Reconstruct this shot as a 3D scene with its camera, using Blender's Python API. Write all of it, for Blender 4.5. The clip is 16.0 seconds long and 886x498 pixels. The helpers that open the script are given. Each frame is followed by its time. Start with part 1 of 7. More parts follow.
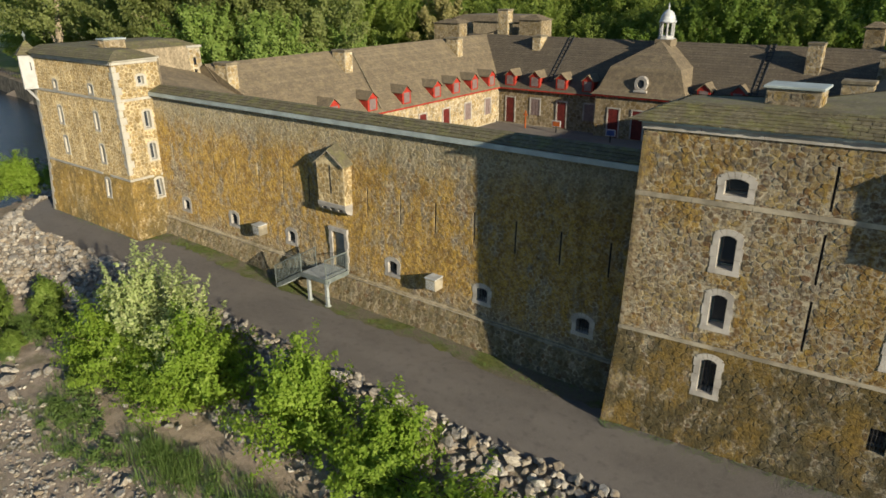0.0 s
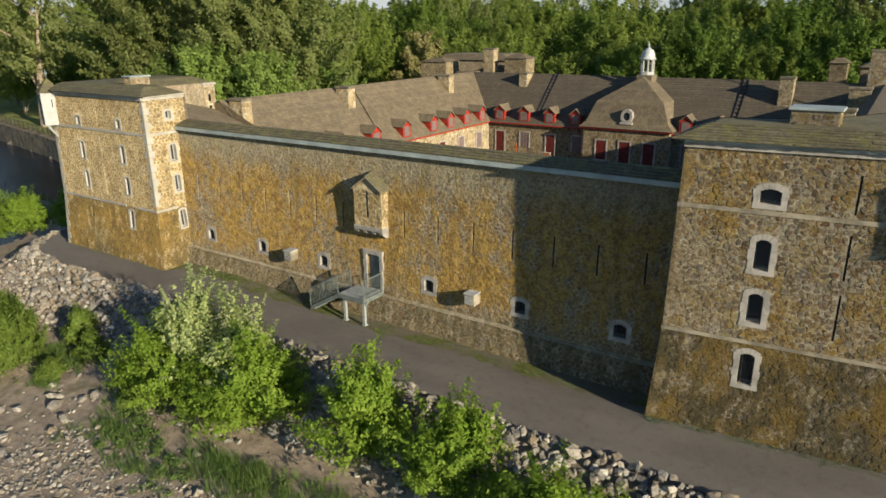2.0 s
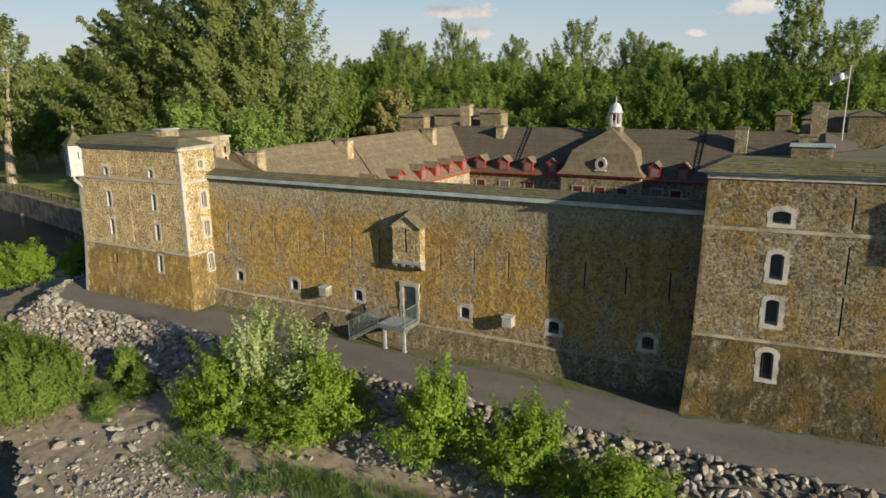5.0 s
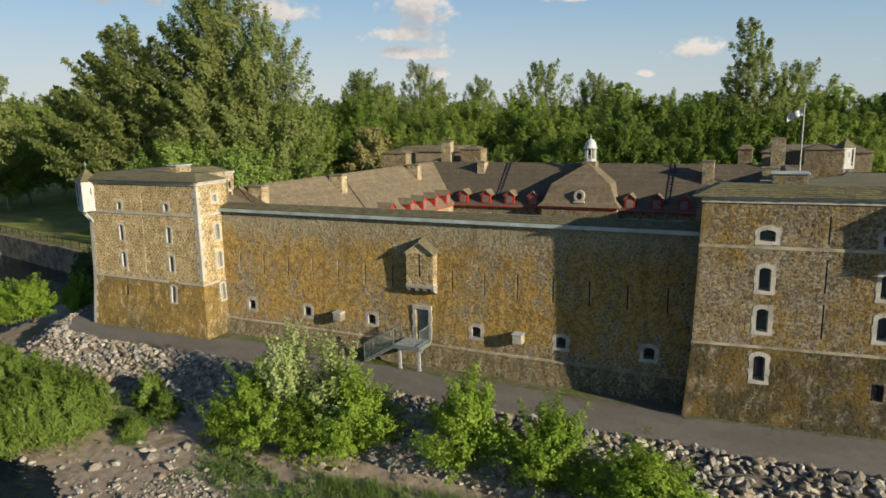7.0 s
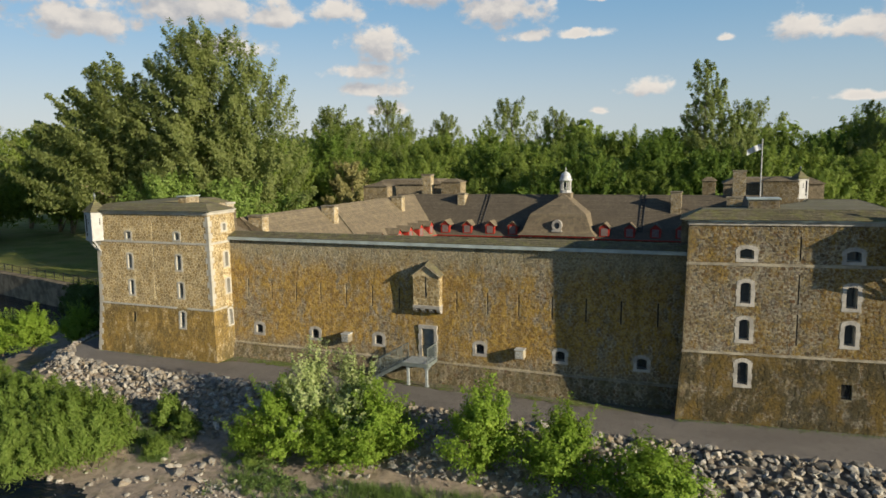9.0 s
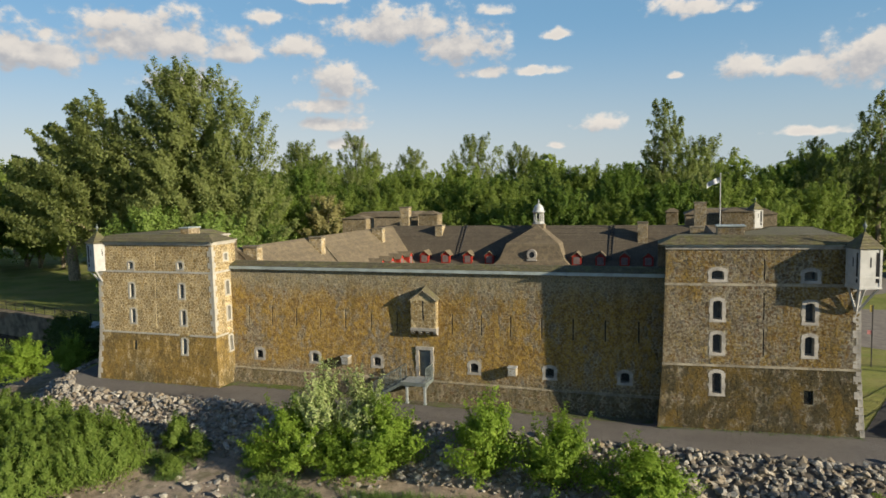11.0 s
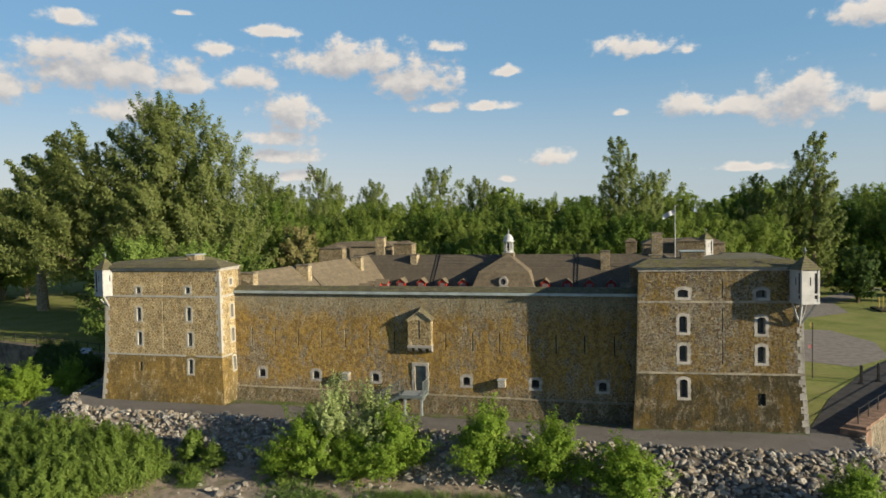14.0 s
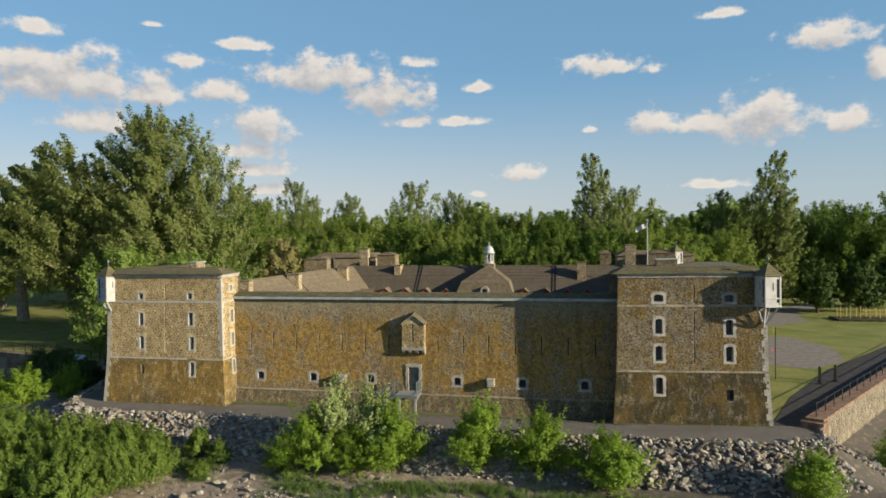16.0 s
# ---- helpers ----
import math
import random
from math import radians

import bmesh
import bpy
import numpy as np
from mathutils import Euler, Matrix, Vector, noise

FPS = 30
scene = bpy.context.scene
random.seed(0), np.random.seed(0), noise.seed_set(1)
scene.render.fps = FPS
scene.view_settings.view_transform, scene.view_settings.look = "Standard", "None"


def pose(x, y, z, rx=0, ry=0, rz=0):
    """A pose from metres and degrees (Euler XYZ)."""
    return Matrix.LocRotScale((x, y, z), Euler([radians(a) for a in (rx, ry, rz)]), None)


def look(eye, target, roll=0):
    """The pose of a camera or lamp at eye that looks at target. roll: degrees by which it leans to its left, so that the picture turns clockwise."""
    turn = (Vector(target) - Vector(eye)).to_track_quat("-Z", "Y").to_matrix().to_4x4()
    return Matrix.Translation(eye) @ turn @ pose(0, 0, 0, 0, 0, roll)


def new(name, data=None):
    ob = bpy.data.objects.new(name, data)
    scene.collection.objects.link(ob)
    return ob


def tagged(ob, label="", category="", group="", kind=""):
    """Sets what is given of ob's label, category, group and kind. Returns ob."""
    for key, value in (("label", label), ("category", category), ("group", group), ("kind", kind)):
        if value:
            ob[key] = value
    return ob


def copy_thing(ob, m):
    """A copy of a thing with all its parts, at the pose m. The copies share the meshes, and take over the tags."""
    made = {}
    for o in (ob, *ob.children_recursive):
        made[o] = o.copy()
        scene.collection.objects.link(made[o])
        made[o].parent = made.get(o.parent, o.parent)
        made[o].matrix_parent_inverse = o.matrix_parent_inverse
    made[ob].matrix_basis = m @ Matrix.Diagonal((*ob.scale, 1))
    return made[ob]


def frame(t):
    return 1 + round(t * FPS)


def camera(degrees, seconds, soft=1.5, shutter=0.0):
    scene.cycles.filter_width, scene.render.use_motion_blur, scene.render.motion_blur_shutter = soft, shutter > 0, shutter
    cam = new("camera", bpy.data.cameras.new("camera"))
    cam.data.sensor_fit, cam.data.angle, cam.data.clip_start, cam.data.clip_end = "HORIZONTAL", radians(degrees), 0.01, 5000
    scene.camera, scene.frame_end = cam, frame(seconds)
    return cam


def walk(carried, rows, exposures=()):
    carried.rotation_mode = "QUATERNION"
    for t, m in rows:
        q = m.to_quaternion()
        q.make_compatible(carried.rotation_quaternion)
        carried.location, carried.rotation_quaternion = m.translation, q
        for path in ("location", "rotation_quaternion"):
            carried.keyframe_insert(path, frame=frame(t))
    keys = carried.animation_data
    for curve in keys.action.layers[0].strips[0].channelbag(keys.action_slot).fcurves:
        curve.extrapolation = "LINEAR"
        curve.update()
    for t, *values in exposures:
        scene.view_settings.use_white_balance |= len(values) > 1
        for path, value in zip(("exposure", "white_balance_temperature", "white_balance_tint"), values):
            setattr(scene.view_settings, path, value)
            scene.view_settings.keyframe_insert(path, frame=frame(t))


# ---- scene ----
cam = camera(66.5, 16.0, soft=1.65)
PATH = [
    (0, (23.018, -21.386, 14.311), (21.88, -19.912, 13.582), -0.6),
    (0.5, (22.619, -22.259, 14.275), (21.499, -20.76, 13.571), -0.6),
    (1, (22.224, -23.237, 14.239), (21.121, -21.712, 13.563), -0.7),
    (1.5, (21.846, -24.174, 14.218), (20.761, -22.625, 13.566), -0.7),
    (2, (21.486, -25.119, 14.198), (20.418, -23.548, 13.572), -0.7),
    (2.5, (21.133, -25.986, 14.168), (20.082, -24.395, 13.565), -0.8),
    (3, (20.771, -26.936, 14.134), (19.739, -25.323, 13.557), -0.8),
    (3.5, (20.378, -27.929, 14.101), (19.367, -26.293, 13.55), -0.8),
    (4, (20.005, -28.853, 14.074), (19.017, -27.195, 13.55), -0.8),
    (6.5, (18.322, -33.605, 14.043), (17.45, -31.849, 13.65), -0.9),
    (7, (18.023, -34.571, 14.007), (17.176, -32.796, 13.641), -1.0),
    (7.5, (17.722, -35.558, 13.953), (16.9, -33.767, 13.612), -1.0),
    (8, (17.38, -36.51, 13.92), (16.584, -34.702, 13.604), -0.9),
    (8.5, (17.054, -37.5, 13.891), (16.285, -35.677, 13.6), -1.0),
    (9, (16.753, -38.433, 13.876), (16.01, -36.596, 13.609), -1.0),
    (11.5, (15.446, -43.123, 13.828), (14.837, -41.223, 13.677), -1.1),
    (12, (15.167, -44.019, 13.825), (14.583, -42.111, 13.691), -1.0),
    (12.5, (14.921, -44.94, 13.784), (14.36, -43.024, 13.666), -0.9),
    (13, (14.674, -45.87, 13.749), (14.134, -43.946, 13.648), -0.9),
    (13.5, (14.449, -46.72, 13.729), (13.93, -44.791, 13.639), -0.9),
    (14, (14.227, -47.55, 13.683), (13.728, -45.615, 13.605), -1.0),
    (14.5, (13.974, -48.447, 13.579), (13.497, -46.506, 13.514), -0.9),
    (15, (13.753, -49.336, 13.457), (13.297, -47.39, 13.405), -0.8),
    (15.5, (13.551, -50.251, 13.373), (13.117, -48.3, 13.33), -0.8),
    (16, (13.355, -51.105, 13.324), (12.941, -49.148, 13.288), -0.7),
]
walk(cam, [(t, look(eye, target, roll)) for t, eye, target, roll in PATH])

# ---- world, sun, exposure ----
SUN_EL, SUN_AZ = radians(16.5), radians(-15.4)
TO_SUN = Vector((math.cos(SUN_EL) * math.cos(SUN_AZ), math.cos(SUN_EL) * math.sin(SUN_AZ), math.sin(SUN_EL)))
world = bpy.data.worlds.new("world")
scene.world = world
world.use_nodes = True
wn = world.node_tree.nodes
sky = wn.new("ShaderNodeTexSky")
sky.sky_type, sky.sun_disc = "NISHITA", False
sky.sun_elevation, sky.sun_rotation = SUN_EL, radians(105.4)
sky.air_density, sky.dust_density, sky.ozone_density, sky.altitude = 1.0, 0.0, 2.6, 400
wn["Background"].inputs["Strength"].default_value = 0.074
world.node_tree.links.new(sky.outputs["Color"], wn["Background"].inputs["Color"])

sun_data = bpy.data.lights.new("sun", "SUN")
sun_data.energy, sun_data.angle, sun_data.color = 4.85, radians(0.6), (1.0, 0.875, 0.66)
sun = new("sun", sun_data)
sun.matrix_world = look(Vector((0, 0, 60)) + TO_SUN * 80, (0, 0, 60))
scene.view_settings.exposure = 0.62


# ---- materials ----
def ramp(nt, fac, stops):
    n = nt.nodes.new("ShaderNodeValToRGB")
    el = n.color_ramp.elements
    while len(el) < len(stops):
        el.new(0.5)
    for e, (p, c) in zip(el, stops):
        e.position, e.color = p, (*c, 1) if len(c) == 3 else c
    nt.links.new(fac, n.inputs[0])
    return n.outputs[0]


def noise_of(nt, scale, detail=4, stretch=(1, 1, 1), rough=0.55, vec=None):
    m = nt.nodes.new("ShaderNodeMapping")
    m.inputs["Scale"].default_value = stretch
    if vec is None:
        vec = nt.nodes.new("ShaderNodeNewGeometry").outputs["Position"]
    nt.links.new(vec, m.inputs[0])
    n = nt.nodes.new("ShaderNodeTexNoise")
    n.inputs["Scale"].default_value, n.inputs["Detail"].default_value, n.inputs["Roughness"].default_value = scale, detail, rough
    nt.links.new(m.outputs[0], n.inputs["Vector"])
    return n.outputs["Fac"]


def math_of(nt, op, a, b=None, clamp=False):
    n = nt.nodes.new("ShaderNodeMath")
    n.operation, n.use_clamp = op, clamp
    for i, v in enumerate((a, b)):
        if v is None:
            continue
        if isinstance(v, (int, float)):
            n.inputs[i].default_value = v
        else:
            nt.links.new(v, n.inputs[i])
    return n.outputs[0]


def span(nt, v, a, b, lo=0.0, hi=1.0):
    n = nt.nodes.new("ShaderNodeMapRange")
    n.interpolation_type = "SMOOTHSTEP"
    for i, x in enumerate((a, b, lo, hi)):
        n.inputs[i + 1].default_value = x
    nt.links.new(v, n.inputs[0])
    return n.outputs[0]


def mix(nt, fac, a, b, mode="MIX"):
    n = nt.nodes.new("ShaderNodeMix")
    n.data_type, n.blend_type = "RGBA", mode
    for sock, v in ((n.inputs[0], fac), (n.inputs[6], a), (n.inputs[7], b)):
        if isinstance(v, (int, float)):
            sock.default_value = v
        elif isinstance(v, tuple):
            sock.default_value = (*v, 1)
        else:
            nt.links.new(v, sock)
    return n.outputs[2]


def material(name, rough=0.85, metal=0.0):
    m = bpy.data.materials.new(name)
    m.use_nodes = True
    b = m.node_tree.nodes["Principled BSDF"]
    b.inputs["Roughness"].default_value, b.inputs["Metallic"].default_value = rough, metal
    b.inputs["Specular IOR Level"].default_value = 0.3
    return m, m.node_tree, b


def bump(nt, b, height, strength=0.5, dist=0.02):
    n = nt.nodes.new("ShaderNodeBump")
    n.inputs["Strength"].default_value, n.inputs["Distance"].default_value = strength, dist
    nt.links.new(height, n.inputs["Height"])
    nt.links.new(n.outputs[0], b.inputs["Normal"])


def axis_of(nt, i):
    s = nt.nodes.new("ShaderNodeSeparateXYZ")
    nt.links.new(nt.nodes.new("ShaderNodeNewGeometry").outputs["Position"], s.inputs[0])
    return s.outputs[i]


def island(nt):
    return nt.nodes.new("ShaderNodeNewGeometry").outputs["Random Per Island"]


def plain(name, colour, rough=0.7, vary=0.12, scale=3.0, metal=0.0, relief=0.3):
    m, nt, b = material(name, rough, metal)
    n = noise_of(nt, scale, 5)
    n2 = noise_of(nt, scale * 9, 3)
    dark = tuple(c * (1 - vary * 2) for c in colour)
    lite = tuple(min(1, c * (1 + vary)) for c in colour)
    c = mix(nt, span(nt, n, 0.35, 0.65), dark, lite)
    c = mix(nt, math_of(nt, "MULTIPLY", span(nt, n2, 0.5, 0.7), 0.35), c, tuple(c0 * 0.8 for c0 in colour))
    nt.links.new(c, b.inputs["Base Color"])
    bump(nt, b, n2, relief, 0.01)
    return m


def masonry(name, tones, bands, amount, patch=0.5, mortar=None, own=False, lichen=1.0, crown=None, plinth=0.6, mottle=0.0, damp_at=(-0.2, 1.2), foot=None):
    """Rubble stones (a tone for each piece) or the mortar between them, with ochre lichen growing in a band of heights."""
    m, nt, b = material(name, 0.95)
    b.inputs["Diffuse Roughness"].default_value = 1.0
    grain = noise_of(nt, 11, 6, rough=0.75)
    fine = noise_of(nt, 2.6, 5, (1, 1, 0.55), 0.7)
    if mortar is None:
        src = nt.nodes.new("ShaderNodeObjectInfo").outputs["Random"] if own else island(nt)
        base = ramp(nt, src, [(i / max(1, len(tones) - 1), t) for i, t in enumerate(tones)])
        base = mix(nt, span(nt, grain, 0.36, 0.60), mix(nt, 0.45, base, (0.03, 0.022, 0.012)), base)
    else:
        base = mix(nt, span(nt, noise_of(nt, 4.5, 5, rough=0.7), 0.38, 0.62), tuple(c * 0.62 for c in mortar), mortar)
        base = mix(nt, span(nt, grain, 0.34, 0.56), mix(nt, 0.4, base, (0.05, 0.04, 0.02)), base)
    blotch = noise_of(nt, 1.7, 6, (1, 1, 0.8), 0.7)
    base = mix(nt, span(nt, blotch, 0.36, 0.64), mix(nt, 0.36, base, (0.04, 0.03, 0.016)), base)
    z = axis_of(nt, 2)
    if crown:
        # pale washed stone under the coping, streaked downwards
        wash = math_of(nt, "ADD", z, math_of(nt, "MULTIPLY", noise_of(nt, 1.6, 5, (1, 1, 0.25), 0.65), 2.2))
        base = mix(nt, math_of(nt, "MULTIPLY", span(nt, wash, crown[0] + 1.1, crown[1] + 1.1), crown[2]), base, mix(nt, span(nt, grain, 0.35, 0.6), (0.20, 0.18, 0.115), (0.36, 0.335, 0.235)))
    z0, z1, z2, z3 = bands
    zz = math_of(nt, "ADD", z, math_of(nt, "MULTIPLY", math_of(nt, "SUBTRACT", noise_of(nt, 0.8, 4, (1, 1, 0.4)), 0.5), 2.4 if z3 > 6 else 0.3))
    band = math_of(nt, "MULTIPLY", span(nt, zz, z0, z1), span(nt, zz, z2, z3, 1.0, 0.0))
    big = noise_of(nt, 0.35, 4, (1, 1, 0.6))
    lich = math_of(nt, "ADD", math_of(nt, "MULTIPLY", big, 0.5), math_of(nt, "MULTIPLY", fine, 0.5))
    lich = math_of(nt, "MULTIPLY", span(nt, lich, patch - 0.05, patch + 0.05), band)
    lich = math_of(nt, "MULTIPLY", lich, amount)
    dull, vivid = (0.21, 0.115, 0.022), (0.45, 0.285, 0.05)
    ochre = mix(nt, span(nt, noise_of(nt, 3.2, 5, rough=0.7), 0.38, 0.62), tuple(c * lichen for c in dull), tuple(c * lichen for c in vivid))
    ochre = mix(nt, span(nt, grain, 0.36, 0.56), mix(nt, 0.5, ochre, (0.05, 0.035, 0.008)), ochre)
    c = mix(nt, lich, base, ochre)
    if mottle:
        # patches of grey, rust and gold that run over stones and joints alike
        q = noise_of(nt, 6.5, 6, (1, 1, 1.15), 0.75)
        r = noise_of(nt, 1.25, 5, (1, 1, 0.8), 0.7)
        c = mix(nt, math_of(nt, "MULTIPLY", span(nt, q, 0.49, 0.58), mottle), c, mix(nt, span(nt, r, 0.4, 0.6), (0.34, 0.245, 0.06), (0.42, 0.38, 0.28)))
        c = mix(nt, math_of(nt, "MULTIPLY", span(nt, q, 0.48, 0.39), mottle), c, mix(nt, span(nt, r, 0.42, 0.58), (0.045, 0.04, 0.03), (0.13, 0.06, 0.022)))
    streak = span(nt, noise_of(nt, 0.9, 4, (1.6, 1.6, 0.22)), 0.54, 0.74)
    c = mix(nt, math_of(nt, "MULTIPLY", streak, 0.35), c, (0.07, 0.055, 0.024))
    pale = span(nt, noise_of(nt, 5.0, 4), 0.60, 0.72)
    c = mix(nt, math_of(nt, "MULTIPLY", pale, 0.28), c, (0.44, 0.41, 0.33))
    damp = span(nt, z, damp_at[0], damp_at[1], 1.0, 0.0)
    c = mix(nt, math_of(nt, "MULTIPLY", math_of(nt, "MULTIPLY", damp, span(nt, fine, 0.35, 0.6)), plinth), c, (0.075, 0.066, 0.026))
    if foot:
        # olive algae and ochre on the lower storey, up to the string course
        low = span(nt, z, foot[0], foot[0] + 0.12, 1.0, 0.0)
        hue = span(nt, noise_of(nt, 0.55, 6, (1, 1, 0.7), 0.7), 0.45, 0.60)
        algae = mix(nt, hue, (0.062, 0.054, 0.026), (0.20, 0.13, 0.028))
        algae = mix(nt, span(nt, grain, 0.38, 0.6), mix(nt, 0.5, algae, (0.02, 0.018, 0.008)), algae)
        c = mix(nt, math_of(nt, "MULTIPLY", math_of(nt, "MULTIPLY", low, span(nt, fine, 0.34, 0.52)), foot[1]), c, algae)
    nt.links.new(c, b.inputs["Base Color"])
    bump(nt, b, math_of(nt, "ADD", grain, fine), 0.8, 0.03)
    return m


RUBBLE = [(0.11, 0.085, 0.055), (0.27, 0.205, 0.115), (0.19, 0.17, 0.14), (0.34, 0.265, 0.15), (0.27, 0.245, 0.20), (0.18, 0.10, 0.05), (0.36, 0.31, 0.215), (0.22, 0.155, 0.08), (0.145, 0.13, 0.105)]
CLEAN = [(0.30, 0.215, 0.10), (0.46, 0.35, 0.18), (0.37, 0.28, 0.15), (0.52, 0.41, 0.23), (0.43, 0.35, 0.22), (0.31, 0.23, 0.12), (0.50, 0.42, 0.28)]
CURT_BAND = (0.9, 2.2, 6.0, 8.2)
CURT = dict(lichen=1.1, mottle=0.3, crown=(6.2, 7.9, 0.5), damp_at=(0.9, 1.4))
M_curt = masonry("curtain_stone", [tuple(k * 1.15 for k in t) for t in RUBBLE], CURT_BAND, 0.85, 0.465, **CURT)
M_curt_m = masonry("curtain_mortar", None, CURT_BAND, 0.65, 0.475, (0.56, 0.48, 0.33), plinth=0.6, **CURT)
RB_TONES = [tuple(k * 1.05 for k in t) for t in RUBBLE]
RB_BAND = (-0.5, 0.6, 9.5, 14.0)
RB = dict(lichen=0.85, mottle=0.6, damp_at=(-0.3, 0.8), plinth=0.4, foot=(3.62, 0.85))
M_rb = masonry("bastion_stone", RB_TONES, RB_BAND, 0.8, 0.51, **RB)
M_rb_own = masonry("bastion_stone_piece", RB_TONES, RB_BAND, 0.8, 0.51, own=True, **RB)
M_rb_m = masonry("bastion_mortar", None, RB_BAND, 0.5, 0.52, (0.55, 0.49, 0.36), **RB)
LB = dict(foot=(3.62, 0.62))
M_lb = masonry("clean_stone", [(r * 0.94, g * 0.9, c * 0.78) for r, g, c in CLEAN], (-0.5, 0.0, 3.3, 3.9), 0.75, 0.46, **LB)
M_lb_m = masonry("clean_mortar", None, (-0.5, 0.0, 3.3, 3.9), 0.6, 0.46, (0.68, 0.56, 0.34), **LB)
# Lit and shaded copies of one court masonry: the light is in the colour
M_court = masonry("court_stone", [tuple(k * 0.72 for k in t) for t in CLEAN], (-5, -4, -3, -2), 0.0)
# Lighter copy: sunlight painted on left wing, chimneys and corner piers
M_court_sunlit = masonry("sunny_court_stone", [tuple(k * 1.12 for k in t) for t in CLEAN], (-5, -4, -3, -2), 0.0)
M_court_sunlit_m = masonry("sunny_court_mortar", None, (-5, -4, -3, -2), 0.0, mortar=(0.66, 0.58, 0.43))
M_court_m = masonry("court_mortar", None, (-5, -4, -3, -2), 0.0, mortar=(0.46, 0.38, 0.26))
M_dress = plain("dressed_limestone", (0.38, 0.355, 0.315), 0.85, 0.14, 1.6)
M_white = plain("white_lime", (0.43, 0.405, 0.345), 0.8, 0.08, 1.2)
M_grey_q = plain("grey_quoin", (0.205, 0.175, 0.12), 0.9, 0.2, 1.8)
M_retaining = plain("weathered_concrete", (0.20, 0.165, 0.115), 0.9, 0.25, 0.9)
M_string = plain("string_stone", (0.31, 0.275, 0.205), 0.9, 0.2, 1.4)
M_lead = plain("lead_flashing", (0.36, 0.41, 0.40), 0.5, 0.12, 0.8)
M_red = plain("red_paint", (0.36, 0.035, 0.022), 0.55, 0.15, 4)
M_reddark = plain("dark_red_door", (0.115, 0.018, 0.015), 0.55, 0.15, 4)
M_shutter = plain("grey_mauve_shutter", (0.20, 0.15, 0.14), 0.6, 0.1, 4)
M_paint = plain("white_paint", (0.43, 0.43, 0.415), 0.55, 0.06, 2)
M_steel = plain("grey_green_steel", (0.15, 0.175, 0.165), 0.5, 0.12, 3)
M_deckm = plain("steel_grating", (0.33, 0.36, 0.36), 0.6, 0.12, 8)
M_black = plain("black_iron", (0.025, 0.025, 0.027), 0.5, 0.1, 5)
M_void = plain("dark_interior", (0.012, 0.012, 0.014), 0.9, 0.1, 2)
M_zinc = plain("zinc", (0.48, 0.50, 0.50), 0.4, 0.12, 2)
M_yellow = plain("yellow_paint", (0.55, 0.42, 0.12), 0.6, 0.1, 3)
M_flag = plain("white_flag_cloth", (0.50, 0.52, 0.55), 0.85, 0.08, 3)
M_blue = plain("blue_panel", (0.05, 0.09, 0.25), 0.5, 0.1, 3)
M_orange = plain("orange_panel", (0.35, 0.09, 0.02), 0.5, 0.1, 3)
M_brick = plain("brown_coping", (0.25, 0.16, 0.11), 0.85, 0.2, 2)
M_bark = plain("bark", (0.13, 0.10, 0.07), 0.95, 0.3, 5, relief=0.8)
M_palebark = plain("pale_bark", (0.33, 0.27, 0.19), 0.95, 0.25, 5, relief=0.8)

M_glass, nt, b = material("window_glass", 0.06)
b.inputs["Base Color"].default_value = (0.035, 0.042, 0.052, 1)
b.inputs["Specular IOR Level"].default_value = 0.5
bump(nt, b, noise_of(nt, 1.5, 2), 0.08, 0.02)


def shingle(name, tones, moss, lichen_amount, own=False):
    m, nt, b = material(name, 0.9)
    src = nt.nodes.new("ShaderNodeObjectInfo").outputs["Random"] if own else island(nt)
    base = ramp(nt, src, [(i / (len(tones) - 1), t) for i, t in enumerate(tones)])
    patch = noise_of(nt, 0.5, 4)
    base = mix(nt, span(nt, patch, 0.35, 0.7), base, mix(nt, 0.5, base, tones[0]))
    grain = noise_of(nt, 9, 4, (1, 1, 1), 0.7)
    base = mix(nt, span(nt, grain, 0.4, 0.75), mix(nt, 0.4, base, (0.01, 0.01, 0.008)), base)
    mo = math_of(nt, "MULTIPLY", span(nt, noise_of(nt, 2.0, 6, rough=0.7), 0.42, 0.68), lichen_amount)
    base = mix(nt, mo, base, moss)
    worn = span(nt, noise_of(nt, 0.9, 6, (1, 1, 1.6), 0.72), 0.44, 0.60)
    base = mix(nt, math_of(nt, "MULTIPLY", worn, 0.45), base, mix(nt, 0.5, tones[0], (0.05, 0.04, 0.028)))
    speck = span(nt, noise_of(nt, 4.5, 5, rough=0.75), 0.55, 0.68)
    base = mix(nt, math_of(nt, "MULTIPLY", speck, 0.3), base, tuple(min(1, k * 1.7) for k in tones[1]))
    nt.links.new(base, b.inputs["Base Color"])
    bump(nt, b, grain, 0.6, 0.02)
    return m


M_shin = shingle("cedar_shingle", [(0.13, 0.115, 0.072), (0.205, 0.182, 0.115), (0.165, 0.145, 0.09), (0.25, 0.222, 0.145)], (0.175, 0.175, 0.06), 0.75)
M_shin_own = shingle("cedar_shingle_piece", [(0.13, 0.115, 0.072), (0.205, 0.182, 0.115), (0.165, 0.145, 0.09), (0.25, 0.222, 0.145)], (0.175, 0.175, 0.06), 0.75, True)
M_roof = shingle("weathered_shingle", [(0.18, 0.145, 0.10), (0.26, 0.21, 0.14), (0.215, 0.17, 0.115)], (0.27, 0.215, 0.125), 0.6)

# Darker copy of weathered_shingle: shade on far and right wings put into the colour
M_roof_shaded = shingle("shaded_wing_shingle", [(0.115, 0.095, 0.072), (0.165, 0.137, 0.10), (0.14, 0.115, 0.085)], (0.155, 0.13, 0.085), 0.5)


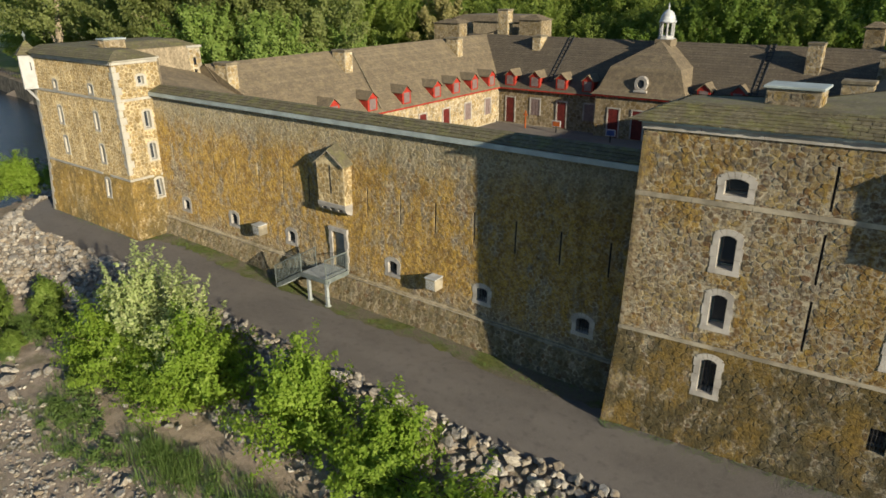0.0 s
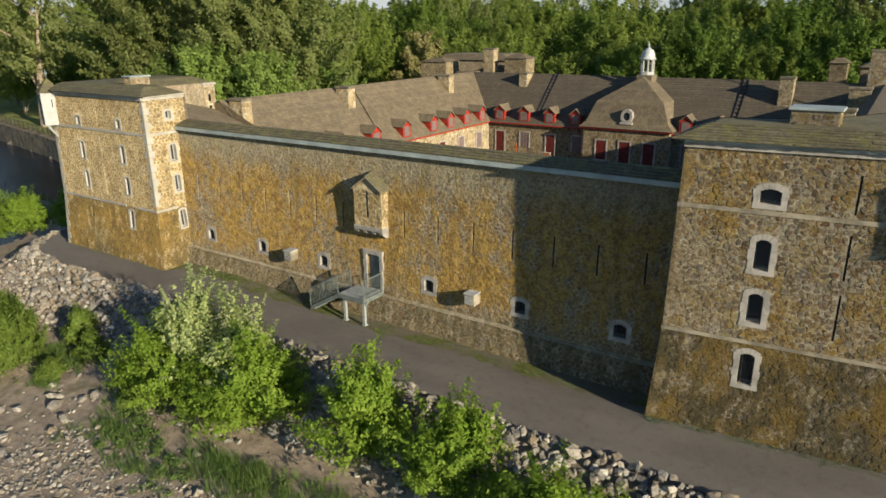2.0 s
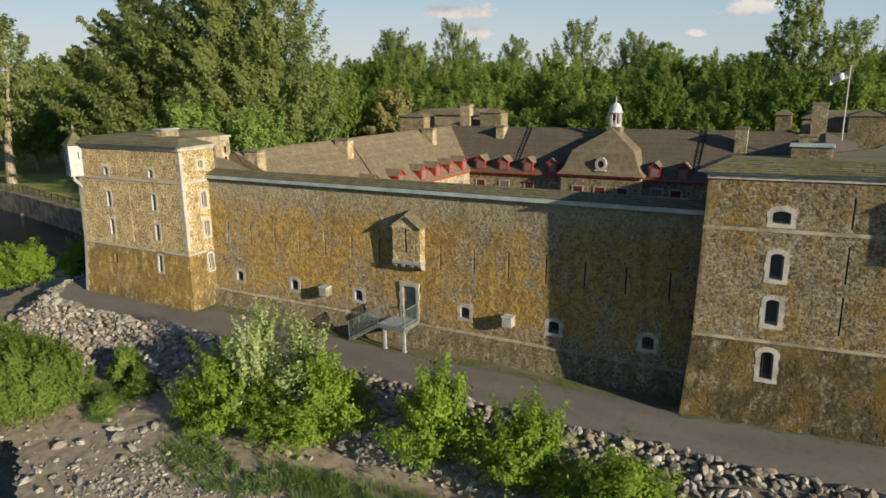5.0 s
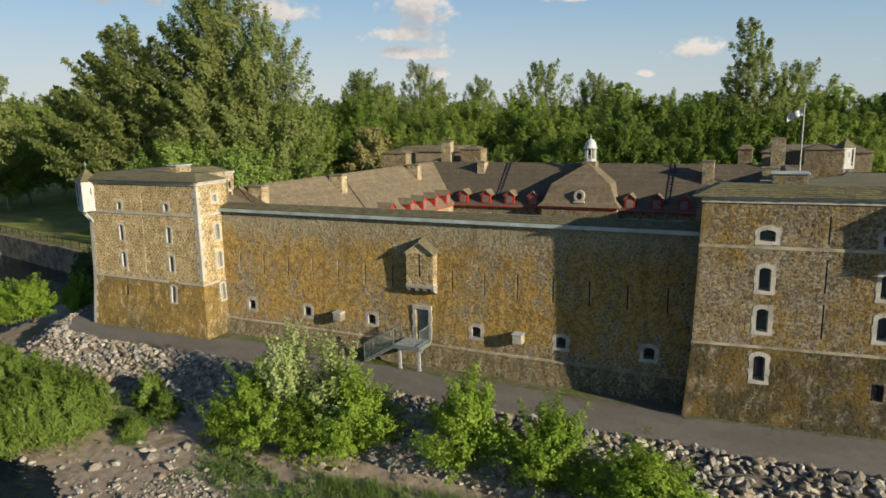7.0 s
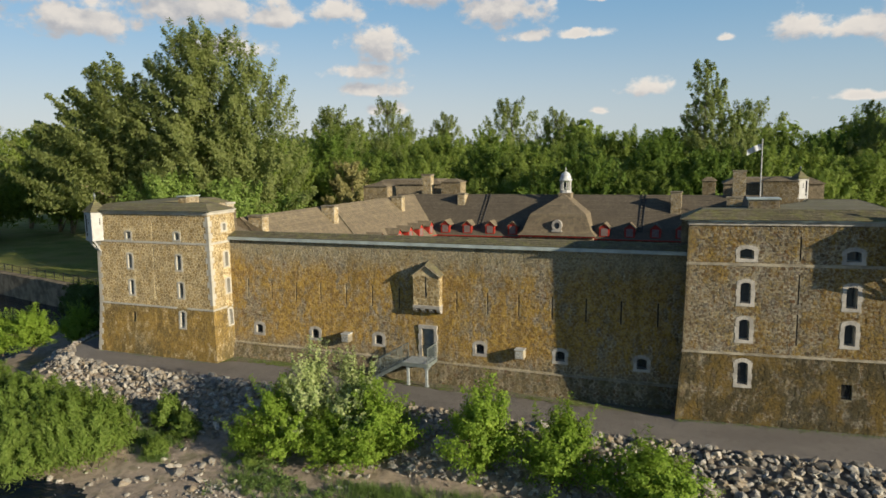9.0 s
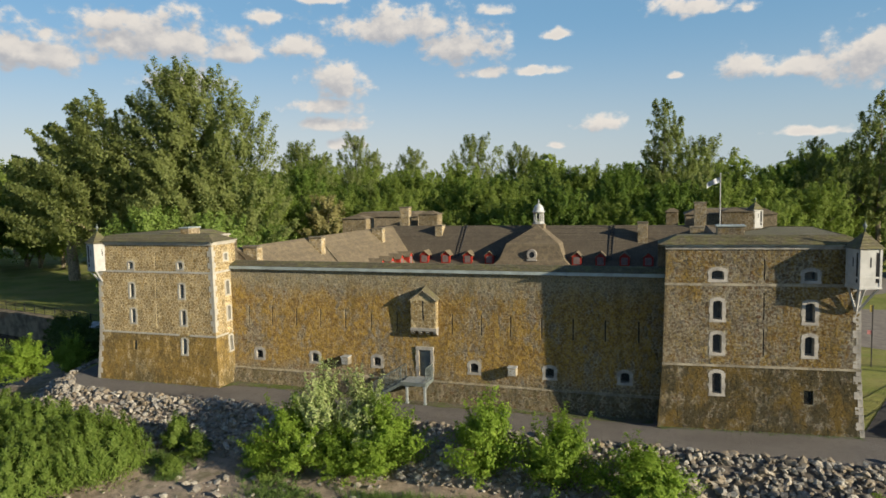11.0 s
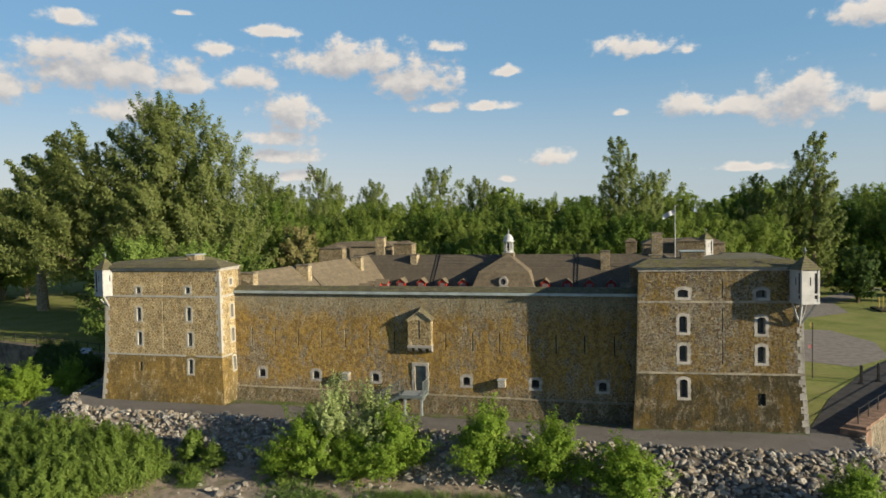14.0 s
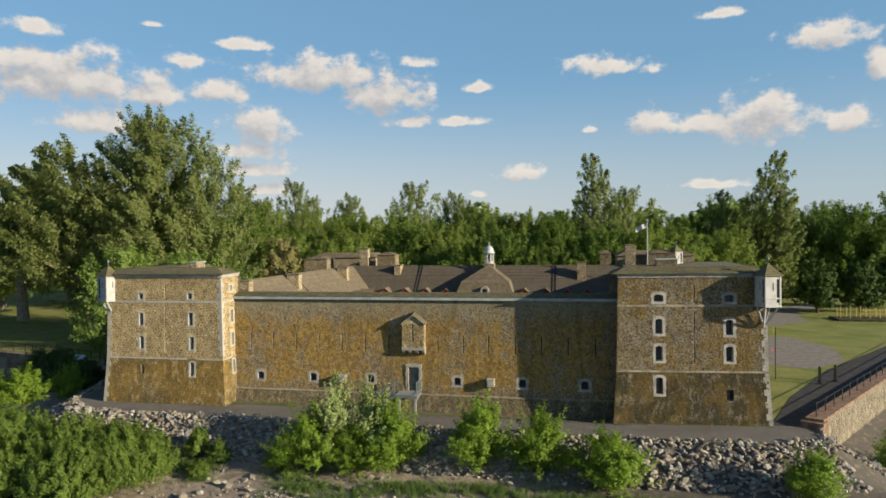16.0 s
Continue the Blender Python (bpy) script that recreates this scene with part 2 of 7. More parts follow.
def leaf(name, a, bcol, trans=0.35, scale=0.5):
    m, nt, b = material(name, 0.6)
    c = ramp(nt, island(nt), [(0.0, a), (0.5, tuple((x + y) / 2 for x, y in zip(a, bcol))), (1.0, bcol)])
    c = mix(nt, span(nt, noise_of(nt, scale, 3), 0.35, 0.65), mix(nt, 0.35, c, a), c)
    nt.links.new(c, b.inputs["Base Color"])
    b.inputs["Specular IOR Level"].default_value = 0.25
    t = nt.nodes.new("ShaderNodeBsdfTranslucent")
    nt.links.new(mix(nt, 0.4, c, (0.15, 0.23, 0.045)), t.inputs[0])
    s = nt.nodes.new("ShaderNodeMixShader")
    s.inputs[0].default_value = trans
    nt.links.new(b.outputs[0], s.inputs[1])
    nt.links.new(t.outputs[0], s.inputs[2])
    nt.links.new(s.outputs[0], nt.nodes["Material Output"].inputs[0])
    return m


M_leaf_dark = leaf("cottonwood_leaf", (0.235, 0.28, 0.085), (0.36, 0.40, 0.15), 0.62)
M_leaf_mid = leaf("wood_leaf", (0.22, 0.30, 0.058), (0.34, 0.41, 0.095), 0.62)
M_leaf_light = leaf("maple_leaf", (0.10, 0.17, 0.024), (0.19, 0.27, 0.05), 0.5)
M_leaf_grey = leaf("silver_leaf", (0.20, 0.30, 0.06), (0.34, 0.44, 0.12), 0.5)
M_leaf_tan = leaf("tan_leaf", (0.25, 0.23, 0.085), (0.38, 0.34, 0.15), 0.4)
M_leaf_deep = leaf("deep_green_leaf", (0.05, 0.09, 0.02), (0.10, 0.16, 0.04), 0.4)
M_bush = leaf("bright_bush_leaf", (0.19, 0.31, 0.03), (0.37, 0.50, 0.08), 0.55, 1.2)
M_bush_pale = leaf("pale_bush_leaf", (0.30, 0.39, 0.12), (0.54, 0.58, 0.28), 0.4, 1.2)
M_willow = leaf("willow_leaf", (0.13, 0.21, 0.03), (0.28, 0.37, 0.085), 0.5, 0.9)
M_weed = leaf("weed_blade", (0.10, 0.17, 0.04), (0.20, 0.28, 0.08), 0.4, 0.9)


def rock_mat(name, tones, own=False):
    m, nt, b = material(name, 0.9)
    src = nt.nodes.new("ShaderNodeObjectInfo").outputs["Random"] if own else island(nt)
    base = ramp(nt, src, [(i / (len(tones) - 1), t) for i, t in enumerate(tones)])
    g = noise_of(nt, 9, 6, rough=0.75)
    base = mix(nt, span(nt, g, 0.38, 0.62), mix(nt, 0.5, base, (0.07, 0.055, 0.035)), base)
    base = mix(nt, math_of(nt, "MULTIPLY", span(nt, noise_of(nt, 2.2, 4), 0.52, 0.66), 0.45), base, (0.30, 0.22, 0.12))
    nt.links.new(base, b.inputs["Base Color"])
    bump(nt, b, g, 0.7, 0.05)
    return m


ROCK = [(0.16, 0.15, 0.135), (0.40, 0.37, 0.32), (0.24, 0.225, 0.20), (0.46, 0.43, 0.375), (0.31, 0.255, 0.185), (0.20, 0.195, 0.185), (0.35, 0.33, 0.295), (0.28, 0.235, 0.175), (0.25, 0.245, 0.23), (0.60, 0.57, 0.50), (0.47, 0.42, 0.34), (0.42, 0.40, 0.36)]
ROCK = [tuple(k * 0.98 for k in t) for t in ROCK]
M_rock = rock_mat("riprap_rock", ROCK)
M_rock_own = rock_mat("riprap_rock_piece", ROCK, True)

M_ground, nt, b = material("ground_soil_and_grass", 0.95)
z = axis_of(nt, 2)
y_ = axis_of(nt, 1)
n1, n2, n3 = noise_of(nt, 0.22, 5), noise_of(nt, 2.2, 5), noise_of(nt, 22, 4, rough=0.7)
soil = mix(nt, span(nt, n2, 0.35, 0.65), (0.24, 0.19, 0.14), (0.35, 0.28, 0.21))
soil = mix(nt, math_of(nt, "MULTIPLY", span(nt, n3, 0.52, 0.68), 0.7), soil, (0.44, 0.40, 0.35))
soil = mix(nt, math_of(nt, "MULTIPLY", span(nt, noise_of(nt, 0.8, 4), 0.55, 0.68), 0.5), soil, (0.09, 0.10, 0.035))
grass = mix(nt, span(nt, n1, 0.35, 0.65), (0.165, 0.20, 0.035), (0.25, 0.27, 0.07))
grass = mix(nt, math_of(nt, "MULTIPLY", span(nt, n2, 0.45, 0.7), 0.5), grass, (0.13, 0.13, 0.045))
grass = mix(nt, math_of(nt, "MULTIPLY", span(nt, noise_of(nt, 0.12, 6, (1, 1.6, 1), 0.7), 0.45, 0.62), 0.55), grass, (0.27, 0.235, 0.09))
# Shade over the shore beyond x = 10, mixed into the soil colour
shore_shade = math_of(nt, "MULTIPLY", span(nt, axis_of(nt, 0), 10.0, 17.0), span(nt, n2, 0.25, 0.5))
soil = mix(nt, math_of(nt, "MULTIPLY", shore_shade, 0.85), soil, (0.085, 0.078, 0.068))
high = math_of(nt, "MULTIPLY", span(nt, z, -0.55, -0.2), span(nt, y_, -1.0, 1.0))
nt.links.new(mix(nt, high, soil, grass), b.inputs["Base Color"])
bump(nt, b, math_of(nt, "ADD", n2, n3), 0.7, 0.05)

M_path, nt, b = material("compacted_gravel_path", 0.93)
n1, n2, n3 = noise_of(nt, 0.35, 4, (0.5, 1, 1)), noise_of(nt, 3, 5), noise_of(nt, 26, 4, rough=0.75)
c = mix(nt, span(nt, n1, 0.35, 0.65), (0.135, 0.122, 0.108), (0.178, 0.161, 0.142))
c = mix(nt, math_of(nt, "MULTIPLY", span(nt, n3, 0.52, 0.64), 0.7), c, (0.225, 0.205, 0.185))
c = mix(nt, math_of(nt, "MULTIPLY", span(nt, n2, 0.52, 0.7), 0.35), c, (0.09, 0.08, 0.07))
nt.links.new(c, b.inputs["Base Color"])
bump(nt, b, math_of(nt, "ADD", n2, n3), 0.9, 0.03)
M_verge, nt, b = material("mossy_verge", 0.95)
n1, n2, n3 = noise_of(nt, 0.5, 4), noise_of(nt, 4, 5, rough=0.7), noise_of(nt, 30, 3)
c = mix(nt, span(nt, n2, 0.35, 0.65), (0.075, 0.09, 0.022), (0.15, 0.165, 0.045))
c = mix(nt, span(nt, n1, 0.40, 0.58), c, mix(nt, span(nt, n3, 0.4, 0.6), (0.12, 0.10, 0.07), (0.20, 0.175, 0.13)))
nt.links.new(c, b.inputs["Base Color"])
bump(nt, b, math_of(nt, "ADD", n2, n3), 0.8, 0.04)
M_plaza = plain("pale_gravel", (0.24, 0.215, 0.185), 0.95, 0.1, 1.5)
M_road = plain("dark_asphalt", (0.055, 0.052, 0.05), 0.9, 0.15, 1.2)

M_water, nt, b = material("river_water", 0.12)
nt.links.new(mix(nt, span(nt, noise_of(nt, 0.5, 4), 0.4, 0.7), (0.004, 0.009, 0.018), (0.012, 0.02, 0.032)), b.inputs["Base Color"])
b.inputs["Specular IOR Level"].default_value = 0.12
bump(nt, b, noise_of(nt, 1.3, 5, (1, 1.8, 1)), 0.5, 0.3)


# ---- builders ----
def obj(name, bm, mat, parent=None, label="", smooth=False):
    me = bpy.data.meshes.new(name)
    bm.to_mesh(me)
    bm.free()
    return put_mesh(name, me, mat, parent, label, smooth)


def put_mesh(name, me, mat, parent=None, label="", smooth=False):
    for m in mat if isinstance(mat, (list, tuple)) else (mat,):
        me.materials.append(m)
    if smooth:
        me.polygons.foreach_set("use_smooth", [True] * len(me.polygons))
    ob = new(name, me)
    ob.parent = parent
    if label:
        ob["label"] = label
    return ob


def part(name, bm, mat, parent, label="", smooth=False):
    return obj(name, bm, mat, parent, label, smooth)


def raw(name, verts, faces):
    me = bpy.data.meshes.new(name)
    me.from_pydata([tuple(v) for v in verts], [], [tuple(f) for f in faces])
    me.update()
    return me


def quads(name, verts):
    """A mesh of loose polygons of k corners out of an array (n, k, 3)."""
    n, k = verts.shape[:2]
    me = bpy.data.meshes.new(name)
    me.vertices.add(n * k)
    me.vertices.foreach_set("co", np.asarray(verts, dtype=np.float32).ravel())
    me.loops.add(n * k)
    me.loops.foreach_set("vertex_index", np.arange(n * k, dtype=np.int32))
    me.polygons.add(n)
    me.polygons.foreach_set("loop_start", np.arange(0, n * k, k, dtype=np.int32))
    me.update(calc_edges=True)
    return me


def thing(name, at, label, category, group="", kind=""):
    ob = new(name)
    ob.location = at
    ob.empty_display_size = 0.3
    return tagged(ob, label, category, group, kind)


def box(bm, x0, x1, y0, y1, z0, z1, bevel=0.0, m=None):
    r = bmesh.ops.create_cube(bm, size=1.0, matrix=Matrix.Translation(((x0 + x1) / 2, (y0 + y1) / 2, (z0 + z1) / 2)) @ Matrix.Diagonal((x1 - x0, y1 - y0, z1 - z0, 1)))
    vs = r["verts"]
    if bevel:
        es = {e for v in vs for e in v.link_edges}
        r = bmesh.ops.bevel(bm, geom=list(es), offset=bevel, segments=1, affect="EDGES")
        vs = [v for v in r["verts"]]
    if m is not None:
        bmesh.ops.transform(bm, matrix=m, verts=list({v for v in vs if v.is_valid}))
    return vs


def boxes(*specs, bevel=0.0):
    bm = bmesh.new()
    for s in specs:
        box(bm, *s, bevel=bevel)
    return bm


def poly(bm, *pts):
    return bm.faces.new([bm.verts.new(p) for p in pts])


def prism(bm, pts, z0, z1):
    """An upright prism on an outline given counter-clockwise."""
    lo = [bm.verts.new((x, y, z0)) for x, y in pts]
    hi = [bm.verts.new((x, y, z1)) for x, y in pts]
    n = len(pts)
    for i in range(n):
        bm.faces.new((lo[i], lo[(i + 1) % n], hi[(i + 1) % n], hi[i]))
    bm.faces.new(hi)
    bm.faces.new(lo[::-1])


def rod(bm, a, b, r, r2=None, n=6):
    a, b = Vector(a), Vector(b)
    d = b - a
    m = Matrix.Translation((a + b) / 2) @ d.to_track_quat("Z", "Y").to_matrix().to_4x4()
    bmesh.ops.create_cone(bm, cap_ends=True, segments=n, radius1=r, radius2=r if r2 is None else r2, depth=d.length, matrix=m)


def lathe(bm, x, y, rings, n=8, turn=0.0):
    """A solid of revolution from (radius, z) pairs."""
    loops = []
    for r, zz in rings:
        loops.append([bm.verts.new((x + r * math.cos(turn + 2 * math.pi * i / n), y + r * math.sin(turn + 2 * math.pi * i / n), zz)) for i in range(n)])
    for a, c in zip(loops, loops[1:]):
        for i in range(n):
            bm.faces.new((a[i], a[(i + 1) % n], c[(i + 1) % n], c[i]))
    bm.faces.new(loops[-1])
    bm.faces.new(loops[0][::-1])


class Face:
    """An outer wall face from p0 to p1 (left to right as seen from outside), battered by a profile of (z, inset)."""

    def __init__(self, p0, p1, prof):
        self.p0, self.p1, self.prof = Vector(p0), Vector(p1), prof
        self.d = (self.p1 - self.p0).normalized()
        self.n = Vector((self.d.y, -self.d.x))
        self.L = (self.p1 - self.p0).length
        self.left = self.right = None

    def inset(self, zz):
        zs, vs = zip(*self.prof)
        return float(np.interp(zz, zs, vs))

    def at(self, u, zz, out=0.0):
        q = self.p0 + self.d * u + self.n * (out - self.inset(zz))
        return Vector((q.x, q.y, zz))

    def end(self, zz, right):
        other = self.right if right else self.left
        u = self.L if right else 0.0
        if other is None:
            return u
        c = self.p1 if right else self.p0
        a = self.n
        k = other.n
        det = a.x * k.y - a.y * k.x
        r0, r1 = -self.inset(zz), -other.inset(zz)
        q = Vector(((r0 * k.y - a.y * r1) / det, (a.x * r1 - r0 * k.x) / det))
        return u + q.dot(self.d)

    def wall(self, bm, z0, z1, holes, depth=0.45, cuts=()):
        """The face with holes (u0, u1, z0, z1) cut through it, and their reveals."""
        us = sorted({0.0, self.L, *[h[0] for h in holes], *[h[1] for h in holes]})
        zs = sorted({z0, z1, *[c for c in cuts if z0 < c < z1], *[p for p, _ in self.prof if z0 < p < z1], *[h[2] for h in holes], *[h[3] for h in holes]})
        cache = {}

        def v(u, zz):
            if (u, zz) not in cache:
                uu = self.end(zz, False) if u == 0.0 else self.end(zz, True) if u == self.L else u
                cache[u, zz] = bm.verts.new(self.at(uu, zz))
            return cache[u, zz]

        for a, c in zip(us, us[1:]):
            for e, f in zip(zs, zs[1:]):
                um, zm = (a + c) / 2, (e + f) / 2
                if any(h[0] < um < h[1] and h[2] < zm < h[3] for h in holes):
                    continue
                bm.faces.new((v(a, e), v(c, e), v(c, f), v(a, f)))
        for h in holes:
            o = [self.at(h[0], h[2]), self.at(h[1], h[2]), self.at(h[1], h[3]), self.at(h[0], h[3])]
            n3 = Vector((self.n.x, self.n.y, 0)) * depth
            for i in range(4):
                p, q = o[i], o[(i + 1) % 4]
                poly(bm, p, p - n3, q - n3, q)

    def slab(self, bm, u0, u1, z0, z1, out, back=0.05, zt=None):
        """A block on the face, standing out by out."""
        for s in ((u0, u1),):
            c = []
            for o in (-back, out):
                for u, zz in ((u0, z0), (u1, z0), (u1, z1), (u0, z1)):
                    c.append(bm.verts.new(self.at(u, zz, o)))
            b0, f0 = c[:4], c[4:]
            bm.faces.new(f0)
            for i in range(4):
                j = (i + 1) % 4
                bm.faces.new((b0[i], b0[j], f0[j], f0[i]))


def clip_poly(p, a, c):
    """The part of polygon p where a . q <= c."""
    out = []
    for i in range(len(p)):
        q, r = p[i], p[(i + 1) % len(p)]
        dq, dr = a[0] * q[0] + a[1] * q[1] - c, a[0] * r[0] + a[1] * r[1] - c
        if dq <= 0:
            out.append(q)
        if dq * dr < 0:
            t = dq / (dq - dr)
            out.append((q[0] + t * (r[0] - q[0]), q[1] + t * (r[1] - q[1])))
    return out


def cells(u0, u1, z0, z1, a, h, seed):
    """Irregular polygons that fill a rectangle: rubble stones in rough courses."""
    rng = np.random.default_rng(seed)
    nu, nz = max(2, int((u1 - u0) / a)), max(2, int((z1 - z0) / h))
    a, h = (u1 - u0) / nu, (z1 - z0) / nz
    pts = {}
    for j in range(-2, nz + 2):
        for i in range(-2, nu + 2):
            pts[i, j] = (u0 + (i + 0.5 + 0.5 * (j % 2) - 0.25 + rng.uniform(-0.42, 0.42)) * a, z0 + (j + 0.5 + rng.uniform(-0.4, 0.4)) * h)
    for j in range(nz):
        for i in range(nu):
            cx, cz = pts[i, j]
            p = [(max(u0, cx - 2 * a), max(z0, cz - 2 * h)), (min(u1, cx + 2 * a), max(z0, cz - 2 * h)), (min(u1, cx + 2 * a), min(z1, cz + 2 * h)), (max(u0, cx - 2 * a), min(z1, cz + 2 * h))]
            for dj in (-2, -1, 0, 1, 2):
                for di in (-2, -1, 0, 1, 2):
                    if di or dj:
                        q = pts.get((i + di, j + dj))
                        if q is None or len(p) < 3:
                            continue
                        e = (q[0] - cx, q[1] - cz)
                        p = clip_poly(p, e, (q[0] ** 2 - cx ** 2 + q[1] ** 2 - cz ** 2) / 2)
            if len(p) >= 3:
                yield p


def stones(face, z0, z1, a, h, holes, seed, gap=0.022, proud=(0.015, 0.05), keep=None, round_off=True):
    """Vertices and faces of the stones of a face, each a low block with a chamfer; keep picks some out as single stones."""
    rng = np.random.default_rng(seed + 1)
    V, F, single = [], [], []
    lo = min(face.end(z0, False), face.end(z1, False), 0)
    hi = max(face.end(z0, True), face.end(z1, True), face.L)
    for p in cells(lo, hi, z0, z1, a, h, seed):
        cz = sum(q[1] for q in p) / len(p)
        p = clip_poly(p, (-1, 0), -(face.end(cz, False) + 0.01))
        if len(p) < 3:
            continue
        p = clip_poly(p, (1, 0), face.end(cz, True) - 0.01)
        if len(p) < 3:
            continue
        cu, cz = sum(q[0] for q in p) / len(p), sum(q[1] for q in p) / len(p)
        if any(k[0] - 0.02 < cu < k[1] + 0.02 and k[2] - 0.02 < cz < k[3] + 0.02 for k in holes):
            continue
        bad = False
        for k in holes:
            if max(q[0] for q in p) > k[0] and min(q[0] for q in p) < k[1] and max(q[1] for q in p) > k[2] and min(q[1] for q in p) < k[3]:
                # push the stone off the opening on the side where its middle lies
                dx = max(k[0] - cu, cu - k[1])
                dz = max(k[2] - cz, cz - k[3])
                if dx > dz:
                    p = clip_poly(p, (1, 0), k[0]) if cu < k[0] else clip_poly(p, (-1, 0), -k[1])
                else:
                    p = clip_poly(p, (0, 1), k[2]) if cz < k[2] else clip_poly(p, (0, -1), -k[3])
                if len(p) < 3:
                    bad = True
                    break
        if bad:
            continue
        cu, cz = sum(q[0] for q in p) / len(p), sum(q[1] for q in p) / len(p)
        r = max(math.hypot(q[0] - cu, q[1] - cz) for q in p)
        if r < 0.05:
            continue
        s0, s1 = max(0.3, 1 - gap / r * 1.3), max(0.2, 1 - (gap + 0.018) / r * 1.3)
        shrink = rng.uniform(0.72, 1.0) if rng.random() < 0.6 else 1.0
        s0, s1 = s0 * shrink, s1 * shrink
        out = rng.uniform(*proud)
        tilt = rng.uniform(-0.05, 0.05, 2)
        # corners cut back and knocked about, so that no two joints run straight
        if round_off:
            p = [(q[0] + (t[0] - q[0]) * k + rng.normal(0, 0.008), q[1] + (t[1] - q[1]) * k + rng.normal(0, 0.008)) for q, t in zip(p, p[1:] + p[:1]) if math.hypot(q[0] - t[0], q[1] - t[1]) > 0.03 for k in (0.24, 0.76)]
            if len(p) < 4:
                continue
        n = len(p)
        ring0 = [face.at(cu + (q[0] - cu) * s0, cz + (q[1] - cz) * s0, -0.02) for q in p]
        ring1 = [face.at(cu + (q[0] - cu) * s0, cz + (q[1] - cz) * s0, out * 0.8) for q in p]
        ring2 = [face.at(cu + (q[0] - cu) * s1, cz + (q[1] - cz) * s1, out + tilt[0] * (q[0] - cu) + tilt[1] * (q[1] - cz)) for q in p]
        fs = [(i, (i + 1) % n, n + (i + 1) % n, n + i) for i in range(n)] + [(n + i, n + (i + 1) % n, 2 * n + (i + 1) % n, 2 * n + i) for i in range(n)] + [tuple(range(2 * n, 3 * n))]
        if keep and keep(cu, cz):
            single.append((ring0 + ring1 + ring2, fs))
        else:
            k = len(V)
            V += ring0 + ring1 + ring2
            F += [tuple(i + k for i in f) for f in fs]
    return V, F, single


def courses(bm, a, c, d, e, step=0.3, lift=0.018):
    """A shingled slope in courses: eave from a to c, ridge from e to d (d above c)."""
    a, c, d, e = (Vector(p) for p in (a, c, d, e))
    nrm = (c - a).cross(e - a).normalized()
    n = max(1, round(((e - a).length + (d - c).length) / 2 / step))
    for i in range(n):
        t0, t1 = i / n, (i + 1) / n
        p, q = a.lerp(e, t0), c.lerp(d, t0)
        r, s = c.lerp(d, t1), a.lerp(e, t1)
        up = nrm * lift
        poly(bm, p + up, q + up, r, s)
        poly(bm, p, q, q + up, p + up)


def shingles(a, c, d, e, step=0.28, wide=0.22, seed=1, keep=None):
    """Single shingles over a slope; yields their eight corners."""
    a, c, d, e = (Vector(p) for p in (a, c, d, e))
    nrm = (c - a).cross(e - a).normalized()
    rng = np.random.default_rng(seed)
    n = max(1, round(((e - a).length + (d - c).length) / 2 / step))
    for i in range(n):
        t0, t1 = i / n, min(1.0, (i + 1.25) / n)
        L = (a.lerp(e, t0) - c.lerp(d, t0)).length
        u = -rng.uniform(0, wide)
        while u < L:
            w = wide * rng.uniform(0.65, 1.35)
            u0, u1 = max(0, u) / L, min(L, u + w - 0.012) / L
            u += w
            if u1 - u0 < 0.02 / L:
                continue
            j = rng.uniform(-0.02, 0.02)
            lo0, lo1 = a.lerp(e, t0).lerp(c.lerp(d, t0), u0), a.lerp(e, t0).lerp(c.lerp(d, t0), u1)
            hi0, hi1 = a.lerp(e, t1).lerp(c.lerp(d, t1), u0), a.lerp(e, t1).lerp(c.lerp(d, t1), u1)
            dn = (lo0 - hi0).normalized() * j
            th = nrm * rng.uniform(0.03, 0.05)
            yield [lo0 + dn, lo1 + dn, hi1, hi0, lo0 + dn + th, lo1 + dn + th, hi1 + nrm * 0.006, hi0 + nrm * 0.006]


SHINGLE_F = [(4, 5, 6, 7), (0, 1, 5, 4), (1, 2, 6, 5), (3, 0, 4, 7)]


M_quay = masonry("quay_stone", [(0.40, 0.33, 0.23), (0.55, 0.47, 0.34), (0.48, 0.40, 0.28), (0.60, 0.52, 0.39)], (-9, -8, -7, -6), 0.0, damp_at=(-12, -11))
M_quay_m = masonry("quay_mortar", None, (-9, -8, -7, -6), 0.0, mortar=(0.66, 0.58, 0.44), damp_at=(-12, -11))


# ---- ground, water, path ----
BANK = [(900, 900), (80, 78), (41.5, 19.5), (29.2, 0.6), (28.2, -4.4), (25, -5.7), (14, -5.8), (5, -5.7), (-8, -5.4), (-20, -5.2), (-26.5, -4.8), (-29.0, -2.0), (-30.5, 3.0), (-33.5, 9.5), (-39, 13.8), (-51, 17.3), (-78, 23.5), (-300, 60), (-900, 150)]


def bank_distance(X, Y):
    """Distance from the edge of the plateau, positive on the river's side."""
    best = np.full(X.shape, 1e9)
    side = np.zeros(X.shape)
    for (x0, y0), (x1, y1) in zip(BANK, BANK[1:]):
        dx, dy = x1 - x0, y1 - y0
        t = np.clip(((X - x0) * dx + (Y - y0) * dy) / (dx * dx + dy * dy), 0, 1)
        px, py = x0 + t * dx, y0 + t * dy
        d = np.hypot(X - px, Y - py)
        s = dx * (Y - y0) - dy * (X - x0)
        near = d < best - 1e-9
        best = np.where(near, d, best)
        side = np.where(near, s, side)
    return np.where(side > 0, best, -best)


